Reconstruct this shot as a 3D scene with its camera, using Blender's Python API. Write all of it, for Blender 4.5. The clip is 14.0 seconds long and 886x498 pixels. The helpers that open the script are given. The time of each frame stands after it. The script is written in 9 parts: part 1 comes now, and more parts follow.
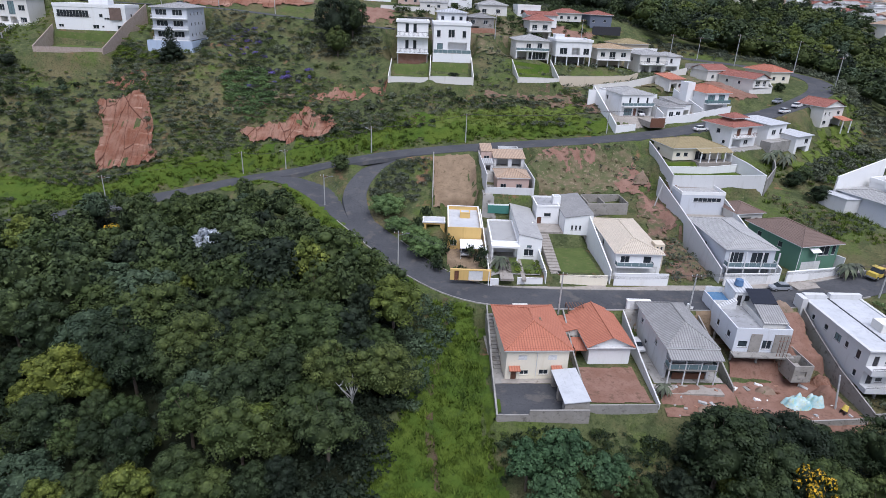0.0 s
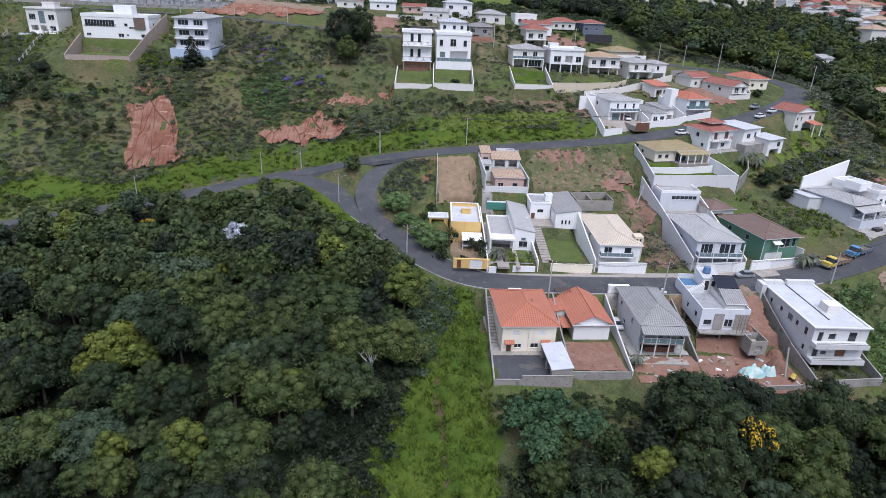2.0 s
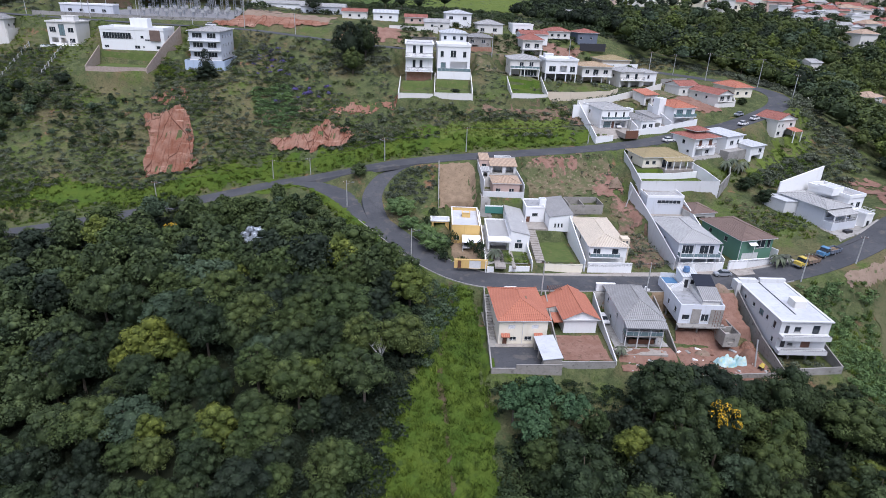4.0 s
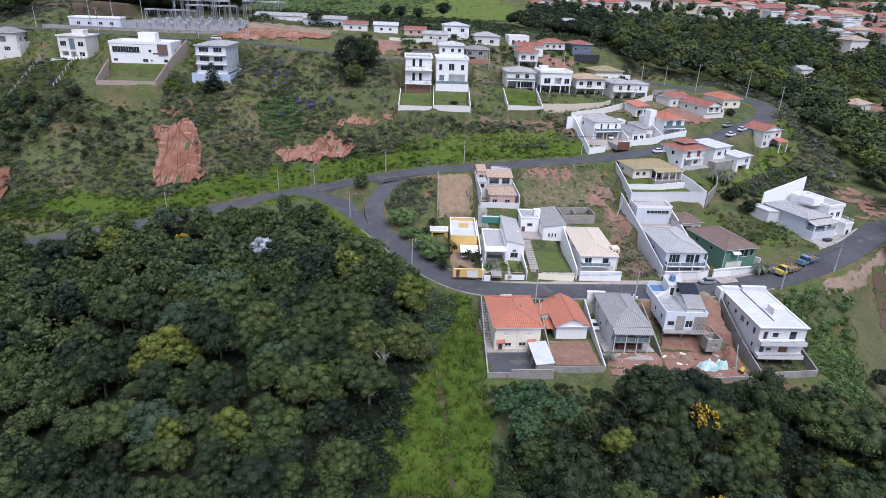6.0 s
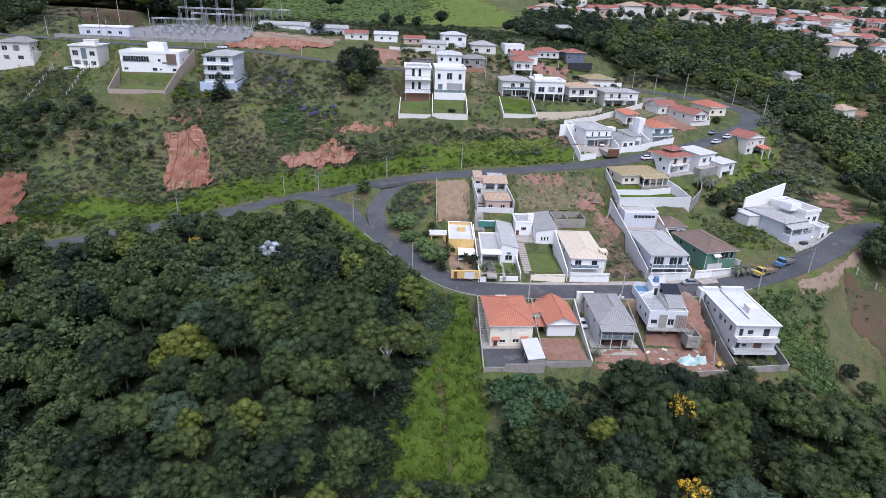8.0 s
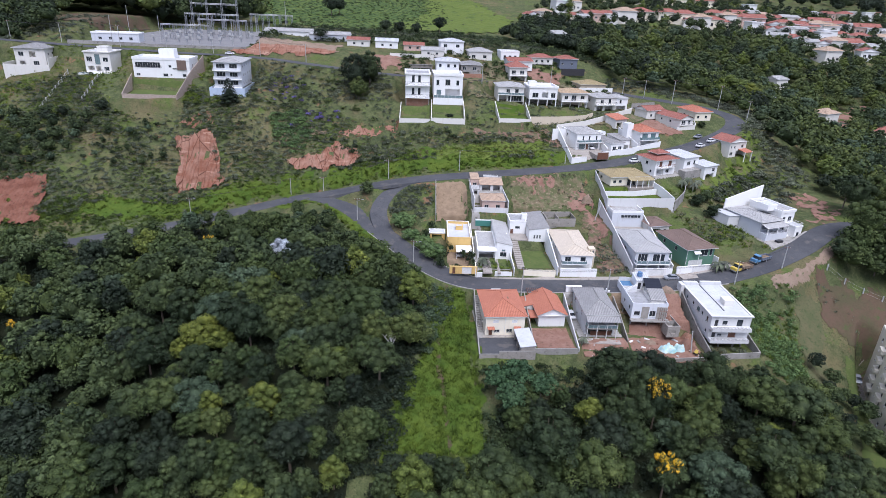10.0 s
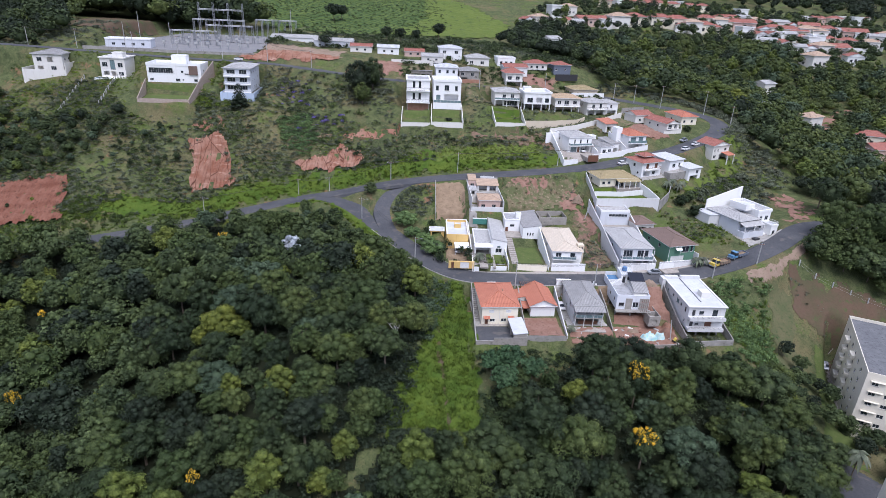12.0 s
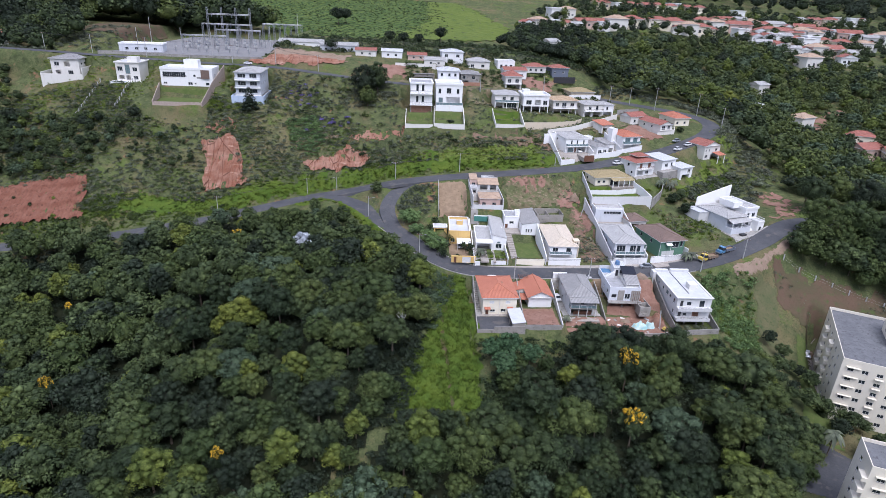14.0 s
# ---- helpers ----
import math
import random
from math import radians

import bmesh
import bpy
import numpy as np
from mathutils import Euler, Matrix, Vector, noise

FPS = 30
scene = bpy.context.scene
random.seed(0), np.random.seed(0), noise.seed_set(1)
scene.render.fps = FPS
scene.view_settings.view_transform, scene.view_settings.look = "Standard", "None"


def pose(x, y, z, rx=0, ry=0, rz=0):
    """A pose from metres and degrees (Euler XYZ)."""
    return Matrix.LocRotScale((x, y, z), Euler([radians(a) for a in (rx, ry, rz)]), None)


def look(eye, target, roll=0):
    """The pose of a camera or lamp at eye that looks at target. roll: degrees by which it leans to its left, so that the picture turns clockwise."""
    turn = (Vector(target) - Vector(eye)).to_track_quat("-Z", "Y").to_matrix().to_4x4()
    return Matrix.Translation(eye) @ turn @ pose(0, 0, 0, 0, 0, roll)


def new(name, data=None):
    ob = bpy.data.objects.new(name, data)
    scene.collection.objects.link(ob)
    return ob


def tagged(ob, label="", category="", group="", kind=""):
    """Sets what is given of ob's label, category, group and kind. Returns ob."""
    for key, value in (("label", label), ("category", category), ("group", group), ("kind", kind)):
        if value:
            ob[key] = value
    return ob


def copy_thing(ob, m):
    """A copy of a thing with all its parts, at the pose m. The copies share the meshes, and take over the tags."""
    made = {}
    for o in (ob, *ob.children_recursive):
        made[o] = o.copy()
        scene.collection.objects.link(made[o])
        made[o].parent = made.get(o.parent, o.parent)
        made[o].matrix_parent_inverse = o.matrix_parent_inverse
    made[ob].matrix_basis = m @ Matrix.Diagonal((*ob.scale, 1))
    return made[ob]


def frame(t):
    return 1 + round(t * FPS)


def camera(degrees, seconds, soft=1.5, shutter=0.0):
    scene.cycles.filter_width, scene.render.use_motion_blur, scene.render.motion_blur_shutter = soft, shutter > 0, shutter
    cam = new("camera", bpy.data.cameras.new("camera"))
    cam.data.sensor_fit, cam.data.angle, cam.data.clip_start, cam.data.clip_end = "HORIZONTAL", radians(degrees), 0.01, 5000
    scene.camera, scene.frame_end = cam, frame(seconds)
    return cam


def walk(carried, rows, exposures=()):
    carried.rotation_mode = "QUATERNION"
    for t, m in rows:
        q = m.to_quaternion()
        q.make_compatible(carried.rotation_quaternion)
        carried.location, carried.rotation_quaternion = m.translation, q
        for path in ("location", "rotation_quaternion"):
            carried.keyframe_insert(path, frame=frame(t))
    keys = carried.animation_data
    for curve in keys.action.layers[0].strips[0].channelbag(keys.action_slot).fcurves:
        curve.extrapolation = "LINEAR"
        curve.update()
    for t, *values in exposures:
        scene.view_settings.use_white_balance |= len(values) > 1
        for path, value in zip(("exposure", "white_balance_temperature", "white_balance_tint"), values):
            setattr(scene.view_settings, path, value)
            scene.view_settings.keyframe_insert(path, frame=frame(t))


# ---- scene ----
cam = camera(73.0, 14.0, 0.7)
# seconds; x, y, z of the eye in metres; turn about x, y, z in degrees
ROWS = [
    (0, 0.06, 0.07, 52.46, 67.058, -2.239, 0.011),
    (0.5, -0.31, -3.69, 53.69, 66.979, -2.275, -0.019),
    (1, -0.58, -7.35, 54.9, 66.912, -2.254, -0.026),
    (1.5, -0.91, -10.95, 55.88, 66.929, -2.291, -0.043),
    (2, -1.26, -14.56, 57.07, 66.869, -2.346, -0.063),
    (2.5, -1.4, -17.88, 58.29, 66.814, -2.301, -0.06),
    (3, -1.55, -20.7, 59.55, 66.775, -2.245, -0.042),
    (5.5, -2.08, -29.42, 66.13, 66.79, -2.118, -0.233),
    (6, -2.13, -31.03, 67.46, 66.797, -2.097, -0.265),
    (6.5, -2.3, -32.88, 68.65, 66.813, -2.118, -0.337),
    (7, -2.35, -34.9, 69.77, 66.817, -2.11, -0.381),
    (7.5, -2.53, -37.22, 70.99, 66.789, -2.146, -0.444),
    (8, -2.66, -39.73, 72.12, 66.783, -2.174, -0.487),
    (10.5, -3.67, -53.98, 77.12, 66.756, -2.378, -0.763),
    (11, -3.86, -57.13, 78.19, 66.739, -2.432, -0.779),
    (11.5, -4.18, -60.39, 79.27, 66.752, -2.493, -0.834),
    (12, -4.41, -63.63, 80.36, 66.745, -2.512, -0.889),
    (12.5, -4.51, -66.86, 81.58, 66.711, -2.526, -0.903),
    (13, -4.78, -70.08, 82.52, 66.72, -2.56, -0.906),
    (13.5, -5.14, -72.5, 83.37, 66.685, -2.515, -0.877),
    (14, -5.36, -74.17, 83.35, 66.709, -2.404, -0.829),
]
walk(cam, [(row[0], pose(*row[1:])) for row in ROWS], [(0.0, 0.32, 5850, 15), (3.0, 0.44, 5820, 16), (14.0, 0.57, 5780, 18)])

# ---- world and sun: a bright overcast day ----
world = bpy.data.worlds.new("overcast_sky")
scene.world = world
world.use_nodes = True
wn = world.node_tree.nodes
sky = wn.new("ShaderNodeTexSky")
sky.sky_type, sky.sun_disc = "NISHITA", False
sky.sun_elevation, sky.sun_rotation = radians(64), radians(165)
sky.air_density, sky.dust_density, sky.ozone_density = 1.0, 4.0, 1.0
veil = wn.new("ShaderNodeMix")  # cloud cover whitens the blue of the sky
veil.data_type = "RGBA"
veil.inputs[0].default_value = 0.8
veil.inputs[7].default_value = (7.2, 7.9, 9.9, 1)
world.node_tree.links.new(sky.outputs[0], veil.inputs[6])
world.node_tree.links.new(veil.outputs[2], wn["Background"].inputs[0])
wn["Background"].inputs[1].default_value = 0.070
sun = new("sun", bpy.data.lights.new("sun", "SUN"))
sun.data.energy, sun.data.angle, sun.data.color = 2.9, radians(45), (1.0, 0.97, 0.93)
sun.matrix_world = look((30, -18, 160), (10, 58, 0))

# ---- lie of the land: heights in metres, z = 0 at the low bend of the road ----
LAND_NEAR = [  # valley with the woods, the lower lots and the meadow
    (-160, -160, -44), (0, -160, -42), (160, -160, -44), (-100, -40, -38), (0, -20, -31), (110, -40, -36),
    (-61, 42, -26), (-106, 82, -23), (-87, 99, -13), (-21, 58, -11), (-43, 87, -8), (2, 40, -16), (2, 66, -7),
    (52, 45, -18), (30, 60, -9.5), (80, 70, -9), (112, 88, -15), (125, 70, -21), (150, 90, -19), (170, 30, -28), (-150, 120, -17), (118, 108, 0)]
LAND_MID = [  # the block between the roads and the slope above them
    (14, 108, 1), (14, 125, 3.5), (45, 128, 4.5), (36, 150, 10), (80, 135, 9), (70, 150, 14), (104, 150, 10.5),
    (90, 172, 20), (112, 185, 21), (127, 162, 9), (-98, 172, 1), (-86, 188, 20), (-30, 185, 17), (10, 185, 22), (30, 188, 23),
    (-150, 160, 1), (-190, 185, 4), (-130, 196, 25), (-82, 201, 28), (-16, 197, 27), (24, 198, 28.5), (60, 196, 27)]
LAND_FAR = [  # the upper street, the hills behind, the wooded side valley and the far village
    (-166, 225, 36), (-120, 222, 37), (-85, 222, 37), (-5, 218, 34), (40, 222, 35), (33, 250, 43), (-66, 262, 50), (-230, 260, 42),
    (-20, 330, 53), (-130, 395, 51), (70, 275, 46), (90, 330, 40), (160, 250, 26), (213, 278, 8), (170, 180, 6), (230, 180, -6), (270, 372, 18), (160, 400, 36),
    (194, 470, 54), (330, 480, 44), (440, 600, 44), (-24, 450, 62), (-90, 420, 58), (-300, 420, 58), (300, 260, 4), (420, 380, 30), (-350, 150, -4)]
ROAD_UPPER = [(-260, 112, -13), (-150, 132, -9), (-96, 147, -3.8), (-75, 156, -1), (-55, 162, 2.6), (-38, 162, 6.2), (-18, 161, 11), (0, 161, 13.7), (20, 161.5, 15.7), (40, 163.5, 17.2), (60, 166, 19.2), (80, 173, 21.4),
              (98, 181, 23.6), (113, 190, 26.2), (125, 201, 28.6), (129, 213, 30.4), (122, 224, 32), (107, 235, 33), (90, 244, 34), (72, 251, 35.5)]
ROAD_LOWER = [(-46, 160.5, 4.4), (-40, 156.2, 5.3), (-31, 148.8, 4.6), (-22.5, 138.5, 3.0), (-15, 129, 1.7), (-8, 119.5, 0.7), (-1, 110.5, 0.2), (8, 103, 0.2), (20, 100.5, 0.6), (40, 100.5, 1.0), (60, 101, 1.6), (78, 104, 2.6), (96, 110, 4.6), (112, 118, 7.6), (126, 128, 10), (138, 133, 10.2), (152, 134, 9.4), (172, 130, 8)]
ROAD_LINK = [(-5, 160.7, 12.98), (-12, 159.2, 11.5), (-17.6, 154.6, 8.9), (-20.5, 146.5, 5.6), (-18.5, 137, 2.9), (-15, 129, 1.7)]
ROAD_TOP = [(-330, 262, 48), (-220, 250, 47.5), (-166, 243, 46.5), (-120, 240, 45.5), (-85, 238, 45), (-60, 234, 43.5), (-30, 229, 41.4), (0, 229, 40.2), (30, 232, 39.4), (55, 242, 37), (72, 251, 35.5)]


def spline(points, step):
    """Points along a smooth line through the given ones, about step metres apart."""
    p = np.array([points[0], *points, points[-1]], float)
    made = []
    for a, b, c, d in zip(p, p[1:], p[2:], p[3:]):
        n = max(2, int(np.linalg.norm(c - b) / step))
        for t in np.arange(n) / n:
            made.append(0.5 * (2 * b + (c - a) * t + (2 * a - 5 * b + 4 * c - d) * t**2 + (3 * b - a - 3 * c + d) * t**3))
    return np.array(made + [p[-1]])


ROADS = [(spline(ROAD_UPPER, 2.0), 3.9), (spline(ROAD_LOWER, 2.0), 3.9), (spline(ROAD_TOP, 2.0), 3.4), (spline(ROAD_LINK, 2.0), 2.9)]
ANCHORS = np.array(LAND_NEAR + LAND_MID + LAND_FAR + ROAD_UPPER[::2] + ROAD_LOWER[1::2] + ROAD_TOP[::2], float)


def kernel(d):
    return d * d * np.log(d + 1e-6)


def bend(anchors):
    """The weights of a thin plate over the anchors, a little relaxed."""
    n = len(anchors)
    xy = anchors[:, :2] / 100
    k = kernel(np.linalg.norm(xy[:, None] - xy[None], axis=2)) + 0.0006 * np.eye(n)
    q = np.c_[np.ones(n), xy]
    full = np.block([[k, q], [q.T, np.zeros((3, 3))]])
    return np.linalg.solve(full, np.r_[anchors[:, 2], 0, 0, 0])


WEIGHTS = bend(ANCHORS)
PADS = []  # (centre x, y, turn in degrees, half width, half depth, height, width of the bank)


def smooth(t):
    t = np.clip(t, 0, 1)
    return t * t * (3 - 2 * t)


def raw_height(x, y):
    x, y = np.atleast_1d(np.asarray(x, float)), np.atleast_1d(np.asarray(y, float))
    d = np.hypot(x - 20, y - 160)
    k = np.minimum(1, 420 / np.maximum(d, 1))  # outside the known ground the plate is held at its rim
    px, py = 20 + (x - 20) * k, 160 + (y - 160) * k
    z = np.full(x.shape, WEIGHTS[-3]) + (WEIGHTS[-2] * px + WEIGHTS[-1] * py) / 100
    for (ax, ay, _), w in zip(ANCHORS, WEIGHTS):
        z += w * kernel(np.hypot(px - ax, py - ay) / 100)
    far = np.clip((d - 420) / 900, 0, 1.5)
    return z + far * np.where(y > 160, 75, 10) + far * 14 * np.sin(x / 240 + 1.2) * np.cos(y / 310)


ALL_ROADS = np.concatenate([np.c_[line, np.full(len(line), half)] for line, half in ROADS])


def height(x, y):
    """The ground's height, with the roads and the lots cut into it, and small lumps elsewhere."""
    x, y = np.atleast_1d(np.asarray(x, float)), np.atleast_1d(np.asarray(y, float))
    z = raw_height(x, y)
    wild, off_road = np.ones(x.shape), np.ones(x.shape)
    for i in range(0, len(x), 4000):
        part_of = slice(i, i + 4000)
        d = np.hypot(x[part_of][:, None] - ALL_ROADS[None, :, 0], y[part_of][:, None] - ALL_ROADS[None, :, 1])
        w = 1 / (d * d + 1.5) ** 3
        level = (w * ALL_ROADS[:, 2]).sum(1) / w.sum(1)
        gap = (d - ALL_ROADS[:, 3]).min(1)
        t = smooth((gap - 0.8) / 7.5)
        z[part_of] = (level - 0.12 * smooth((0.5 - gap) / 0.6)) * (1 - t) + z[part_of] * t
        wild[part_of] *= t
        off_road[part_of] = smooth((gap - 0.4) / 1.6)
    for cx, cy, turn, hw, hd, level, bank in PADS:
        c, s = math.cos(math.radians(turn)), math.sin(math.radians(turn))
        u, v = (x - cx) * c + (y - cy) * s, -(x - cx) * s + (y - cy) * c
        out = np.hypot(np.maximum(np.abs(u) - hw, 0), np.maximum(np.abs(v) - hd, 0))
        t = smooth(out / bank)
        t = 1 - (1 - t) * off_road  # no lot undercuts a road
        z = level * (1 - t) + z * t
        wild *= t
    lumps = 0.10 * (np.sin(x / 1.9 + 1.7 * np.sin(y / 3.2)) + np.cos(y / 1.5 + 1.1 * np.sin(x / 2.4))) + 0.05 * np.sin(x / 0.8 + y) * np.cos(y / 0.7 - x)
    return z + lumps * wild


def ground(x, y):
    return float(height(x, y)[0])

# ---- tools ----
class Geo:
    """Gathers corners and faces of one mesh."""

    def __init__(self):
        self.v, self.f, self.uv = [], [], []

    def face(self, pts, uv=None):
        n = len(self.v)
        self.v.extend(tuple(p) for p in pts)
        self.f.append(tuple(range(n, n + len(pts))))
        self.uv.append(uv or [(p[0], p[1]) for p in pts])

    def box(self, x0, x1, y0, y1, z0, z1):
        p = [(x, y, z) for z in (z0, z1) for y in (y0, y1) for x in (x0, x1)]
        for q in ((0, 2, 3, 1), (4, 5, 7, 6), (0, 1, 5, 4), (2, 6, 7, 3), (0, 4, 6, 2), (1, 3, 7, 5)):
            self.face([p[i] for i in q], [(p[i][0] + p[i][1], p[i][2]) for i in q])
        return self

    def beam(self, a, b, r, sides=4, r2=None):
        """A bar or tapered rod from a to b."""
        a, b = Vector(a), Vector(b)
        d = (b - a).normalized()
        u = d.orthogonal().normalized()
        w = d.cross(u)
        r2 = r if r2 is None else r2
        ring = [[c + (u * math.cos(k * 2 * math.pi / sides + 0.785) + w * math.sin(k * 2 * math.pi / sides + 0.785)) * q for k in range(sides)] for c, q in ((a, r), (b, r2))]
        for k in range(sides):
            j = (k + 1) % sides
            self.face([ring[0][k], ring[0][j], ring[1][j], ring[1][k]])
        self.face(ring[0][::-1])
        self.face(ring[1])
        return self

    def mesh(self, name):
        me = bpy.data.meshes.new(name)
        me.from_pydata(self.v, [], self.f)
        layer = me.uv_layers.new(name="UVMap")
        layer.data.foreach_set("uv", [c for f in self.uv for p in f for c in p])
        me.update()
        return me


def part(name, geo, material, parent=None, label="", at=None):
    """One mesh object, under its thing or part when there is one."""
    me = geo if isinstance(geo, bpy.types.Mesh) else geo.mesh(name)
    if material is not None and not me.materials:
        me.materials.append(material)
    ob = new(name, me)
    if parent is not None:
        ob.parent = parent
    if at is not None:
        ob.matrix_basis = at
    return tagged(ob, label)


def thing(name, m, label, category, group="", kind=""):
    ob = new(name)
    ob.empty_display_size = 0.3
    ob.matrix_basis = m
    return tagged(ob, label, category, group, kind)


def cubes(*boxes):
    g = Geo()
    for b in boxes:
        g.box(*b)
    return g


def inside(x, y, poly):
    """Which of the points lie in the polygon."""
    x, y = np.asarray(x, float), np.asarray(y, float)
    hit = np.zeros(x.shape, bool)
    for (ax, ay), (bx, by) in zip(poly, poly[1:] + poly[:1]):
        if ay != by:
            hit ^= ((ay > y) != (by > y)) & (x < (bx - ax) * (y - ay) / (by - ay) + ax)
    return hit


def rough_edge(x, y, amount, scale):
    return amount * (np.sin(x / scale + 1.7 * np.sin(y / scale * 0.6)) + np.cos(y / scale * 1.3 + 1.1 * np.sin(x / scale * 0.8)))


def grid_mesh(name, xs, ys, z):
    """A sheet over the crossings of xs and ys; z has one row for each y."""
    nx, ny = len(xs), len(ys)
    v = np.stack([np.tile(xs, ny), np.repeat(ys, nx), z.ravel()], 1)
    i = (np.arange(ny - 1)[:, None] * nx + np.arange(nx - 1)[None]).ravel()
    me = bpy.data.meshes.new(name)
    me.from_pydata(v.tolist(), [], np.stack([i, i + 1, i + nx + 1, i + nx], 1).tolist())
    me.polygons.foreach_set("use_smooth", [True] * len(me.polygons))
    me.update()
    return me


def patch(name, poly, material, label, category, lift=0.06, step=0.8, wobble=0.5, bulge=0.0, broken=-9.0, furrow=0.0):
    """A layer of soil, turf or paving that lies over the ground within an outline."""
    step = step * 0.5
    px, py = [p[0] for p in poly], [p[1] for p in poly]
    xs, ys = np.arange(min(px) - 1, max(px) + 1, step), np.arange(min(py) - 1, max(py) + 1, step)
    gx, gy = np.meshgrid(xs, ys)
    sx, sy = gx + rough_edge(gx, gy, wobble, 2.3) + rough_edge(gy, gx, wobble * 0.5, 0.6), gy + rough_edge(gy, gx, wobble, 1.9) + rough_edge(gx, gy, wobble * 0.5, 0.5)
    keep = inside(sx.ravel(), sy.ravel(), poly).reshape(gx.shape)
    keep &= rough_edge(gx, gy, 0.6, 1.9) + rough_edge(gy, gx, 0.5, 0.7) + rough_edge(gx + gy, gy - gx, 0.4, 0.33) > broken
    z = height(gx.ravel(), gy.ravel()).reshape(gx.shape) + lift
    if bulge:
        z = z + bulge * np.abs(rough_edge(gx, gy, 0.5, 1.4) + rough_edge(gy, gx, 0.3, 0.6))
    if furrow:  # gullies down the slope and ledges across it
        u = gx + 0.5 * np.sin(gy / 2.7)
        z = z + furrow * (0.2 - 0.7 * np.abs(np.sin(u / 1.3 + 0.6 * np.sin(u / 0.37))) ** 3 + 0.9 * smooth((np.sin(gy / 1.55 + 0.5 * np.sin(gx / 2.1)) + 0.6) * 2))
    nx = len(xs)
    cell = keep[:-1, :-1] & keep[1:, :-1] & keep[:-1, 1:] & keep[1:, 1:]
    r, c = np.nonzero(cell)
    i = r * nx + c
    me = bpy.data.meshes.new(name)
    used = np.unique(np.concatenate([i, i + 1, i + nx, i + nx + 1])) if len(i) else np.array([], int)
    renum = np.full(gx.size, -1)
    renum[used] = np.arange(len(used))
    v = np.stack([gx.ravel(), gy.ravel(), z.ravel()], 1)[used]
    me.from_pydata(v.tolist(), [], np.stack([renum[i], renum[i + 1], renum[i + nx + 1], renum[i + nx]], 1).tolist())
    me.polygons.foreach_set("use_smooth", [True] * len(me.polygons))
    ob = part(name, me, material)
    return tagged(ob, label, category, kind="structure")

# ---- materials ----
def nodes_of(name):
    m = bpy.data.materials.new(name)
    m.use_nodes = True
    t = m.node_tree
    return m, t.nodes, t.links, t.nodes["Principled BSDF"]


def noise_node(n, l, coord, scale, detail=4, rough=0.6):
    t = n.new("ShaderNodeTexNoise")
    t.inputs["Scale"].default_value, t.inputs["Detail"].default_value, t.inputs["Roughness"].default_value = scale, detail, rough
    l.new(coord, t.inputs["Vector"])
    return t.outputs["Fac"]


def ramp(n, l, fac, lo, hi):
    r = n.new("ShaderNodeMapRange")
    r.inputs["From Min"].default_value, r.inputs["From Max"].default_value = lo, hi
    l.new(fac, r.inputs["Value"])
    return r.outputs["Result"]


def mix(n, l, fac, a, b):
    m = n.new("ShaderNodeMix")
    m.data_type = "RGBA"
    if isinstance(fac, float):
        m.inputs[0].default_value = fac
    else:
        l.new(fac, m.inputs[0])
    for socket, v in ((m.inputs[6], a), (m.inputs[7], b)):
        if isinstance(v, tuple):
            socket.default_value = (*v, 1)
        else:
            l.new(v, socket)
    return m.outputs[2]


def bump(n, l, p, heightmap, strength, distance):
    b = n.new("ShaderNodeBump")
    b.inputs["Strength"].default_value, b.inputs["Distance"].default_value = strength, distance
    l.new(heightmap, b.inputs["Height"])
    l.new(b.outputs["Normal"], p.inputs["Normal"])


def surface(name, a, b, big=0.25, fine=3.0, rough=0.85, relief=0.3, depth=0.03, third=None, lo=0.35, hi=0.65, metal=0.0):
    """A worn surface: two colours in large stains and fine grain, and a third in small spots."""
    m, n, l, p = nodes_of(name)
    co = n.new("ShaderNodeNewGeometry").outputs["Position"]
    f1, f2 = noise_node(n, l, co, big, 5), noise_node(n, l, co, fine, 6, 0.7)
    col = mix(n, l, ramp(n, l, f1, lo, hi), a, b)
    dark = tuple(c * 0.62 for c in a)
    col = mix(n, l, ramp(n, l, f2, 0.5, 0.85), col, dark)
    if third:
        col = mix(n, l, ramp(n, l, noise_node(n, l, co, big * 2.7, 6, 0.65), 0.56, 0.66), col, third)
    l.new(col, p.inputs["Base Color"])
    p.inputs["Roughness"].default_value, p.inputs["Metallic"].default_value = rough, metal
    p.inputs["Specular IOR Level"].default_value = 0.15
    bump(n, l, p, f2, relief, depth)
    return m


def plaster(name, c, dirt=0.5):
    """Painted render with rain streaks and grime."""
    m, n, l, p = nodes_of(name)
    co = n.new("ShaderNodeNewGeometry").outputs["Position"]
    s = n.new("ShaderNodeVectorMath")
    s.operation = "MULTIPLY"
    s.inputs[1].default_value = (0.9, 0.9, 0.14)
    l.new(co, s.inputs[0])
    streak = noise_node(n, l, s.outputs[0], 1.0, 6, 0.65)
    fine = noise_node(n, l, co, 5.0, 4)
    col = mix(n, l, ramp(n, l, streak, 0.55, 0.85), c, tuple(v * (1 - 0.5 * dirt) * k for v, k in zip(c, (1, 0.96, 0.9))))
    col = mix(n, l, ramp(n, l, fine, 0.55, 0.9), col, tuple(v * 0.8 for v in c))
    l.new(col, p.inputs["Base Color"])
    p.inputs["Roughness"].default_value = 0.8
    bump(n, l, p, fine, 0.12, 0.01)
    return m


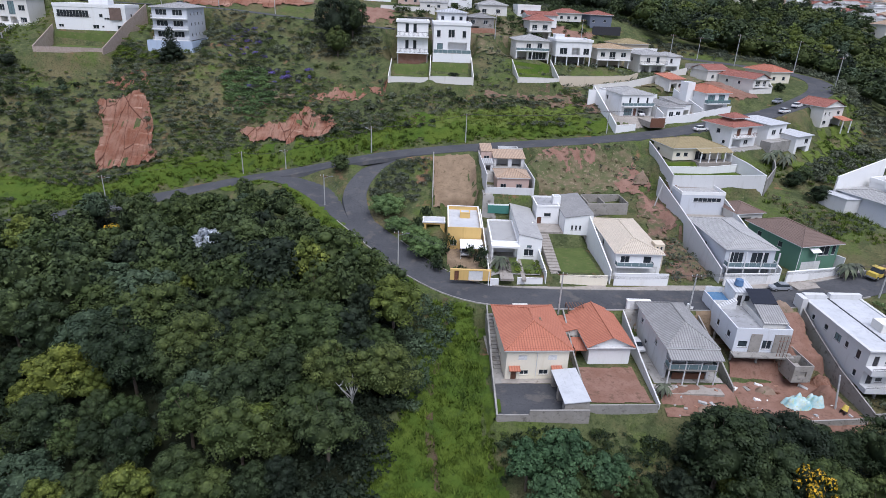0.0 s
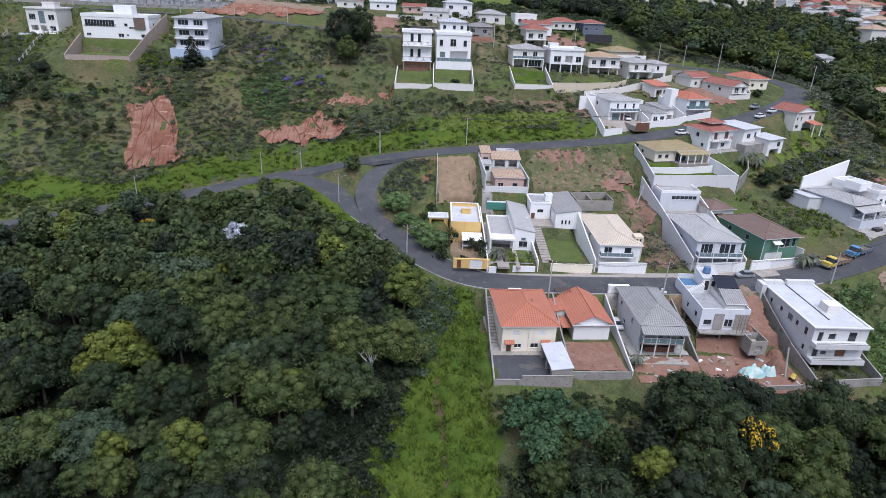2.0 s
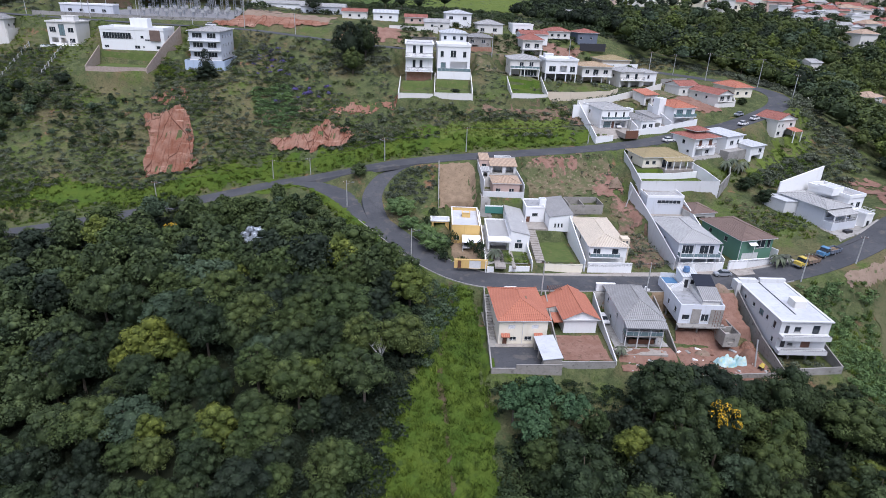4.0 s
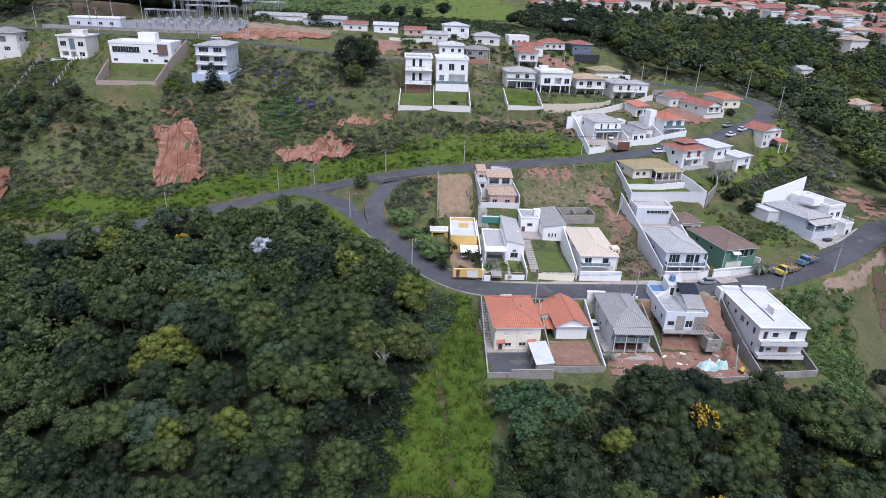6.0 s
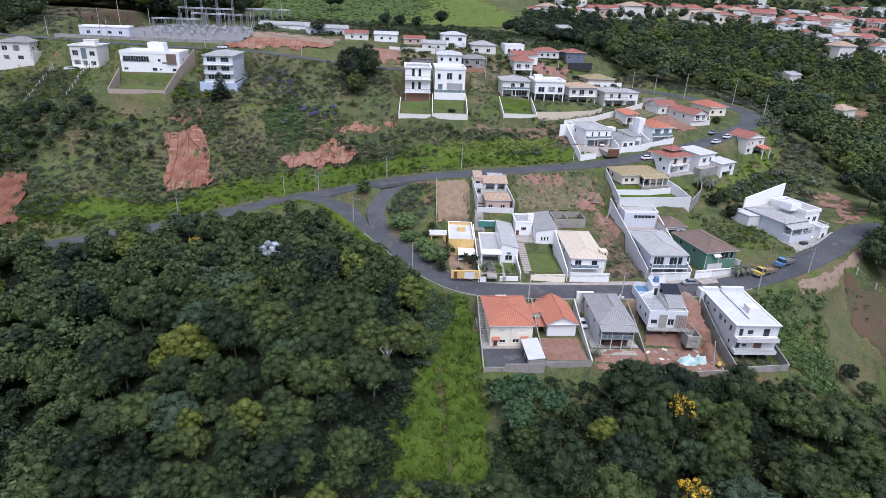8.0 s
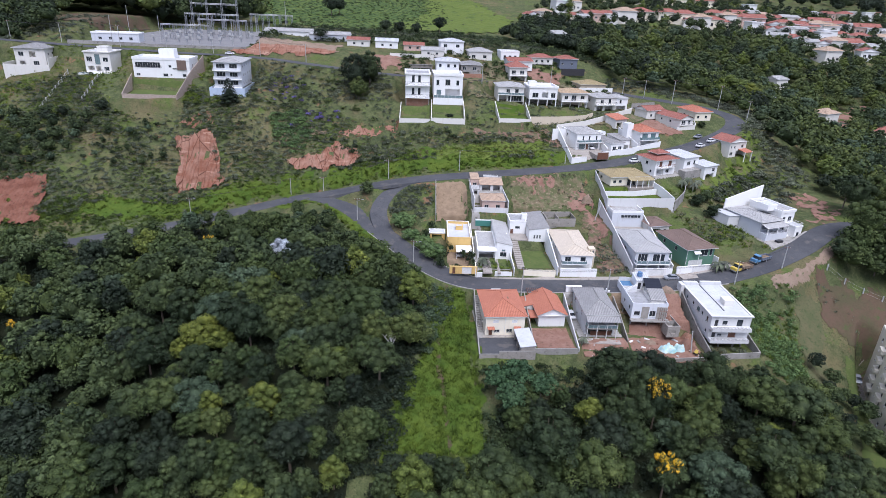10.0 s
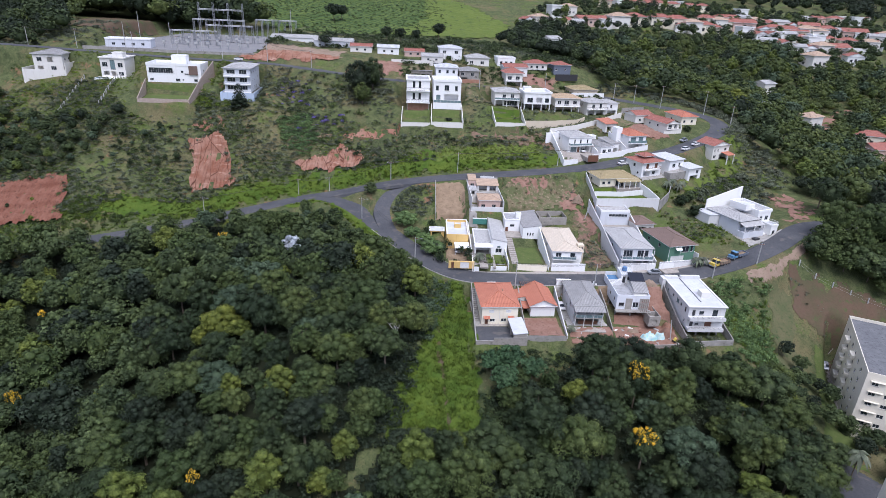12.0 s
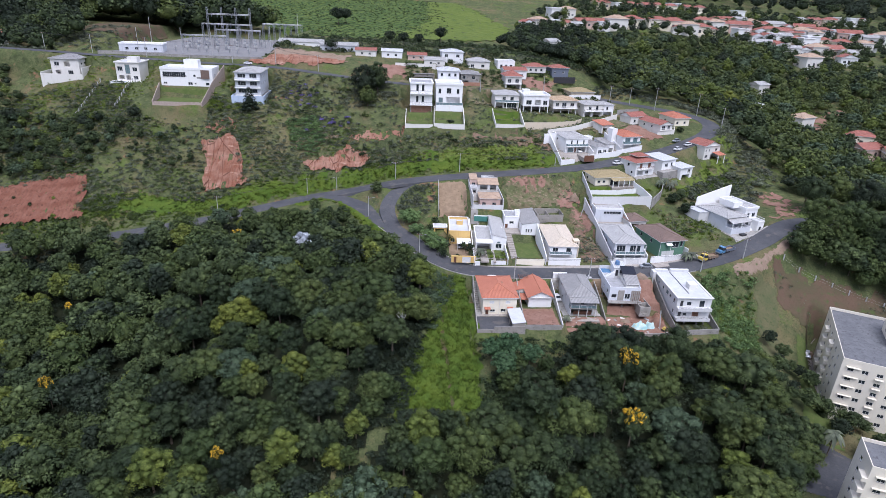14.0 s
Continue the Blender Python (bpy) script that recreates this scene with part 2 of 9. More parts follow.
def roofing(name, a, b, period=0.22, rough=0.75, depth=0.05, metal=0.0, moss=None):
    """Ribs that run up the slope, the grooves between them coloured darker, rows across it, and weathering."""
    m, n, l, p = nodes_of(name)
    uv = n.new("ShaderNodeUVMap").outputs["UV"]
    co = n.new("ShaderNodeNewGeometry").outputs["Position"]
    wave = n.new("ShaderNodeTexWave")
    wave.wave_profile = "SIN"
    wave.inputs["Scale"].default_value = 0.314 / period
    wave.inputs["Distortion"].default_value = 0.15
    l.new(uv, wave.inputs["Vector"])
    big, fine = noise_node(n, l, co, 0.5, 6, 0.65), noise_node(n, l, co, 6.0, 4)
    col = mix(n, l, ramp(n, l, big, 0.38, 0.66), a, b)
    col = mix(n, l, ramp(n, l, fine, 0.5, 0.8), col, tuple(v * 0.72 for v in a))
    if moss:
        col = mix(n, l, ramp(n, l, noise_node(n, l, co, 1.3, 6, 0.7), 0.54, 0.7), col, moss)
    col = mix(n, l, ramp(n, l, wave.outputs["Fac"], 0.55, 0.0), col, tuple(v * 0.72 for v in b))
    l.new(col, p.inputs["Base Color"])
    p.inputs["Roughness"].default_value, p.inputs["Metallic"].default_value = rough, metal
    bump(n, l, p, wave.outputs["Fac"], 0.6, depth)
    return m


def foliage(name, a, b, c, spread=1.0):
    """Leaves: a colour for each plant, drifts of another, older and younger boughs with added highlight contrast, a
    tint for each sprig, and some light let through.
    """
    m, n, l, p = nodes_of(name)
    info, geo = n.new("ShaderNodeObjectInfo"), n.new("ShaderNodeNewGeometry")
    lift = lambda v: (v[0] * 0.82, v[1] * 0.82, v[2] * 0.94)
    col = mix(n, l, info.outputs["Random"], lift(a), lift(b))
    col = mix(n, l, ramp(n, l, noise_node(n, l, geo.outputs["Position"], 0.12, 3), 0.42, 0.68), col, lift(c))
    bough, sprig = n.new("ShaderNodeHueSaturation"), n.new("ShaderNodeHueSaturation")
    l.new(ramp(n, l, noise_node(n, l, geo.outputs["Position"], 0.5, 3, 0.55), 0.42, 0.68), bough.inputs["Fac"])
    # random bough tone, made strong to put highlight contrast into the colour
    bough.inputs["Value"].default_value, bough.inputs["Hue"].default_value = 1.85, 0.488
    l.new(col, bough.inputs["Color"])
    l.new(ramp(n, l, geo.outputs["Random Per Island"], 0.25, 1.0 / spread), sprig.inputs["Fac"])
    sprig.inputs["Value"].default_value, sprig.inputs["Hue"].default_value = 1.75, 0.49
    l.new(bough.outputs[0], sprig.inputs["Color"])
    l.new(sprig.outputs[0], p.inputs["Base Color"])
    p.inputs["Roughness"].default_value = 0.6
    p.inputs["Specular IOR Level"].default_value = 0.12
    thin = n.new("ShaderNodeBsdfTranslucent")
    l.new(sprig.outputs[0], thin.inputs["Color"])
    both = n.new("ShaderNodeMixShader")
    both.inputs[0].default_value = 0.07
    l.new(p.outputs[0], both.inputs[1])
    l.new(thin.outputs[0], both.inputs[2])
    l.new(both.outputs[0], n["Material Output"].inputs["Surface"])
    return m


def plain(name, c, rough=0.5, metal=0.0):
    m, n, l, p = nodes_of(name)
    co = n.new("ShaderNodeNewGeometry").outputs["Position"]
    f = noise_node(n, l, co, 2.5, 4)
    l.new(mix(n, l, ramp(n, l, f, 0.35, 0.8), c, tuple(v * 0.75 for v in c)), p.inputs["Base Color"])
    p.inputs["Roughness"].default_value, p.inputs["Metallic"].default_value = rough, metal
    return m


def meadow():
    """Rough pasture: several greens, dry stalks, weeds and bare red soil showing through."""
    m, n, l, p = nodes_of("hillside_grass")
    co = n.new("ShaderNodeNewGeometry").outputs["Position"]
    f1, f2, f3 = noise_node(n, l, co, 0.05, 7, 0.65), noise_node(n, l, co, 0.32, 8, 0.72), noise_node(n, l, co, 2.2, 6, 0.75)
    col = mix(n, l, ramp(n, l, f2, 0.38, 0.60), (0.052, 0.066, 0.030), (0.104, 0.120, 0.052))
    col = mix(n, l, ramp(n, l, f1, 0.50, 0.62), col, (0.135, 0.118, 0.062))
    col = mix(n, l, ramp(n, l, noise_node(n, l, co, 0.075, 6, 0.7), 0.53, 0.63), col, (0.090, 0.120, 0.034))
    fleck = noise_node(n, l, co, 0.9, 7, 0.75)
    col = mix(n, l, ramp(n, l, fleck, 0.56, 0.68), col, (0.160, 0.160, 0.080))
    col = mix(n, l, ramp(n, l, f3, 0.50, 0.70), col, (0.026, 0.038, 0.014))
    bare = noise_node(n, l, co, 0.13, 9, 0.74)
    col = mix(n, l, ramp(n, l, bare, 0.59, 0.67), col, (0.205, 0.115, 0.070))
    l.new(col, p.inputs["Base Color"])
    p.inputs["Roughness"].default_value = 0.95
    p.inputs["Specular IOR Level"].default_value = 0.04
    bump(n, l, p, f3, 0.9, 0.35)
    return m


def clay_face():
    """Bare clay: pale weathered faces, dark cracks that run down the slope, damp seams across it."""
    m, n, l, p = nodes_of("red_clay")
    co = n.new("ShaderNodeNewGeometry").outputs["Position"]

    def stretched(k):
        node = n.new("ShaderNodeVectorMath")
        node.operation = "MULTIPLY"
        node.inputs[1].default_value = k
        l.new(co, node.inputs[0])
        return node.outputs[0]

    furrow, seam, fine = noise_node(n, l, stretched((1.1, 0.12, 0.10)), 1.0, 7, 0.7), noise_node(n, l, stretched((0.10, 0.3, 0.9)), 1.0, 5, 0.6), noise_node(n, l, co, 1.6, 7, 0.7)
    crack = n.new("ShaderNodeTexVoronoi")
    crack.feature = "DISTANCE_TO_EDGE"
    crack.inputs["Scale"].default_value = 0.22
    l.new(stretched((1.0, 0.22, 0.3)), crack.inputs["Vector"])
    col = mix(n, l, ramp(n, l, noise_node(n, l, co, 0.2, 5), 0.36, 0.62), (0.225, 0.100, 0.064), (0.310, 0.180, 0.130))
    col = mix(n, l, ramp(n, l, furrow, 0.55, 0.70), col, (0.185, 0.066, 0.036))
    col = mix(n, l, ramp(n, l, seam, 0.58, 0.70), col, (0.42, 0.27, 0.20))
    col = mix(n, l, ramp(n, l, fine, 0.58, 0.78), col, (0.19, 0.080, 0.048))
    col = mix(n, l, ramp(n, l, crack.outputs["Distance"], 0.02, 0.0), col, (0.075, 0.028, 0.018))
    l.new(col, p.inputs["Base Color"])
    p.inputs["Roughness"].default_value = 0.95
    p.inputs["Specular IOR Level"].default_value = 0.05
    both = n.new("ShaderNodeMath")
    l.new(furrow, both.inputs[0])
    l.new(fine, both.inputs[1])
    bump(n, l, p, both.outputs[0], 1.0, 0.6)
    return m


M = dict(
    meadow=meadow(),
    asphalt=surface("worn_asphalt", (0.058, 0.060, 0.066), (0.082, 0.083, 0.087), 0.12, 2.2, 0.9, 0.25, 0.02, (0.10, 0.095, 0.09)),
    verge=surface("lush_grass", (0.050, 0.088, 0.012), (0.080, 0.112, 0.016), 0.16, 1.7, 0.95, 0.9, 0.25, (0.034, 0.056, 0.012)),
    lawn=surface("mown_lawn", (0.070, 0.098, 0.028), (0.092, 0.118, 0.036), 0.4, 4.0, 0.95, 0.5, 0.05, (0.12, 0.12, 0.05)),
    clay=clay_face(),
    redsoil=surface("red_soil", (0.19, 0.105, 0.075), (0.25, 0.15, 0.115), 0.3, 2.2, 0.95, 0.6, 0.1, (0.14, 0.085, 0.06)),
    drysoil=surface("dry_brown_soil", (0.20, 0.145, 0.095), (0.26, 0.19, 0.125), 0.5, 2.5, 0.95, 0.8, 0.15, (0.13, 0.10, 0.06)),
    tan=surface("pale_dirt", (0.25, 0.185, 0.140), (0.20, 0.145, 0.105), 0.4, 2.4, 0.95, 0.6, 0.1, (0.085, 0.098, 0.042)),
    gravel=surface("grey_gravel", (0.17, 0.17, 0.175), (0.21, 0.205, 0.20), 0.2, 3.0, 0.95, 0.5, 0.05),
    concrete=surface("weathered_concrete", (0.34, 0.325, 0.30), (0.24, 0.23, 0.21), 0.3, 2.0, 0.9, 0.3, 0.02, (0.14, 0.13, 0.115)),
    block=surface("bare_block_wall", (0.33, 0.31, 0.28), (0.27, 0.25, 0.22), 0.5, 2.5, 0.9, 0.4, 0.02, (0.17, 0.16, 0.14)),
    paving=surface("pale_paving", (0.34, 0.31, 0.275), (0.27, 0.245, 0.215), 0.5, 2.2, 0.85, 0.2, 0.01, (0.20, 0.17, 0.14)),
    brick=surface("hollow_brick", (0.30, 0.155, 0.105), (0.36, 0.22, 0.16), 0.8, 3.0, 0.9, 0.4, 0.03),
    white=plaster("white_plaster", (0.76, 0.76, 0.745), 0.32),
    stained=plaster("stained_white_plaster", (0.56, 0.56, 0.55), 0.7),
    offwhite=plaster("off_white_plaster", (0.66, 0.64, 0.59), 0.5),
    cream=plaster("cream_plaster", (0.76, 0.70, 0.56), 0.2),
    beige=plaster("beige_plaster", (0.58, 0.50, 0.38), 0.5),
    yellow=plaster("ochre_yellow_plaster", (0.62, 0.42, 0.15), 0.5),
    teal=plaster("dark_teal_plaster", (0.055, 0.19, 0.155), 0.4),
    green=plaster("green_plaster", (0.10, 0.21, 0.145), 0.4),
    blue=plaster("pale_blue_plaster", (0.44, 0.52, 0.64), 0.5),
    bluegrey=plaster("blue_grey_plaster", (0.54, 0.56, 0.59), 0.7),
    slate=plaster("slate_blue_plaster", (0.13, 0.15, 0.19), 0.4),
    pink=plaster("pinkish_plaster", (0.55, 0.40, 0.34), 0.6),
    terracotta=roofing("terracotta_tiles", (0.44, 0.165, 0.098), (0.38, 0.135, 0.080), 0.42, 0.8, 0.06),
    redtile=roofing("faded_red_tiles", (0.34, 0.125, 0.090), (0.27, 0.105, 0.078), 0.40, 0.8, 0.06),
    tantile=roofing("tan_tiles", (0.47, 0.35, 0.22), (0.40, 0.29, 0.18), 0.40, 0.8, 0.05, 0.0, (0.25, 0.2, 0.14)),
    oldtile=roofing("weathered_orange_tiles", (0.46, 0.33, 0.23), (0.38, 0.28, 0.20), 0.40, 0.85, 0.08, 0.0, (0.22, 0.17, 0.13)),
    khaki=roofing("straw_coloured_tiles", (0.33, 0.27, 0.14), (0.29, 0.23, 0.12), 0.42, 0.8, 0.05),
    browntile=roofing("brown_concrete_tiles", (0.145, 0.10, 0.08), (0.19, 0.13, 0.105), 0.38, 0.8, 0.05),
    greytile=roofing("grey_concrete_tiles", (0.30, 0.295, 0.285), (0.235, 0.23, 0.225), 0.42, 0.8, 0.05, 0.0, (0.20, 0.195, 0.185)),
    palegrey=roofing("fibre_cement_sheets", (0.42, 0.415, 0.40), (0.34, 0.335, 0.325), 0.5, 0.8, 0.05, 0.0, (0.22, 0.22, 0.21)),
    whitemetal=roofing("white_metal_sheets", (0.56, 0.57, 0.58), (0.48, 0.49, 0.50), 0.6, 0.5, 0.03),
    slabwhite=surface("white_waterproofing", (0.52, 0.53, 0.545), (0.44, 0.45, 0.465), 0.2, 1.2, 0.6, 0.1, 0.01),
    slabgrey=surface("grey_roof_slab", (0.34, 0.345, 0.35), (0.26, 0.26, 0.265), 0.4, 1.5, 0.85, 0.2, 0.01, (0.18, 0.18, 0.18)),
    glass=plain("dark_window_glass", (0.028, 0.035, 0.042), 0.06),
    bluepane=plain("blue_tinted_glass", (0.16, 0.225, 0.235), 0.08),
    frame=plain("white_aluminium", (0.66, 0.66, 0.65), 0.4),
    darkframe=plain("dark_metal", (0.05, 0.05, 0.055), 0.45, 0.4),
    steel=plain("galvanised_steel", (0.38, 0.39, 0.40), 0.45, 0.7),
    wood=plain("varnished_wood", (0.15, 0.068, 0.040), 0.5),
    gate=plain("white_painted_gate", (0.70, 0.70, 0.68), 0.5),
    pole=surface("concrete_pole", (0.42, 0.42, 0.41), (0.34, 0.34, 0.33), 0.5, 3.0, 0.85, 0.2, 0.01),
    cable=plain("black_cable", (0.03, 0.03, 0.032), 0.6),
    tarp=surface("pale_plastic_sheet", (0.52, 0.60, 0.56), (0.24, 0.46, 0.50), 0.9, 2.0, 0.45, 0.6, 0.1, (0.50, 0.52, 0.16)),
    solar=plain("solar_panel", (0.012, 0.014, 0.022), 0.25),
    pool=plain("pool_water", (0.07, 0.17, 0.30), 0.08),
    bluecover=plain("blue_cover", (0.10, 0.19, 0.34), 0.5),
    rubber=plain("black_rubber", (0.02, 0.02, 0.02), 0.8),
    carwhite=plain("white_car_paint", (0.70, 0.70, 0.70), 0.25),
    carsilver=plain("silver_car_paint", (0.42, 0.44, 0.47), 0.25, 0.4),
    truckyellow=plain("yellow_truck_paint", (0.58, 0.43, 0.08), 0.45),
    truckblue=plain("blue_truck_paint", (0.10, 0.24, 0.40), 0.45),
    bark=surface("tree_bark", (0.12, 0.095, 0.07), (0.17, 0.14, 0.11), 1.0, 5.0, 0.95, 0.6, 0.05),
    leaf=foliage("broadleaf_foliage", (0.0110, 0.0190, 0.0080), (0.0430, 0.0620, 0.0200), (0.0150, 0.0250, 0.0105)),
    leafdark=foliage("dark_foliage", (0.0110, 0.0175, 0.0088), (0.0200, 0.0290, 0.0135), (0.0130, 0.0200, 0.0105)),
    leaflight=foliage("light_green_foliage", (0.0560, 0.0790, 0.0150), (0.0850, 0.1020, 0.0160), (0.0480, 0.0700, 0.0160)),
    leafblue=foliage("grey_green_foliage", (0.0300, 0.0480, 0.0240), (0.0430, 0.0640, 0.0310), (0.0300, 0.0480, 0.0240)),
    scrub=foliage("scrub_foliage", (0.0400, 0.0520, 0.0300), (0.0720, 0.0860, 0.0470), (0.0560, 0.0620, 0.0390), 1.3),
    grass=foliage("tall_grass", (0.0430, 0.0760, 0.0085), (0.0660, 0.0960, 0.0115), (0.0330, 0.0600, 0.0090), 1.2),
    yellowflower=foliage("yellow_blossom", (0.4785, 0.3132, 0.0113), (0.5220, 0.3654, 0.0188), (0.3915, 0.2610, 0.0113)),
    whiteleaf=foliage("silvery_white_foliage", (0.2900, 0.3100, 0.3000), (0.3300, 0.3500, 0.3300), (0.2300, 0.2500, 0.2400)),
    purple=foliage("purple_blossom", (0.0870, 0.0609, 0.1597), (0.1131, 0.0783, 0.1879), (0.0696, 0.0609, 0.1128)),
)


def row_crop():
    """A field with planted rows on green ground."""
    m, n, l, p = nodes_of("planted_rows")
    co = n.new("ShaderNodeNewGeometry").outputs["Position"]
    wave = n.new("ShaderNodeTexWave")
    wave.bands_direction = "DIAGONAL"
    wave.inputs["Scale"].default_value, wave.inputs["Distortion"].default_value = 0.075, 4.0
    l.new(co, wave.inputs["Vector"])
    f, g = noise_node(n, l, co, 0.03, 5), noise_node(n, l, co, 0.6, 6, 0.7)
    col = mix(n, l, ramp(n, l, f, 0.35, 0.65), (0.066, 0.098, 0.026), (0.098, 0.128, 0.034))
    col = mix(n, l, ramp(n, l, wave.outputs["Fac"], 0.55, 0.9), col, (0.040, 0.070, 0.026))
    col = mix(n, l, ramp(n, l, g, 0.5, 0.66), col, (0.036, 0.062, 0.024))
    l.new(col, p.inputs["Base Color"])
    p.inputs["Roughness"].default_value = 0.95
    p.inputs["Specular IOR Level"].default_value = 0.05
    bump(n, l, p, wave.outputs["Fac"], 0.5, 0.6)
    return m


M["scrub_ground"] = row_crop()
M["pasture"] = surface("bright_green_pasture", (0.085, 0.118, 0.022), (0.104, 0.135, 0.027), 0.05, 0.35, 0.95, 0.9, 0.8, (0.055, 0.085, 0.02))
M["ivory"] = plaster("ivory_painted_concrete", (0.68, 0.63, 0.52), 0.35)
M["paleblue"] = plaster("faded_pale_blue_plaster", (0.62, 0.64, 0.67), 0.7)
M["verdant"] = foliage("fresh_large_leaves", (0.0300, 0.0620, 0.0240), (0.0400, 0.0740, 0.0280), (0.0300, 0.0600, 0.0260))
M["straw"] = foliage("dry_stalks", (0.0934, 0.0846, 0.0433), (0.1335, 0.1113, 0.0577), (0.0890, 0.0890, 0.0384), 1.2)

M["stonewall"] = surface("rubble_stone_wall", (0.36, 0.29, 0.24), (0.44, 0.36, 0.31), 1.2, 3.0, 0.9, 0.7, 0.06, (0.26, 0.21, 0.18))
M["weedlot"] = surface("dusty_weedy_lot", (0.150, 0.122, 0.074), (0.088, 0.100, 0.044), 0.45, 2.6, 0.95, 0.9, 0.2, (0.235, 0.185, 0.125), 0.42, 0.58)
M["redweeds"] = surface("reddish_weedy_soil", (0.165, 0.105, 0.075), (0.085, 0.092, 0.044), 0.5, 2.6, 0.95, 0.9, 0.2, (0.22, 0.145, 0.11), 0.42, 0.60)
M["paletile"] = roofing("pale_sandy_tiles", (0.60, 0.52, 0.41), (0.52, 0.45, 0.36), 0.40, 0.8, 0.05, 0.0, (0.42, 0.36, 0.29))
M["leafstreet"] = foliage("fresh_green_foliage", (0.0587, 0.0997, 0.0308), (0.0712, 0.1157, 0.0346), (0.0516, 0.0890, 0.0308))
M["fallow"] = surface("fallow_brown_earth", (0.102, 0.068, 0.046), (0.074, 0.066, 0.036), 0.12, 1.6, 0.95, 0.9, 0.25, (0.066, 0.086, 0.030), 0.40, 0.62)
# a darker maroon than the red clay of the other banks
M["maroonclay"] = surface("dark_maroon_clay", (0.150, 0.062, 0.040), (0.200, 0.095, 0.064), 0.3, 1.6, 0.95, 0.9, 0.3, (0.095, 0.042, 0.028))
M["drygrass"] = surface("dull_dry_grass", (0.078, 0.088, 0.040), (0.108, 0.100, 0.052), 0.3, 1.8, 0.95, 0.9, 0.2, (0.050, 0.068, 0.026))
# leaf litter with the shade of the trees put into its near-black colour
M["litter"] = surface("shade_toned_forest_floor", (0.012, 0.016, 0.008), (0.018, 0.022, 0.010), 0.4, 2.2, 0.95, 0.9, 0.2)
M["darkslab"] = surface("dark_roof_membrane", (0.115, 0.118, 0.125), (0.15, 0.152, 0.158), 0.4, 1.5, 0.8, 0.2, 0.01, (0.08, 0.08, 0.085))
M["leafmid"] = foliage("olive_green_foliage", (0.0240, 0.0390, 0.0120), (0.0560, 0.0740, 0.0190), (0.0300, 0.0480, 0.0140))

# ---- kit for houses ----
def facade(geo, o, u, n, length, high, holes, jamb=0.16, base=0.0):
    """One wall from o along u (n points outwards), with holes (u0, u1, v0, v1, depth) that go into it."""
    o, u, n = Vector(o), Vector(u), Vector(n)
    up = Vector((0, 0, 1))
    us = sorted({0.0, length, *[h[0] for h in holes], *[h[1] for h in holes]})
    vs = sorted({base, high, *[h[2] for h in holes], *[h[3] for h in holes]})
    at = lambda a, b, k=0.0: o + u * a + up * b - n * k
    for a, b in zip(us, us[1:]):
        for c, d in zip(vs, vs[1:]):
            mx, my = (a + b) / 2, (c + d) / 2
            if not any(h[0] < mx < h[1] and h[2] < my < h[3] for h in holes):
                geo.face([at(a, c), at(b, c), at(b, d), at(a, d)])
    for a, b, c, d, k in holes:
        k = k or jamb
        geo.face([at(a, c), at(b, c), at(b, c, k), at(a, c, k)])
        geo.face([at(a, d, k), at(b, d, k), at(b, d), at(a, d)])
        geo.face([at(a, c), at(a, c, k), at(a, d, k), at(a, d)])
        geo.face([at(b, c, k), at(b, c), at(b, d), at(b, d, k)])
        if k > 0.5:
            geo.face([at(a, c, k), at(b, c, k), at(b, d, k), at(a, d, k)])


def slope(geo, a, b, c, d, row=0.4, lip=0.035):
    """A roof face from the eave a-b up to the top d-c, laid in courses with a small step each."""
    a, b, c, d = (Vector(p) for p in (a, b, c, d))
    n = (b - a).cross(d - a)
    n.normalize()
    if n.z < 0:
        n = -n
    e = (b - a).normalized()
    rows = max(1, int(((c + d) / 2 - (a + b) / 2).length / row))
    uv = lambda p: ((p - a).dot(e), (p - a - e * (p - a).dot(e)).length)
    for k in range(rows):
        s, t = k / rows, (k + 1) / rows
        p = [a.lerp(d, s) + n * lip, b.lerp(c, s) + n * lip, b.lerp(c, t), a.lerp(d, t)]
        geo.face(p, [uv(q) for q in p])
        if k:
            q = [a.lerp(d, s), b.lerp(c, s), p[1], p[0]]
            geo.face(q, [uv(x) for x in q])


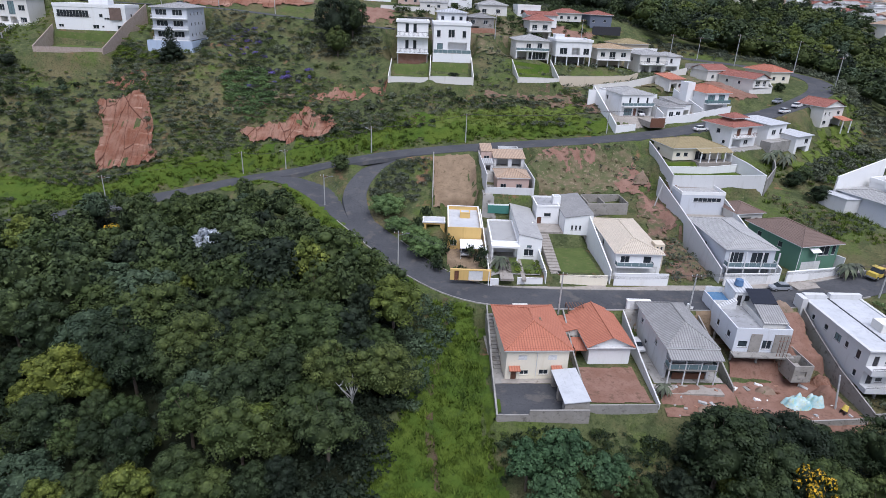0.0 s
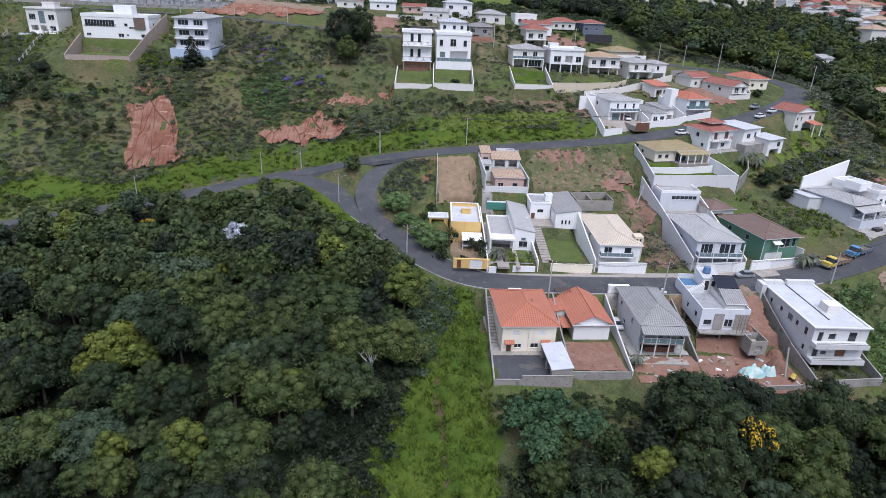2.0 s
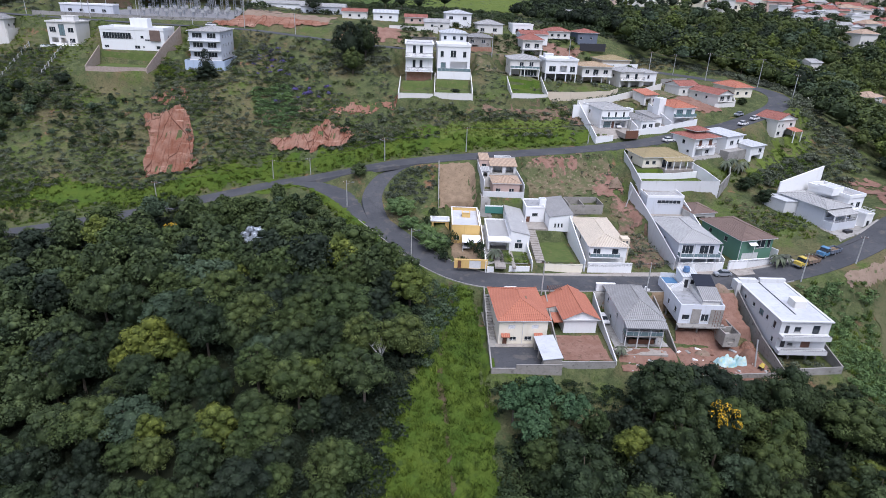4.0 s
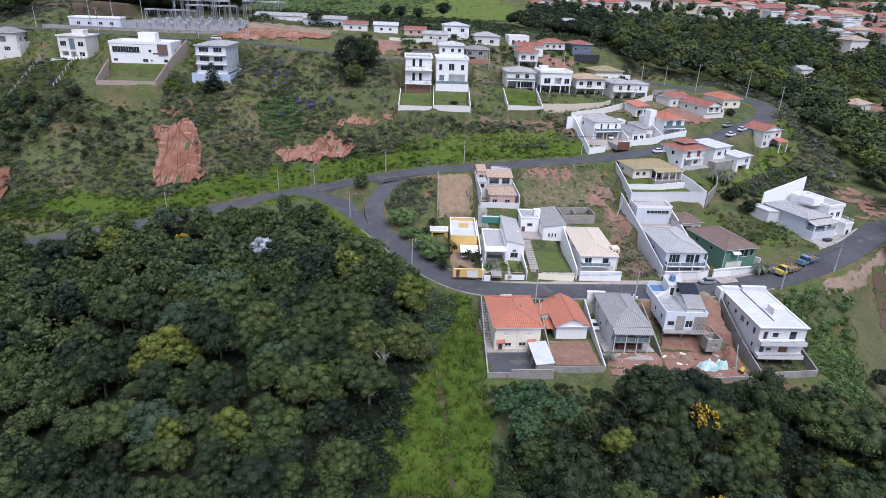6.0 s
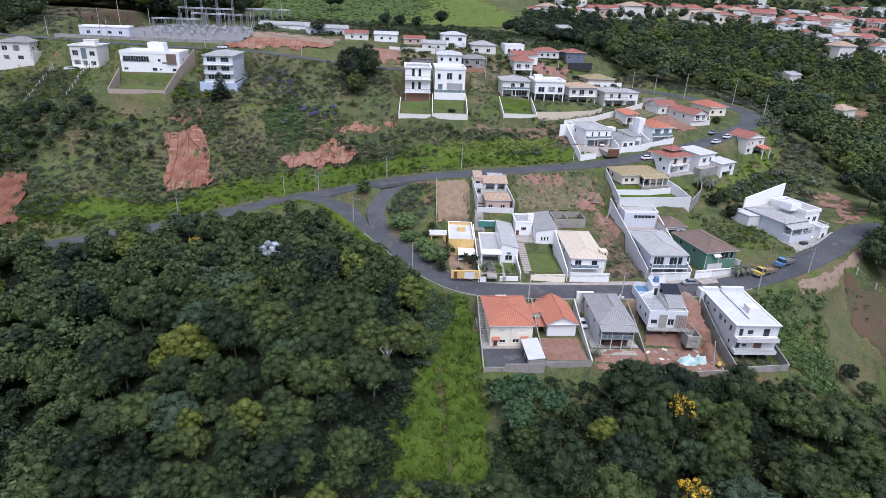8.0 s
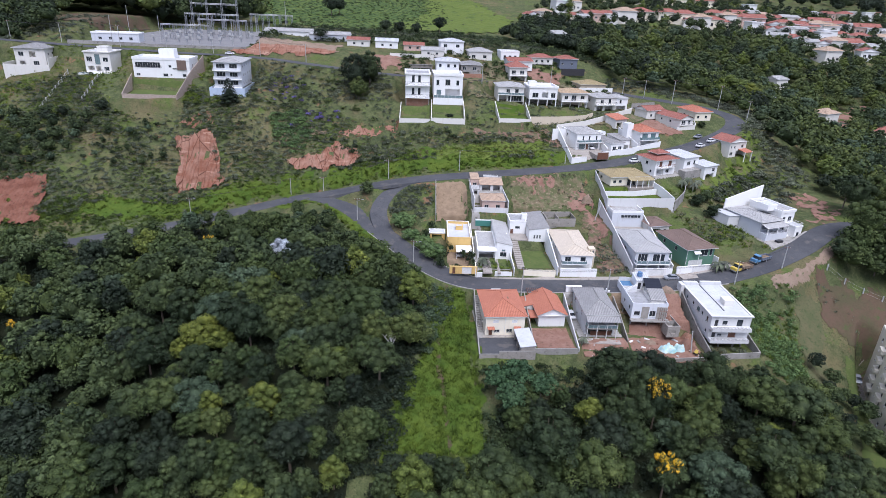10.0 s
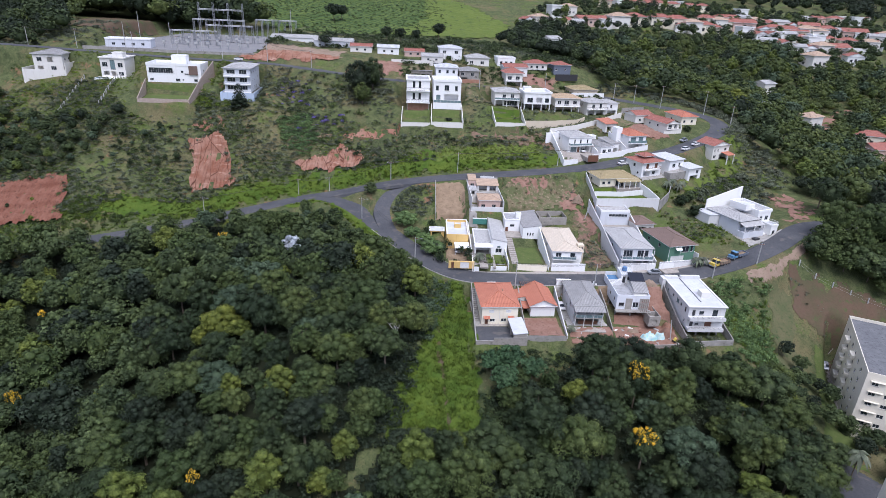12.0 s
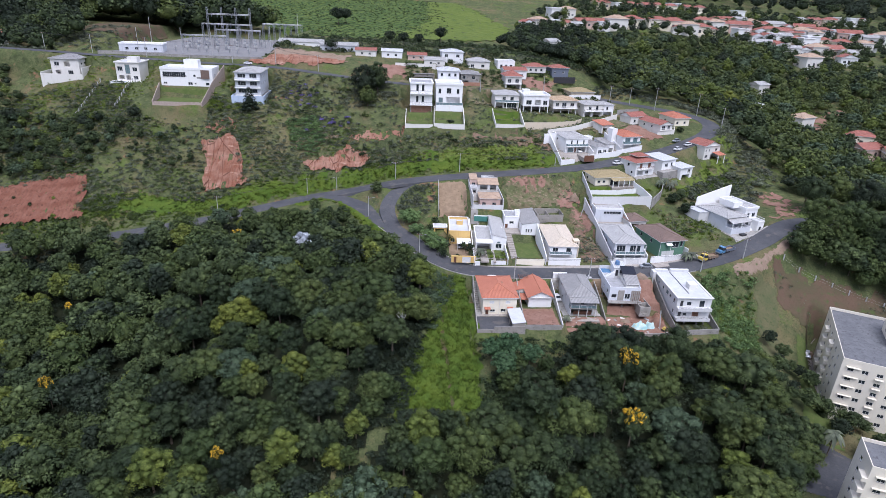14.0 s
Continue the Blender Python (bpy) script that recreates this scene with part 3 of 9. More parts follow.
def hip_roof(w, d, z, over, rise, ridge_cap=True):
    """Roof faces and ridge caps of a hip roof over a w by d plan."""
    g, caps = Geo(), Geo()
    x0, x1, y0, y1 = -over, w + over, -over, d + over
    lx, ly = x1 - x0, y1 - y0
    h = min(lx, ly) / 2
    if ly >= lx:
        r0, r1 = ((x0 + x1) / 2, y0 + h * 0.98, z + rise), ((x0 + x1) / 2, y1 - h * 0.98, z + rise)
        slope(g, (x0, y0, z), (x1, y0, z), r0, r0)
        slope(g, (x1, y1, z), (x0, y1, z), r1, r1)
        slope(g, (x0, y1, z), (x0, y0, z), r0, r1)
        slope(g, (x1, y0, z), (x1, y1, z), r1, r0)
        hips = (((x0, y0, z), r0), ((x1, y0, z), r0), ((x0, y1, z), r1), ((x1, y1, z), r1), (r0, r1))
    else:
        r0, r1 = (x0 + h * 0.98, (y0 + y1) / 2, z + rise), (x1 - h * 0.98, (y0 + y1) / 2, z + rise)
        slope(g, (x0, y1, z), (x0, y0, z), r0, r0)
        slope(g, (x1, y0, z), (x1, y1, z), r1, r1)
        slope(g, (x0, y0, z), (x1, y0, z), r1, r0)
        slope(g, (x1, y1, z), (x0, y1, z), r0, r1)
        hips = (((x0, y0, z), r0), ((x0, y1, z), r0), ((x1, y0, z), r1), ((x1, y1, z), r1), (r0, r1))
    for a, b in hips:
        if (Vector(a) - Vector(b)).length > 0.3:
            caps.beam(Vector(a) + Vector((0, 0, 0.03)), Vector(b) + Vector((0, 0, 0.05)), 0.11, 5)
    return g, caps


def gable_roof(w, d, z, over, rise, along="y"):
    g, caps = Geo(), Geo()
    x0, x1, y0, y1 = -over, w + over, -over, d + over
    if along == "y":
        m = (x0 + x1) / 2
        slope(g, (x0, y1, z), (x0, y0, z), (m, y0, z + rise), (m, y1, z + rise))
        slope(g, (x1, y0, z), (x1, y1, z), (m, y1, z + rise), (m, y0, z + rise))
        caps.beam((m, y0, z + rise + 0.03), (m, y1, z + rise + 0.03), 0.12, 5)
        ends = [[(0, y, z - 0.25), (w, y, z - 0.25), (w, y, z), (m, y, z + rise - 0.1), (0, y, z)] for y in (0.0, d)]
    else:
        m = (y0 + y1) / 2
        slope(g, (x0, y0, z), (x1, y0, z), (x1, m, z + rise), (x0, m, z + rise))
        slope(g, (x1, y1, z), (x0, y1, z), (x0, m, z + rise), (x1, m, z + rise))
        caps.beam((x0, m, z + rise + 0.03), (x1, m, z + rise + 0.03), 0.12, 5)
        ends = [[(x, 0, z - 0.25), (x, d, z - 0.25), (x, d, z), (x, m, z + rise - 0.1), (x, 0, z)] for x in (0.0, w)]
    walls = []
    for e in ends:
        walls.append(Geo())
        walls[-1].face(e)
    return g, caps, walls


def shed_roof(w, d, z, over, rise, high="back"):
    g = Geo()
    x0, x1, y0, y1 = -over, w + over, -over, d + over
    zs = {"back": (0, 0, 1, 1), "front": (1, 1, 0, 0), "left": (1, 0, 0, 1), "right": (0, 1, 1, 0)}[high]
    p = [(x0, y0, z + rise * zs[0]), (x1, y0, z + rise * zs[1]), (x1, y1, z + rise * zs[2]), (x0, y1, z + rise * zs[3])]
    if high == "back":
        slope(g, p[0], p[1], p[2], p[3], 1.2, 0.015)
    elif high == "front":
        slope(g, p[2], p[3], p[0], p[1], 1.2, 0.015)
    elif high == "left":
        slope(g, p[1], p[2], p[3], p[0], 1.2, 0.015)
    else:
        slope(g, p[3], p[0], p[1], p[2], 1.2, 0.015)
    n = len(g.f)
    g.face([(x, y, q - 0.12) for x, y, q in p][::-1])
    for i in range(4):
        j = (i + 1) % 4
        g.face([(*p[i][:2], p[i][2] - 0.12), (*p[j][:2], p[j][2] - 0.12), p[j], p[i]])
    return g


def opening_on(parent, side, w, d, u, v, ww, hh, kind, inset):
    """A window or a door set into a wall."""
    turn, ox, oy = {"F": (0, 0, 0), "R": (90, w, 0), "B": (180, w, d), "L": (270, 0, d)}[side]
    m = Matrix.Translation((ox, oy, 0)) @ pose(0, 0, 0, 0, 0, turn)
    y0, y1 = inset - 0.07, inset
    glass = M["bluepane"] if kind == "tint" else M["glass"]
    if kind in ("win", "tint", "wide"):
        t = 0.06
        n = max(1, round(ww / (1.1 if kind == "wide" else 0.9)))
        g = cubes((u, u + ww, y0, y1, v, v + t), (u, u + ww, y0, y1, v + hh - t, v + hh))
        for k in range(n + 1):
            x = u + (ww - t) * k / n
            g.box(x, x + t, y0, y1, v + t, v + hh - t)
        win = part("window", g, M["frame"] if kind != "tint" else M["darkframe"], parent, "", m)
        part("pane", cubes((u + 0.03, u + ww - 0.03, inset - 0.03, inset - 0.012, v + 0.03, v + hh - 0.03)), glass, win)
        part("sill", cubes((u - 0.08, u + ww + 0.08, -0.07, inset, v - 0.07, v - 0.003)), M["concrete"], win)
    elif kind == "shutter":
        g = Geo()
        for k in range(int(hh / 0.12)):
            g.box(u, u + ww, y0 - 0.03 * (k % 2), y1, v + k * 0.12, v + k * 0.12 + 0.12)
        part("shutter", g, M["frame"], parent, "closed slatted shutter", m)
    elif kind in ("door", "wood"):
        g = cubes((u + 0.04, u + ww - 0.04, y0, y1, v, v + hh - 0.04), (u + 0.2, u + ww - 0.2, y0 - 0.03, y0, v + 0.2, v + hh * 0.45), (u + 0.2, u + ww - 0.2, y0 - 0.03, y0, v + hh * 0.55, v + hh - 0.25))
        door = part("door", g, M["wood"] if kind == "wood" else M["darkframe"], parent, "", m)
        part("handle", cubes((u + ww - 0.18, u + ww - 0.13, y0 - 0.09, y0 - 0.03, v + 0.95, v + 1.15)), M["steel"], door)
    elif kind == "garage":
        g = Geo()
        k = 0
        while k * 0.3 < hh - 0.05:
            g.box(u + 0.02, u + ww - 0.02, y0, y1 - 0.02 * (k % 2), v + k * 0.3, min(v + k * 0.3 + 0.3, v + hh))
            k += 1
        part("garage_door", g, M["gate"], parent, "white ribbed garage door", m)


def railing(parent, x0, x1, y, z, high=1.0, style="bars", material=None, depth=0.0):
    """A balcony's guard along its front, with returns of the given depth."""
    material = material or M["darkframe"]
    g = Geo()
    runs = [((x0, y), (x1, y))] + ([((x0, y), (x0, y + depth)), ((x1, y), (x1, y + depth))] if depth else [])
    for (ax, ay), (bx, by) in runs:
        n = max(1, int(math.hypot(bx - ax, by - ay) / (0.35 if style == "bars" else 1.3)))
        g.beam((ax, ay, z + high), (bx, by, z + high), 0.04)
        if style == "bars":
            g.beam((ax, ay, z + 0.12), (bx, by, z + 0.12), 0.03)
        for k in range(n + 1):
            q = k / n
            g.beam((ax + (bx - ax) * q, ay + (by - ay) * q, z), (ax + (bx - ax) * q, ay + (by - ay) * q, z + high), 0.028 if style == "bars" else 0.045)
    rail = part("railing", g, material, parent)
    if style == "glass":
        gl = Geo()
        for (ax, ay), (bx, by) in runs:
            t = 0.012
            gl.box(min(ax, bx) - t, max(ax, bx) + t, min(ay, by) - t, max(ay, by) + t, z + 0.1, z + high - 0.06)
        part("glass_panel", gl, M["bluepane"], rail)
    return rail


def block(parent, w, d, z0, z1, wall, holes=(), roof=None, x=0.0, y=0.0, name="wall"):
    """One volume of a house at x, y in its plan: walls with openings, and a roof (kind, material, rise, overhang)."""
    at = Matrix.Translation((x, y, 0))
    body = Geo()
    sides = {"F": ((0, 0, 0), (1, 0, 0), (0, -1, 0), w), "R": ((w, 0, 0), (0, 1, 0), (1, 0, 0), d), "B": ((w, d, 0), (-1, 0, 0), (0, 1, 0), w), "L": ((0, d, 0), (0, -1, 0), (-1, 0, 0), d)}
    for s, (o, u, n, length) in sides.items():
        cut = []
        for side, a, v, ww, hh, kind in holes:
            if side == s:
                cut.append((a, min(a + ww, length - 0.05), z0 + v, min(z0 + v + hh, z1 - 0.05), 2.6 if kind == "void" else 0.0))
        facade(body, o, u, n, length, z1, cut, 0.16, z0)
    body.face([(0, 0, z1), (w, 0, z1), (w, d, z1), (0, d, z1)])
    shell = part(name, body, wall, parent, "", at)
    for side, a, v, ww, hh, kind in holes:
        if kind != "void":
            length = w if side in "FB" else d
            opening_on(shell, side, w, d, a, z0 + v, min(ww, length - 0.05 - a), min(hh, z1 - 0.05 - z0 - v), kind, 0.15)
    if not roof:
        return shell
    kind, mat, rise, over = roof[:4]
    rname = "roof"
    if kind == "hip":
        g, caps = hip_roof(w, d, z1 + 0.08, over, rise)
    elif kind in ("gable", "gablex"):
        g, caps, ends = gable_roof(w, d, z1 + 0.08, over, rise, "y" if kind == "gable" else "x")
        for end in ends:
            part("gable_wall", end, wall, parent, "", at)
    elif kind.startswith("shed"):
        g, caps = shed_roof(w, d, z1 + 0.16, over, rise, kind[5:] or "back"), None
        low = z1
        fill = Geo()
        hi = z1 + 0.1 + rise
        side = kind[5:] or "back"
        tops = {"back": (0, 0, 1, 1), "front": (1, 1, 0, 0), "left": (1, 0, 0, 1), "right": (0, 1, 1, 0)}[side]
        p = [(0, 0), (w, 0), (w, d), (0, d)]
        for i in range(4):
            j = (i + 1) % 4
            fill.face([(*p[i], z1), (*p[j], z1), (*p[j], z1 + rise * tops[j] + 0.02), (*p[i], z1 + rise * tops[i] + 0.02)])
        part("upper_wall", fill, wall, parent, "", at)
    else:  # flat, behind a parapet
        t, r = 0.18, rise
        g = cubes((t, w - t, t, d - t, z1 + 0.004, z1 + 0.06))
        par = cubes((-over, w + over, -over, t, z1 + 0.002, z1 + r), (-over, w + over, d - t, d + over, z1 + 0.002, z1 + r), (-over, t, t, d - t, z1 + 0.002, z1 + r), (w - t, w + over, t, d - t, z1 + 0.002, z1 + r))
        part("parapet", par, roof[4] if len(roof) > 4 else wall, parent, "", at)
        caps = None
    rf = part(rname, g, mat, parent, "", at)
    if kind in ("hip", "gable", "gablex"):
        part("ridge_cap", caps, mat, rf)
        o = over
        edge = cubes((-o, w + o, -o, -o + 0.1, z1 - 0.06, z1 + 0.075), (-o, w + o, d + o - 0.1, d + o, z1 - 0.06, z1 + 0.075), (-o, -o + 0.1, -o + 0.1, d + o - 0.1, z1 - 0.06, z1 + 0.075), (w + o - 0.1, w + o, -o + 0.1, d + o - 0.1, z1 - 0.06, z1 + 0.075))
        edge.box(-o + 0.1, w + o - 0.1, -o + 0.1, d + o - 0.1, z1 + 0.003, z1 + 0.05)
        part("eave", edge, M["frame"] if len(roof) < 5 else roof[4], parent, "", at)
    return shell


def slab(parent, x0, x1, y0, y1, z0, z1, material, name="slab", label=""):
    return part(name, cubes((x0, x1, y0, y1, z0, z1)), material, parent, label)


def posts(parent, spots, z0, z1, material, r=0.13, name="pillar"):
    for x, y in spots:
        part(name, cubes((x - r, x + r, y - r, y + r, z0, z1)), material, parent)


def rows_of(side, n, length, v, ww, hh, kind="win", start=0.0):
    """n openings spread evenly along one wall."""
    gap = (length - start - n * ww) / (n + 1)
    return [(side, start + gap + k * (ww + gap), v, ww, hh, kind) for k in range(n)]


def house(name, x, y, z, yaw, label, group=""):
    return thing(name, pose(x, y, z, 0, 0, yaw), label, "house", group)


def lot_wall(points, high, material, label, thick=0.18, foot=1.5, follow=True, name="boundary_wall", coping=True):
    """A wall along a line of plan points, its top stepping with the ground or level between given heights."""
    g, cap = Geo(), Geo()
    for a, b in zip(points, points[1:]):
        ax, ay, bx, by = *a[:2], *b[:2]
        length = math.hypot(bx - ax, by - ay)
        n = max(1, int(length / 3.0)) if len(a) < 3 else max(1, int(length / 6))
        dx, dy = (bx - ax) / length, (by - ay) / length
        px, py = -dy * thick / 2, dx * thick / 2
        for k in range(n):
            p, q = k / n, (k + 1) / n
            sx, sy, ex, ey = ax + (bx - ax) * p, ay + (by - ay) * p, ax + (bx - ax) * q, ay + (by - ay) * q
            lo = min(ground(sx, sy), ground(ex, ey)) - foot
            if len(a) > 2:
                t0, t1 = a[2] + (b[2] - a[2]) * p, a[2] + (b[2] - a[2]) * q
            else:
                t0 = t1 = max(ground(sx, sy), ground(ex, ey)) + high
            for geo, h0, h1, w0, w1, wide in ((g, None, None, t0, t1, 1.0), (cap, t0, t1, t0 + 0.07, t1 + 0.07, 1.35)):
                if geo is cap and not coping:
                    continue
                b0, b1 = (lo, lo) if h0 is None else (h0 + 0.002, h1 + 0.002)
                o = [(sx - px * wide, sy - py * wide), (ex - px * wide, ey - py * wide), (ex + px * wide, ey + py * wide), (sx + px * wide, sy + py * wide)]
                lows, tops = [(*o[0], b0), (*o[1], b1), (*o[2], b1), (*o[3], b0)], [(*o[0], w0), (*o[1], w1), (*o[2], w1), (*o[3], w0)]
                geo.face(tops)
                geo.face(lows[::-1])
                for i in range(4):
                    j = (i + 1) % 4
                    geo.face([lows[i], lows[j], tops[j], tops[i]])
    root = thing(name, Matrix(), label, "wall")
    part("wall_run", g, material, root)
    if coping:
        part("coping", cap, M["concrete"] if material in (M["block"], M["concrete"]) else material, root)
    return root

# ---- lots cut into the slope: centre, turn, half width, half depth, level, bank ----
def lot(x, y, yaw, w, d, level, bank=1.2, margin=0.5):
    """A level terrace under a plan whose front left corner is x, y."""
    c, s = math.cos(radians(yaw)), math.sin(radians(yaw))
    PADS.append((x + c * w / 2 - s * d / 2, y + s * w / 2 + c * d / 2, yaw, w / 2 + margin, d / 2 + margin, level, bank))


lot(10.2, 70.5, 3, 13.2, 25, -3.7, 1.5)
lot(24.4, 73.5, 4, 9.8, 22, -3.2, 1.5)
lot(36.0, 78, 4, 11.5, 18, -3.4, 2)
lot(49.5, 84, 4, 10.5, 14, -3.0, 2)
lot(50.5, 74, 4, 17.5, 9.6, -5.6, 2)
lot(69.4, 75, 2, 11.6, 22, -5.6, 1.5)
lot(3.6, 108.5, 2, 6.4, 29, 1.9, 1.2)
lot(11.5, 107.5, 1, 10.5, 32, 2.2, 1.5)
lot(24.5, 124, 6, 11.5, 18, 4.6, 3)
lot(24.5, 107.5, 4, 10, 14, 2.4, 1.5)
lot(35.6, 107.5, 2, 10.5, 23, 1.7, 1.5)
lot(57.6, 107.5, 6, 11, 19, 2.0, 2)
lot(55.6, 127, 6, 12, 15, 7.6, 2.5)
lot(70.5, 109, 14, 13, 16, 2.9, 3)
lot(104.0, 122, 22, 16, 22, 7.6, 3)
lot(57.4, 138.4, 6, 20, 12, 13.6, 2)
lot(58, 150, 13, 19, 12, 15.4, 3)
lot(78.5, 159, 28, 12, 11, 17.2, 3)
lot(93.5, 165, 30, 11, 10, 16.2, 3)
lot(53.0, 177, 13, 11, 14, 21.8, 2.5)
lot(66.8, 175.5, 22, 11, 15, 21.2, 2.5)
lot(78.2, 180, 24, 10, 14, 23.0, 2.5)
lot(114.5, 180, 30, 11, 8, 20.2, 3)
lot(11.3, 135.5, 2, 11, 8, 9.8, 2)
lot(11.3, 146, 2, 12, 15, 12.4, 2.5)
lot(-15.5, 191.8, 3, 12.2, 13, 28.0, 2)
lot(-15.5, 206, 3, 12, 20, 31.2, 4)
lot(-3.2, 192.4, 3, 13.2, 13, 28.6, 2)
lot(-3.2, 206.5, 3, 13.2, 20, 32.2, 4)
lot(24.8, 193.8, 3, 12.4, 15, 29.2, 2)
lot(24.8, 213.5, 3, 12.4, 14, 33.4, 7)
lot(38.4, 210.5, 5, 14, 13, 32.2, 5)
lot(53.4, 213, 9, 13, 12, 31.8, 5)
lot(68.6, 215, 14, 16, 11, 30.6, 5)
lot(-2, 236, 3, 22, 12, 40.2, 5)
lot(89, 206, 24, 10, 8, 29.4, 4)
lot(99.4, 195, 24, 8, 15, 27.4, 4)
lot(109, 205, 16, 9, 13, 29.8, 4)
lot(-191, 231, 4, 14, 14, 37.6, 5)
lot(-157, 225, 2, 12, 13, 37.0, 5)
lot(-134, 201, 2, 25, 19, 31.5, 2)
lot(-134, 220.5, 2, 27, 14, 36.6, 3)
lot(-97.5, 209, 4, 14.5, 20, 31.6, 3)
lot(-178, 248, 2, 84, 128, 46.8, 6)
lot(84, 34, -22, 30, 24, -24.6, 4)
lot(108, 60, -26, 30, 40, -23.6, 4)

# ---- the ground: one sheet to the horizon ----
def axis(lo, hi, step, reach_lo, reach_hi):
    core = np.arange(lo, hi, step)
    a, b, g = [lo], [hi], step
    while a[-1] > reach_lo or b[-1] < reach_hi:
        g *= 1.13
        a.append(a[-1] - g)
        b.append(b[-1] + g)
    return np.array(a[1:][::-1] + list(core) + b)


GX, GY = axis(-200, 190, 1.25, -3200, 3200), axis(20, 300, 1.25, -2200, 4200)
gx, gy = np.meshgrid(GX, GY)
gz = np.concatenate([height(gx[k], gy[k]) for k in range(len(GY))]).reshape(gx.shape)
ground_sheet = part("ground", grid_mesh("ground", GX, GY, gz), M["meadow"])
tagged(ground_sheet, "rough green hillside pasture with patches of red soil", "ground", kind="structure")


def ribbon(name, line, offsets, lifts, material, label, category):
    """A strip along a line of points; offsets across it with their lifts over its level."""
    tan = np.gradient(line[:, :2], axis=0)
    tan /= np.linalg.norm(tan, axis=1)[:, None]
    nor = np.stack([-tan[:, 1], tan[:, 0]], 1)
    k = len(offsets)
    v = [(*(line[i, :2] + nor[i] * o), line[i, 2] + h) for i in range(len(line)) for o, h in zip(offsets, lifts)]
    f = [(i * k + j, i * k + j + 1, (i + 1) * k + j + 1, (i + 1) * k + j) for i in range(len(line) - 1) for j in range(k - 1)]
    me = bpy.data.meshes.new(name)
    me.from_pydata(v, [], f)
    ob = part(name, me, material)
    return tagged(ob, label, category, kind="structure")


ribbon("road_upper", ROADS[0][0], (-4.2, -3.9, -1.6, 1.6, 3.9, 4.2), (-1.0, 0.02, 0.09, 0.09, 0.02, -1.0), M["asphalt"], "worn grey asphalt road curving along the hillside", "road")
ribbon("road_lower", ROADS[1][0], (-3.92, -3.9, -1.6, 1.6, 3.9, 3.92), (-0.6, 0.03, 0.10, 0.10, 0.03, -0.6), M["asphalt"], "worn grey asphalt street with a bend", "road")
ribbon("road_link", ROADS[3][0], (-3.2, -2.9, -1.2, 1.2, 2.9, 3.2), (-1.0, 0.025, 0.095, 0.095, 0.025, -1.0), M["asphalt"], "short asphalt slip road beside a traffic island", "road")
ribbon("road_top", ROADS[2][0], (-3.4, -1.2, 1.2, 3.4), (0.02, 0.08, 0.08, 0.02), M["asphalt"], "grey asphalt street on the ridge", "road")
lower = ROADS[1][0]
right_side = lower[(lower[:, 0] > 4) & (lower[:, 0] < 92)]
kerb_in = lower[(lower[:, 0] > -12) & (lower[:, 0] < 92)]
ribbon("kerb_upper", kerb_in, (3.9, 3.91, 4.12, 4.14), (-0.1, 0.15, 0.15, -0.1), M["concrete"], "grey concrete kerb along the street", "kerb")
ribbon("pavement_upper", right_side, (4.14, 4.2, 6.0, 6.05), (0.13, 0.14, 0.17, -0.3), M["paving"], "pale dusty pavement in front of the houses", "pavement")
ribbon("kerb_lower", lower[(lower[:, 0] > -21) & (lower[:, 0] < 84)], (-4.14, -4.12, -3.91, -3.9), (-0.1, 0.15, 0.15, -0.1), M["concrete"], "grey concrete kerb along the street", "kerb")

# soils and turf that differ from the pasture
patch("verge", [(-1, 100), (9.8, 97), (9.8, 69), (10.5, 60), (10, 47), (-12, 47), (-11, 55), (-9, 63), (-5, 71), (-2, 84)], M["verge"], "tall bright green meadow grass in a narrow strip", "grass", 0.10, 0.9, 0.7, 0.25)
patch("road_bank", [(-34, 148), (-20, 130), (-12, 116), (-4, 106), (-4, 100), (-10, 106), (-18, 117), (-27, 132), (-42, 152), (-60, 156), (-60, 158), (-42, 157)], M["verge"], "bright green grass verge beside the street", "grass", 0.08, 0.8, 0.4, 0.1)
patch("slope_grass", [(-130, 150), (-94, 156), (-70, 163), (-50, 168), (-20, 167.5), (20, 168), (48, 170), (50, 178), (10, 182), (-30, 176), (-60, 173), (-100, 168), (-140, 160)], M["verge"], "lush green grass on the bank above the road", "grass", 0.08, 1.1, 1.4, 0.2)
patch("clay_slope", [(-105.5, 189), (-92, 192.5), (-89, 187), (-81, 170), (-100.6, 171.5), (-101.5, 180)], M["clay"], "bare eroded red clay bank with deep furrows", "soil", 0.3, 0.5, 0.45, 0.2, -9.0, 0.9)
patch("clay_lip", [(-109, 196), (-95, 200.5), (-92.5, 194.5), (-100, 194)], M["clay"], "small red clay scar under the slope's edge", "soil", 0.2, 0.5, 0.6, 0.2, -0.4)
patch("clay_bank", [(-60, 180), (-53, 182), (-42, 188), (-31, 183), (-32, 175.5), (-55, 175.5)], M["clay"], "bare red clay cut below scrub", "soil", 0.25, 0.5, 0.6, 0.2, -9.0, 0.7)
patch("clay_cut", [(-205, 173), (-147, 169.5), (-140.5, 148), (-170, 146), (-205, 146)], M["maroonclay"], "broad cutting of dark red clay", "soil", 0.3, 0.7, 0.6, 0.3, -9.0, 0.9)
patch("clay_patch", [(-40, 192.5), (-28, 190.5), (-17, 190.5), (-18, 195), (-40, 196)], M["clay"], "small bare red clay scar", "soil", 0.15, 0.6, 0.7, 0.2, -0.5)
patch("clay_ledge", [(12, 186), (26, 188), (40, 185), (50, 180), (52, 190), (44, 195), (36, 192.4), (24, 191.6), (14, 190.6)], M["redweeds"], "bare brown soil shelf below the lots", "soil", 0.3, 0.8, 0.9, 0.2, -0.9)
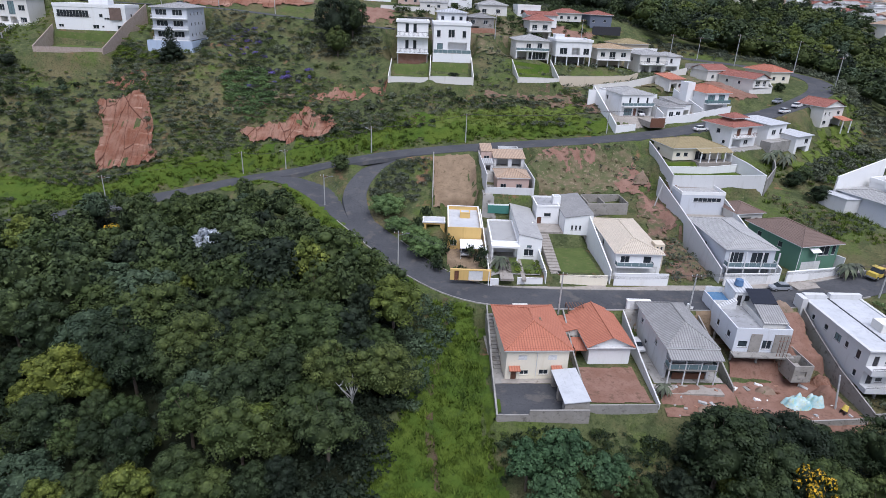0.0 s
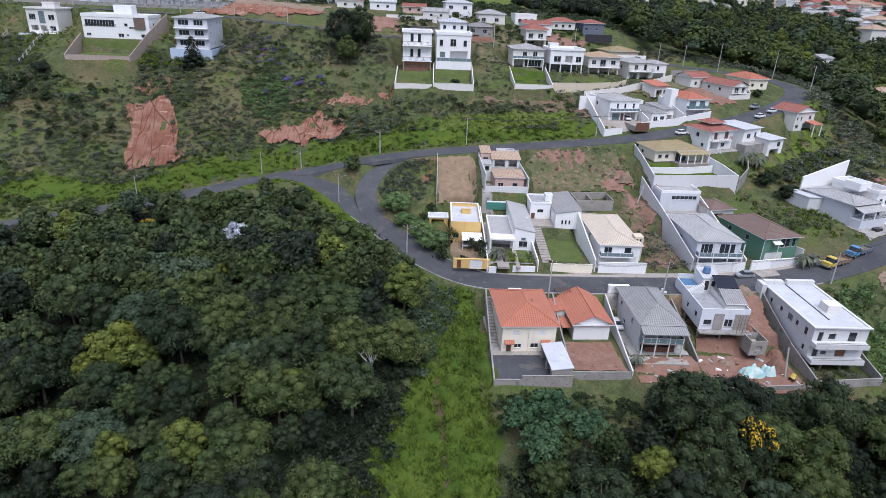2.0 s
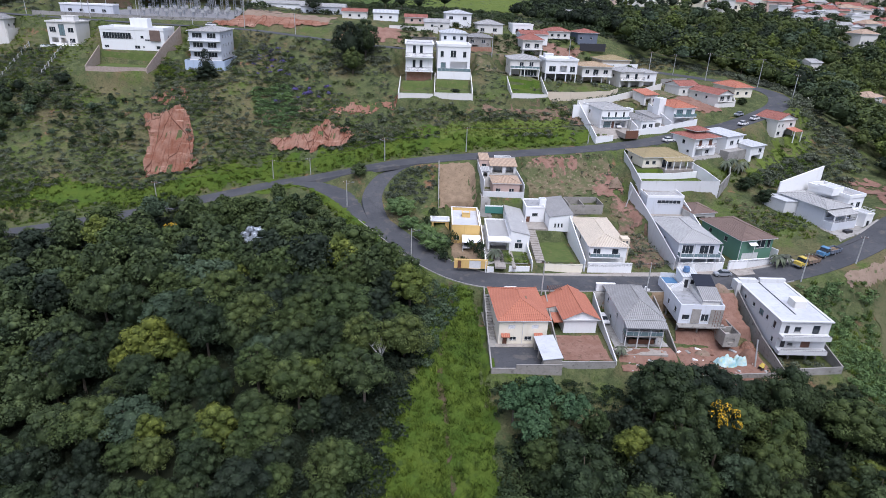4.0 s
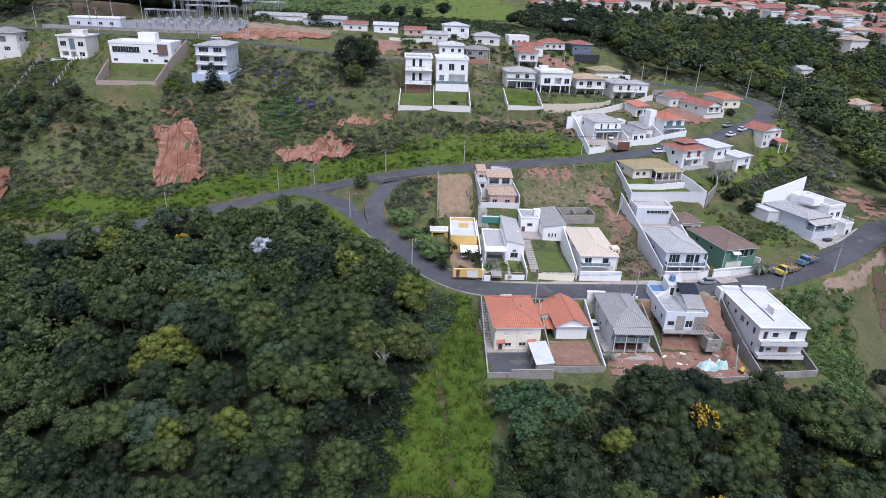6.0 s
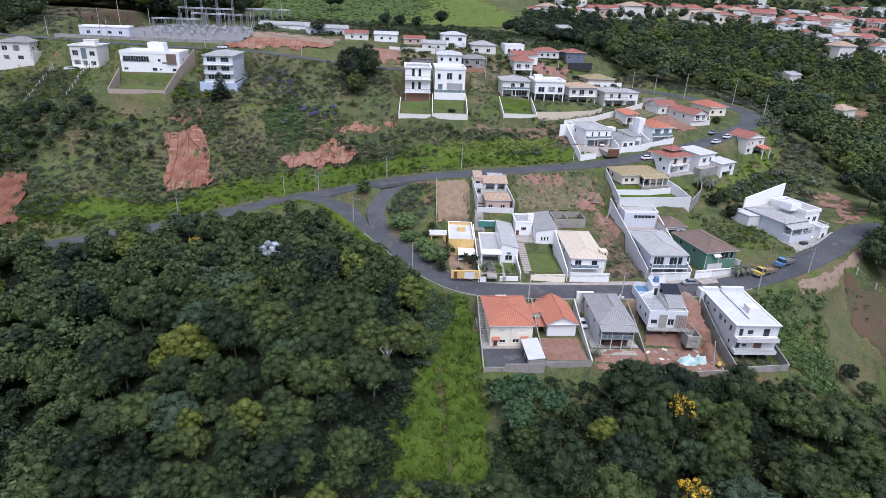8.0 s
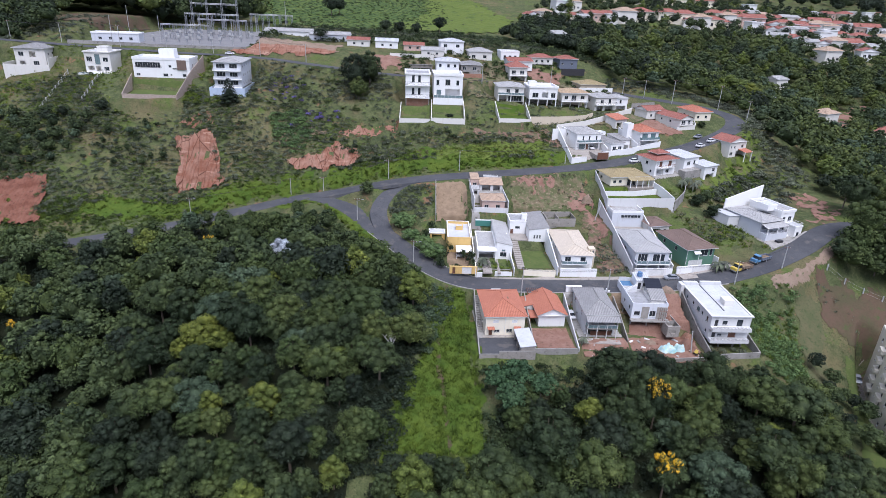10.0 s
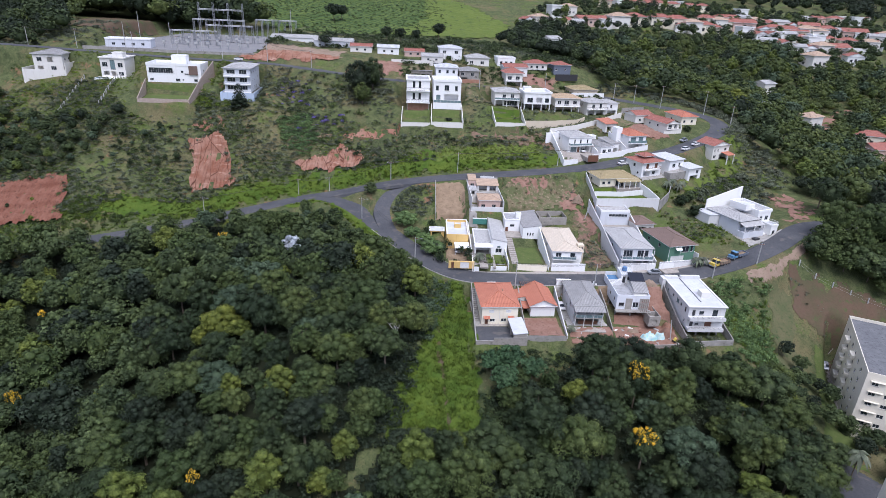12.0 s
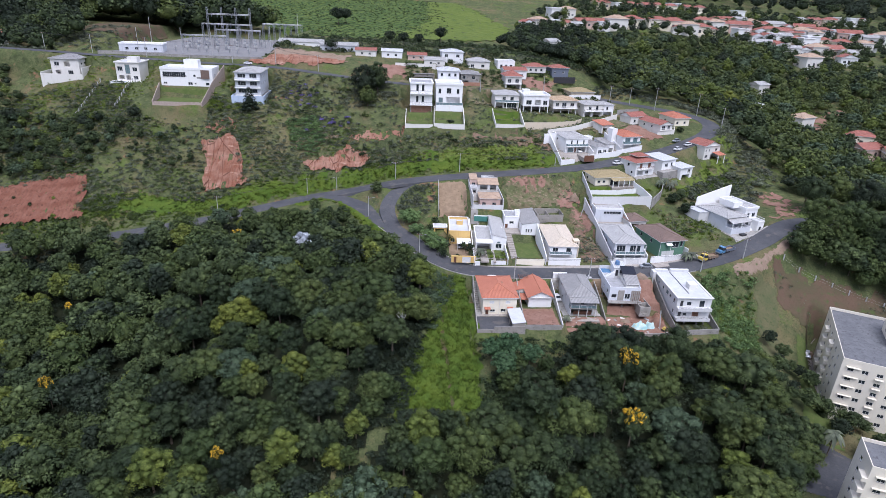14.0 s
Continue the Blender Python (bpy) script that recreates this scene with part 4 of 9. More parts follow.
patch("cleared_lot", [(-1.0, 155), (10.0, 155), (10.2, 137), (-0.6, 137)], M["drysoil"], "cleared empty lot of dry brown soil", "soil", 0.12, 0.6, 0.15, 0.12)
patch("bare_lot", [(24, 156), (52, 158), (50, 146), (38, 143), (25, 145)], M["weedlot"], "dusty soil and weeds on an empty lot", "soil", 0.10, 0.6, 1.0, 0.2)
patch("lot_scar", [(26, 157), (38, 158), (46, 155), (40, 151), (30, 152)], M["redsoil"], "reddish bare soil on an empty lot", "soil", 0.16, 0.6, 1.2, 0.15, -0.5)
patch("lot_track", [(45, 150), (50, 153), (54, 148), (56, 136), (54, 120), (51, 120), (52, 136)], M["redsoil"], "bare reddish track down the side lot", "soil", 0.18, 0.6, 0.9, 0.15, -0.6)
patch("side_lot", [(48.5, 108), (56.5, 108), (56.5, 142), (50, 142), (47.5, 125)], M["redweeds"], "empty lot of reddish soil and weeds", "soil", 0.12, 0.7, 0.7, 0.2, -1.3)
patch("earth_yard", [(24.4, 74), (34.2, 74.4), (33.6, 84), (23.8, 83.6)], M["redsoil"], "bare red earth back yard", "soil", 0.09, 0.6, 0.1, 0.05)
patch("building_site", [(49.5, 70), (67.5, 74), (67, 96), (58, 97), (49, 84)], M["redsoil"], "muddy red soil of a building site", "soil", 0.09, 0.6, 0.3, 0.2)
patch("car_yard", [(10.4, 70.6), (23.2, 71.2), (22.6, 79.6), (10.0, 79.0)], M["asphalt"], "dark paved yard behind the wall", "pavement", 0.09, 0.6, 0.0)
patch("back_lawn", [(-129.4, 201.6), (-109, 202.5), (-109.5, 220), (-133.4, 219.5)], M["lawn"], "mown lawn on a walled terrace", "lawn", 0.07, 0.7, 0.0)
patch("terrace_lawn", [(-15, 192.2), (-3.8, 192.6), (-4, 206), (-15.3, 205.6)], M["lawn"], "walled green back lawn", "lawn", 0.07, 0.7, 0.0)
patch("terrace_lawn", [(-2.6, 192.8), (9.6, 193.4), (9.4, 206), (-2.8, 205.6)], M["lawn"], "walled green back lawn with a round bush", "lawn", 0.07, 0.7, 0.0)
patch("terrace_lawn", [(25.2, 194.4), (36.8, 195.2), (36.6, 211), (24.8, 210.6)], M["verge"], "bright green back lawn", "lawn", 0.07, 0.7, 0.0)
patch("front_lawn", [(25.4, 108.2), (33.6, 108.8), (33.2, 121.6), (24.8, 121)], M["lawn"], "green front lawn beside stone steps", "lawn", 0.07, 0.5, 0.0)
patch("villa_lawn", [(57.2, 138.6), (77.6, 140.4), (76, 152), (74, 153), (60, 150), (57.0, 150)], M["verge"], "bright mown lawn in front of the villa", "lawn", 0.07, 0.6, 0.0)
patch("dirt_track", [(134, 166), (143, 170), (146, 150), (138, 142), (128, 135), (124, 133), (132, 146)], M["redsoil"], "bare pale orange dirt beside the bend", "soil", 0.12, 0.8, 0.8, 0.15, -0.7)
patch("roadside_dirt", [(95, 103.5), (104, 107), (114, 113), (123, 120.5), (126, 118), (113, 109), (104, 103), (97, 101.5)], M["tan"], "bare pale dirt beside the street", "soil", 0.10, 0.7, 0.5, 0.08)
patch("fallow_field", [(111, 106.5), (119, 110), (136, 109), (158, 104), (172, 96), (150, 80), (128, 88), (113, 96)], M["fallow"], "fallow field of dark brown earth and weeds", "field", 0.12, 0.9, 1.6, 0.1)
patch("fallow_strip", [(105.5, 104), (112.5, 104.5), (108, 82), (99, 70), (94, 73)], M["drygrass"], "strip of dusty grass running down to the woods", "field", 0.12, 0.9, 0.7, 0.1)
patch("green_band", [(-1, 180), (22, 184), (42, 187), (44, 178), (18, 173), (-2, 173)], M["pasture"], "band of bright green weeds above the road", "grass", 0.14, 0.8, 1.2, 0.3, -0.9)
patch("bend_verge", [(126, 206), (134, 196), (130, 184), (118, 172), (112, 166), (106, 160), (96, 153), (92, 158), (108, 172), (120, 184), (125, 194)], M["pasture"], "bright grass verge beyond the bend", "grass", 0.12, 0.9, 1.0, 0.2, -0.8)
patch("crop_field", [(-200, 560), (-118, 384), (-84, 370), (-84, 322), (-60, 318), (-10, 352), (10, 420), (0, 560), (-90, 600)], M["scrub_ground"], "sloping green field of planted rows", "field", 0.4, 3.0, 2.0)
patch("bright_pasture", [(-40, 332), (10, 352), (52, 400), (60, 440), (20, 560), (-10, 560), (-12, 430)], M["pasture"], "smooth bright green pasture hill", "field", 0.5, 3.0, 2.0)
patch("substation_yard", [(-176, 251), (-96, 253), (-100, 372), (-172, 372)], M["gravel"], "grey gravel yard of the substation", "gravel", 0.12, 1.5, 0.0)
patch("ridge_bank", [(-222, 306), (-182, 286), (-181, 356), (-214, 362)], M["fallow"], "bank of dark reddish soil behind the substation", "soil", 0.3, 1.5, 1.0, 0.3)
patch("ridge_cut", [(-98, 244), (-52, 245), (-50, 252), (-70, 256), (-98, 252)], M["clay"], "cut bank of red clay above the street", "soil", 0.2, 0.8, 0.6, 0.4)
patch("yard_road", [(82, 37), (101, 30), (110, 43), (104, 52), (92, 52)], M["asphalt"], "dark asphalt road between the towers", "road", 0.12, 0.8, 0.0)
patch("tower_garden", [(98, 54), (108, 49), (122, 86), (116, 92)], M["lawn"], "shaded lawn strip beside the tower", "lawn", 0.10, 0.8, 0.1)
patch("tower_drive", [(110, 62), (113.5, 60.5), (128, 92), (140, 88), (142, 92), (124, 99)], M["paving"], "pale paved drive round the tower", "pavement", 0.14, 0.7, 0.0)
patch("flat_roof_yard", [(80, 30), (96, 22), (90, 12), (74, 20)], M["concrete"], "pale concrete forecourt", "pavement", 0.12, 0.8, 0.0)
patch("slope_soil", [(82, 196), (90, 204), (98, 198), (100, 192), (90, 188)], M["redsoil"], "raw brown soil between the houses", "soil", 0.15, 0.7, 0.5, 0.3)
patch("footpath", [(2.5, 100), (3.6, 100), (2.0, 84), (0.6, 72), (2.2, 60), (4.2, 46), (3.0, 46), (1.0, 60), (-0.8, 72), (0.8, 84)], M["fallow"], "trodden dark footpath through tall grass", "path", 0.22, 0.4, 0.25)
patch("ledge_soil", [(-62, 187), (-48, 192), (-46, 196), (-64, 192)], M["drysoil"], "bare brown soil among scrub", "soil", 0.15, 0.8, 0.8, 0.2)
patch("court", [(11.4, 107), (21.6, 107.2), (21.2, 124), (11.0, 139), (10.9, 124)], M["concrete"], "pale concrete court round the white house", "pavement", 0.08, 0.6, 0.0)
patch("garden_bed", [(14.6, 107.4), (21.2, 107.6), (21.0, 115.5), (14.4, 115.5)], M["lawn"], "small green front garden", "lawn", 0.14, 0.5, 0.0)
patch("court", [(3.0, 107), (10.6, 107.2), (10.4, 122), (2.4, 122)], M["drysoil"], "shaded brown garden soil", "soil", 0.08, 0.6, 0.0)
patch("court", [(35.2, 107.4), (46.4, 108.4), (46, 133), (34.6, 131)], M["concrete"], "concrete court round the cream house", "pavement", 0.08, 0.6, 0.0)
patch("court", [(57.2, 107.6), (69, 108.6), (67.8, 140), (55.6, 139)], M["paving"], "concrete court round the blue-grey house", "pavement", 0.08, 0.7, 0.0)
patch("court", [(36, 79.8), (47.6, 80.6), (46.6, 97.4), (35, 96.6)], M["concrete"], "concrete side passages round the grey house", "pavement", 0.08, 0.6, 0.0)
patch("court", [(50.8, 170.6), (64, 173.8), (76, 178), (88.4, 183.6), (83, 194), (72, 191), (62, 190), (49, 187)], M["paving"], "pale paved court round the modern houses", "pavement", 0.08, 0.8, 0.0)
patch("court", [(11.2, 140.6), (23.2, 141), (22.8, 162), (10.8, 161.6)], M["concrete"], "dirty concrete yard round the old house", "pavement", 0.08, 0.7, 0.1)
patch("court", [(78.6, 157), (100, 168), (94, 177), (76, 168)], M["concrete"], "grey concrete court by the red-roofed house", "pavement", 0.08, 0.8, 0.1)
patch("court", [(104, 118.6), (121, 126.4), (112, 146), (95, 140)], M["concrete"], "concrete forecourt of the large white house", "pavement", 0.08, 0.8, 0.1)
patch("street_front", [(35.2, 96.4), (68, 97), (68, 93), (50, 92), (36, 92)], M["drysoil"], "bare dusty strip beside the street", "soil", 0.07, 0.7, 0.3)
patch("site_yard", [(36, 73.6), (48.6, 75.6), (48.4, 80.4), (35.6, 79.4)], M["redsoil"], "littered red soil back yard", "soil", 0.09, 0.6, 0.2, 0.1)
patch("dry_slope", [(60, 196), (84, 214), (98, 222), (104, 212), (92, 204), (74, 196)], M["weedlot"], "bare brown slope between houses", "soil", 0.25, 0.9, 0.8, 0.15)
patch("ridge_lots", [(-18, 213), (38, 215), (70, 217), (92, 210), (88, 234), (60, 258), (-20, 252)], M["weedlot"], "dusty ground and weeds between the ridge houses", "soil", 0.28, 0.9, 1.6, 0.15, -0.9)
patch("far_dirt", [(33, 244), (60, 248), (62, 258), (34, 256)], M["redsoil"], "bare reddish dirt behind the street", "soil", 0.3, 1.0, 1.0, 0.15)
patch("far_dirt", [(-30, 236), (-18, 237), (-18, 250), (-34, 250)], M["redsoil"], "bare reddish dirt above the street", "soil", 0.12, 1.0, 1.0, 0.2)
patch("far_dirt", [(-70, 246), (-50, 248), (-48, 262), (-92, 268), (-96, 258)], M["tan"], "broad terrace of pale reddish dirt", "soil", 0.14, 1.2, 0.8, 0.1)

# ---- houses on the valley side of the street ----
h = house("house", 12.1, 80.2, -3.7, 4, "cream two-storey house under a terracotta hip roof")
block(h, 10.0, 14.0, 0, 5.6, M["cream"], [("F", 0.9, 0.05, 0.9, 2.1, "wood"), ("F", 2.3, 0.9, 1.4, 0.8, "win"), ("F", 5.4, 0.9, 1.5, 0.9, "win"), ("F", 7.7, 0.05, 0.9, 2.1, "wood"), ("F", 1.9, 3.6, 1.4, 0.9, "shutter"), ("F", 6.7, 3.6, 1.4, 0.9, "shutter"),
    ("L", 3, 3.6, 1.0, 0.9, "win"), ("L", 8, 0.9, 1.0, 0.9, "win"), ("R", 4, 3.6, 1.0, 0.9, "win")], ("hip", M["terracotta"], 2.3, 0.55))
for x in (0.5, 7.3):
    part("porch_roof", shed_roof(1.7, 0.9, 2.25, 0.05, 0.35, "back"), M["terracotta"], h, "", Matrix.Translation((x, -0.95, 0)))
part("downpipe", Geo().beam((4.9, -0.07, 0), (4.9, -0.07, 5.5), 0.05, 6), M["frame"], h)
part("parapet_box", cubes((3.5, 6.2, 14.6, 15.2, 3.2, 5.6)), M["offwhite"], h)
for x, y, z in ((4.0, 3.4, 6.72), (6.3, 5.9, 7.35), (2.2, 4.6, 6.5)):
    part("skylight", cubes((x, x + 0.28, y, y + 0.9, z, z + 0.2)), M["tan"], h)
part("paved_apron", cubes((-0.6, 10.8, -1.2, -0.02, -0.2, 0.12)), M["paving"], h)
part("side_passage", cubes((-1.7, -0.02, -1.2, 14.5, -0.2, 0.10)), M["concrete"], h)

h = house("garage", 19.9, 71.2, -3.7, 4, "low shed with a pale grey sheet-metal roof")
block(h, 3.6, 8.2, 0, 2.4, M["block"], [("L", 1.0, 0.0, 2.6, 2.2, "void"), ("L", 4.4, 0.0, 2.6, 2.2, "void")], ("shed_right", M["slabwhite"], 0.4, 0.15))

h = house("house", 26.3, 84.6, -3.2, 4, "single-storey white house under an orange gable roof")
block(h, 7.0, 11.5, 0, 3.4, M["white"], [("L", 2, 1, 1.2, 1, "win"), ("L", 6, 0.05, 0.9, 2.1, "door"), ("R", 3, 1, 1.2, 1, "win")], ("gable", M["terracotta"], 1.9, 0.6))
block(h, 3.4, 5.0, 0, 2.7, M["offwhite"], [("F", 0.6, 0.0, 1.8, 2.1, "void"), ("L", 1.4, 0.9, 1.2, 1.0, "win")], ("shed_right", M["terracotta"], 0.9, 0.25), x=-3.6, y=5.6)
slab(h, -2.1, -0.1, 0.6, 4.8, 2.2, 2.34, M["terracotta"], "canopy")
posts(h, ((-2.0, 0.8), (-2.0, 4.6)), 0, 2.2, M["wood"], 0.07)

h = house("street_gate", 35.6, 96.6, 0.2, 1, "white gateway wall with a garage door at the street")
block(h, 4.2, 0.6, -0.6, 2.4, M["white"], [("F", 0.6, 0.6, 2.8, 2.0, "garage")], ("flat", M["slabwhite"], 0.25, 0.1))
part("wall_run", cubes((4.25, 12.4, 0.2, 0.4, -0.6, 1.5)), M["white"], h)
for x in (6.6, 9.0, 11.4):
    part("pillar", cubes((x - 0.2, x + 0.2, 0.1, 0.5, -0.6, 2.1)), M["white"], h)
h = house("pergola", 24.6, 95.2, 0.0, 4, "rust-brown slatted pergola beside the street")
posts(h, ((0.06, 0.06), (3.46, 0.06), (0.06, 1.86), (3.46, 1.86)), -2.5, 1.6, M["wood"], 0.06, "post")
for k in range(7):
    part("slat", cubes((0.05 + k * 0.55, 0.17 + k * 0.55, -0.1, 2.0, 1.605, 1.72)), M["wood"], h)
h = house("passage_steps", 10.6, 82.0, -3.7, 3, "grey concrete steps in a narrow side passage")
g = Geo()
for k in range(16):
    g.box(0, 1.2, k * 0.85, 0.85 + k * 0.85, -0.6, 0.15 + k * 0.22)
part("steps", g, M["concrete"], h)

h = house("house", 37.8, 81.6, -3.4, 1, "two-storey grey house with grey tiled hip roof and a rear veranda")
block(h, 7.6, 14.2, 0, 6.0, M["stained"], [("F", 0.8, 3.6, 1.9, 1.5, "wide"), ("F", 3.4, 3.3, 1.2, 2.1, "win"), ("F", 5.2, 3.6, 1.9, 1.5, "wide"), ("F", 0.5, 0.0, 6.6, 2.5, "void"),
    ("L", 2, 3.6, 1.0, 0.9, "win"), ("L", 5, 1.0, 1.0, 0.9, "win"), ("L", 9, 3.6, 1.0, 0.9, "win")], ("hip", M["greytile"], 2.3, 0.6))
slab(h, -0.1, 7.8, -2.0, -0.02, 2.75, 2.95, M["concrete"], "veranda_floor")
railing(h, 0.0, 7.7, -1.9, 2.95, 1.0, "glass", M["frame"], 1.8)
part("window_band", cubes((0.2, 7.5, -1.82, -1.76, 4.75, 5.15)), M["frame"], h)
posts(h, ((0.1, -1.85), (2.6, -1.85), (5.1, -1.85), (7.6, -1.85)), 0, 5.2, M["frame"], 0.09)
part("veranda_roof", shed_roof(8.6, 2.6, 5.2, 0.0, 0.75, "back"), M["greytile"], h, "", Matrix.Translation((-0.4, -2.65, 0)))
slab(h, -2.2, 8.4, -4.4, -2.0, -0.5, 0.16, M["paving"], "terrace")
slab(h, 1.5, 6.8, -0.3, -0.1, 0.1, 1.2, M["wood"], "bar_counter")

h = house("house", 51.0, 86.6, -3.0, 0, "unfinished pale blue house with a roof terrace and brick rear wall")
block(h, 9.4, 14, 2.0, 5.6, M["paleblue"], [("F", 0.7, 0.9, 1.6, 1.2, "wide"), ("F", 4.8, 0.6, 1.6, 1.7, "win"), ("L", 3, 1.3, 1.4, 1.2, "win"), ("L", 7, 1.3, 1.0, 1.2, "win"), ("L", 11, 1.5, 1.2, 1.2, "win")], ("flat", M["slabgrey"], 0.9, 0.0, M["paleblue"]))
for x0, x1 in ((2.6, 4.5), (6.6, 9.3)):
    part("brick_facing", cubes((x0, x1, -0.1, -0.01, 2.1, 5.5)), M["block"], h, "bare grey block facing")
part("balcony_slab", cubes((-0.3, 9.9, -1.6, -0.02, 1.75, 2.0)), M["concrete"], h)
posts(h, ((0.2, 0.3), (4.4, -0.2), (9.1, 0.3), (0.2, 7), (9.1, 7), (4.6, 7)), -1.2, 1.99, M["concrete"], 0.16)
for x in (6.9, 7.4, 8.0, 8.6):
    part("scaffold_pole", Geo().beam((x, -1.3, 0), (x, -1.3, 5.9), 0.05), M["wood"], h)
for z in (1.6, 3.4, 5.0):
    part("scaffold_ledger", Geo().beam((6.6, -1.35, z), (9.3, -1.35, z), 0.045), M["wood"], h)
block(h, 3.6, 4.2, 5.62, 8.3, M["white"], [("F", 0.5, 0.1, 0.9, 2.1, "door"), ("F", 1.9, 0.1, 0.9, 2.1, "door")], ("shed_back", M["whitemetal"], 0.5, 0.15), x=3.6, y=9.6, name="stair_house")
part("solar_panel", shed_roof(4.4, 3.6, 0, 0, 1.2, "back"), M["solar"], h, "dark solar panels", Matrix.Translation((5.2, 6.2, 8.0)))
part("tilted_roof", shed_roof(4.4, 4.4, 0, 0, 1.4, "back"), M["greytile"], h, "", Matrix.Translation((5.2, 1.6, 6.6)))
block(h, 4.0, 8, 5.62, 6.7, M["offwhite"], [], None, x=5.3, y=1.8, name="attic_wall")
part("pool", cubes((0.25, 3.2, 10.2, 13.6, 5.65, 6.35)), M["pool"], h, "raised blue plunge pool")
for y0, z1 in ((13.75, 7.4), (10.0, 6.5)):
    part("pool_fence", cubes((0.1, 3.4, y0, y0 + 0.12, 5.62, z1)), M["frame"], h)
part("water_tank", Geo().beam((5, 11.8, 8.9), (5, 11.8, 10.0), 0.8, 12, 0.65), M["bluecover"], h, "blue plastic water tank")
g = Geo()
for k in range(9):
    g.box(0.3 + k * 0.36, 0.66 + k * 0.36, 8.2, 9.4, 5.62, 5.8 + k * 0.2)
part("steps", g, M["frame"], h)

h = house("shed", 59.6, 82.4, -4.0, 4, "small roofless annex of bare grey block walls")
block(h, 3.3, 0.18, 0, 3.1, M["block"], [("F", 1.0, 1.0, 1.3, 1.0, "void")])
part("side_wall", cubes((0, 0.18, 0.19, 7, 0, 3.1), (3.12, 3.3, 0.19, 7, 0, 3.1), (0.19, 3.11, 6.8, 7, 0, 3.1), (0.19, 3.11, 3.2, 3.36, 0, 3.0)), M["block"], h)
part("floor_slab", cubes((0.19, 3.11, 0.19, 6.79, -0.2, 0.05)), M["concrete"], h)

h = house("apartment_house", 69.4, 80.6, -5.6, 1.5, "white three-storey block on stilts with rear balconies")
block(h, 10.4, 18.2, 2.4, 9.1, M["stained"], [("F", 0.9, 0.3, 1.0, 2.1, "door"), ("F", 2.4, 1.0, 1.2, 0.8, "win"), ("F", 5.2, 0.3, 2.0, 2.1, "wood"), ("F", 1.0, 3.7, 0.9, 2.1, "door"), ("F", 3.0, 4.3, 1.4, 1.2, "wide"), ("F", 6.8, 3.8, 1.6, 2.1, "wide"),
    ("L", 1.5, 1.0, 0.8, 1.2, "win"), ("L", 7, 4.4, 1.0, 1.0, "win"), ("L", 10, 4.2, 1.6, 1.3, "tint"), ("L", 12.6, 4.3, 0.9, 1.1, "win"), ("L", 15.5, 4.0, 1.0, 1.6, "win"), ("L", 16, 1.0, 0.8, 1.2, "win"), ("L", 3.4, 4.3, 0.8, 1.0, "win")], ("flat", M["slabwhite"], 0.25, 0.35))
block(h, 2.6, 2.6, 9.15, 10.7, M["offwhite"], [], None, x=5.6, y=5.6, name="tank_house")
part("roof_seam", cubes((4.3, 4.55, 3.0, 18.0, 9.17, 9.25)), M["darkframe"], h)
part("street_parapet", cubes((-0.3, 3.8, 17.6, 18.7, 9.1, 10.0), (4.6, 10.6, 17.8, 18.7, 9.1, 10.1), (-1.4, -0.4, 16.2, 18.7, 5.5, 9.8)), M["stained"], h)
for z in (2.2, 5.5):
    part("balcony", cubes((0.0, 10.2, -1.6, -0.02, z, z + 0.9)), M["stained"], h)
    railing(h, 0.1, 10.1, -1.55, z + 0.9, 0.45, "bars", M["darkframe"])
posts(h, ((3.6, 0.4), (7.4, 0.4), (1.0, 8), (9.4, 8), (9.6, 0.6)), -0.4, 2.39, M["concrete"], 0.17)
block(h, 10.2, 9.0, 0, 2.4, M["stained"], [("F", 1.0, 0.0, 8.2, 2.1, "void")], None, x=0.1, y=9.0, name="lower_storey")

# ---- houses on the block between the roads ----
h = house("house", 2.9, 107.6, 1.9, 0, "yellow flat-roofed house with white waterproofed roof")
block(h, 7.2, 14, 0, 4.3, M["yellow"], [("F", 0.6, 1.0, 1.4, 1.2, "win"), ("L", 4, 1.0, 1.4, 1.2, "win"), ("L", 9, 0.1, 1.0, 2.1, "wood"), ("F", 4.5, 0.1, 1.0, 2.1, "wood")], ("flat", M["slabwhite"], 0.9, 0.0, M["yellow"]), y=12)
part("parapet_coping", cubes((-0.06, 0.26, 11.9, 26.1, 5.21, 5.3), (6.94, 7.26, 11.9, 26.1, 5.21, 5.3), (0.27, 6.93, 25.75, 26.1, 5.21, 5.3)), M["white"], h)
block(h, 2.2, 2.0, 4.37, 5.6, M["yellow"], [], ("flat", M["slabwhite"], 0.15, 0.05), x=2.8, y=20)
part("carport", cubes((2.6, 7.4, 6.6, 11.6, 2.5, 2.68)), M["white"], h, "white flat carport roof")
posts(h, ((2.8, 6.8), (7.2, 6.8)), 0, 2.5, M["frame"], 0.06)
block(h, 5.0, 3.4, 0, 2.6, M["yellow"], [("F", 0.8, 0.0, 3.2, 2.2, "void")], ("flat", M["slabwhite"], 0.3, 0.15, M["white"]), x=-5.6, y=21)
h2 = house("gate_house", 3.4, 105.9, 1.2, 0, "ochre street wall with a white panelled garage gate")
block(h2, 8.0, 0.5, 0, 2.3, M["yellow"], [("F", 3.6, 0.0, 2.8, 2.1, "garage"), ("F", 0.8, 0.0, 0.9, 2.0, "wood")])

h = house("house", 12.0, 112.2, 2.2, 0, "white modern house with grey sheet roofs and a covered front porch")
block(h, 4.8, 22, 0, 4.6, M["white"], [("F", 1.2, 0.9, 2.0, 1.5, "wide"), ("F", 1.7, 2.7, 1.0, 0.6, "tint")], ("shed_left", M["palegrey"], 1.0, 0.1), x=5.6, y=2.5)
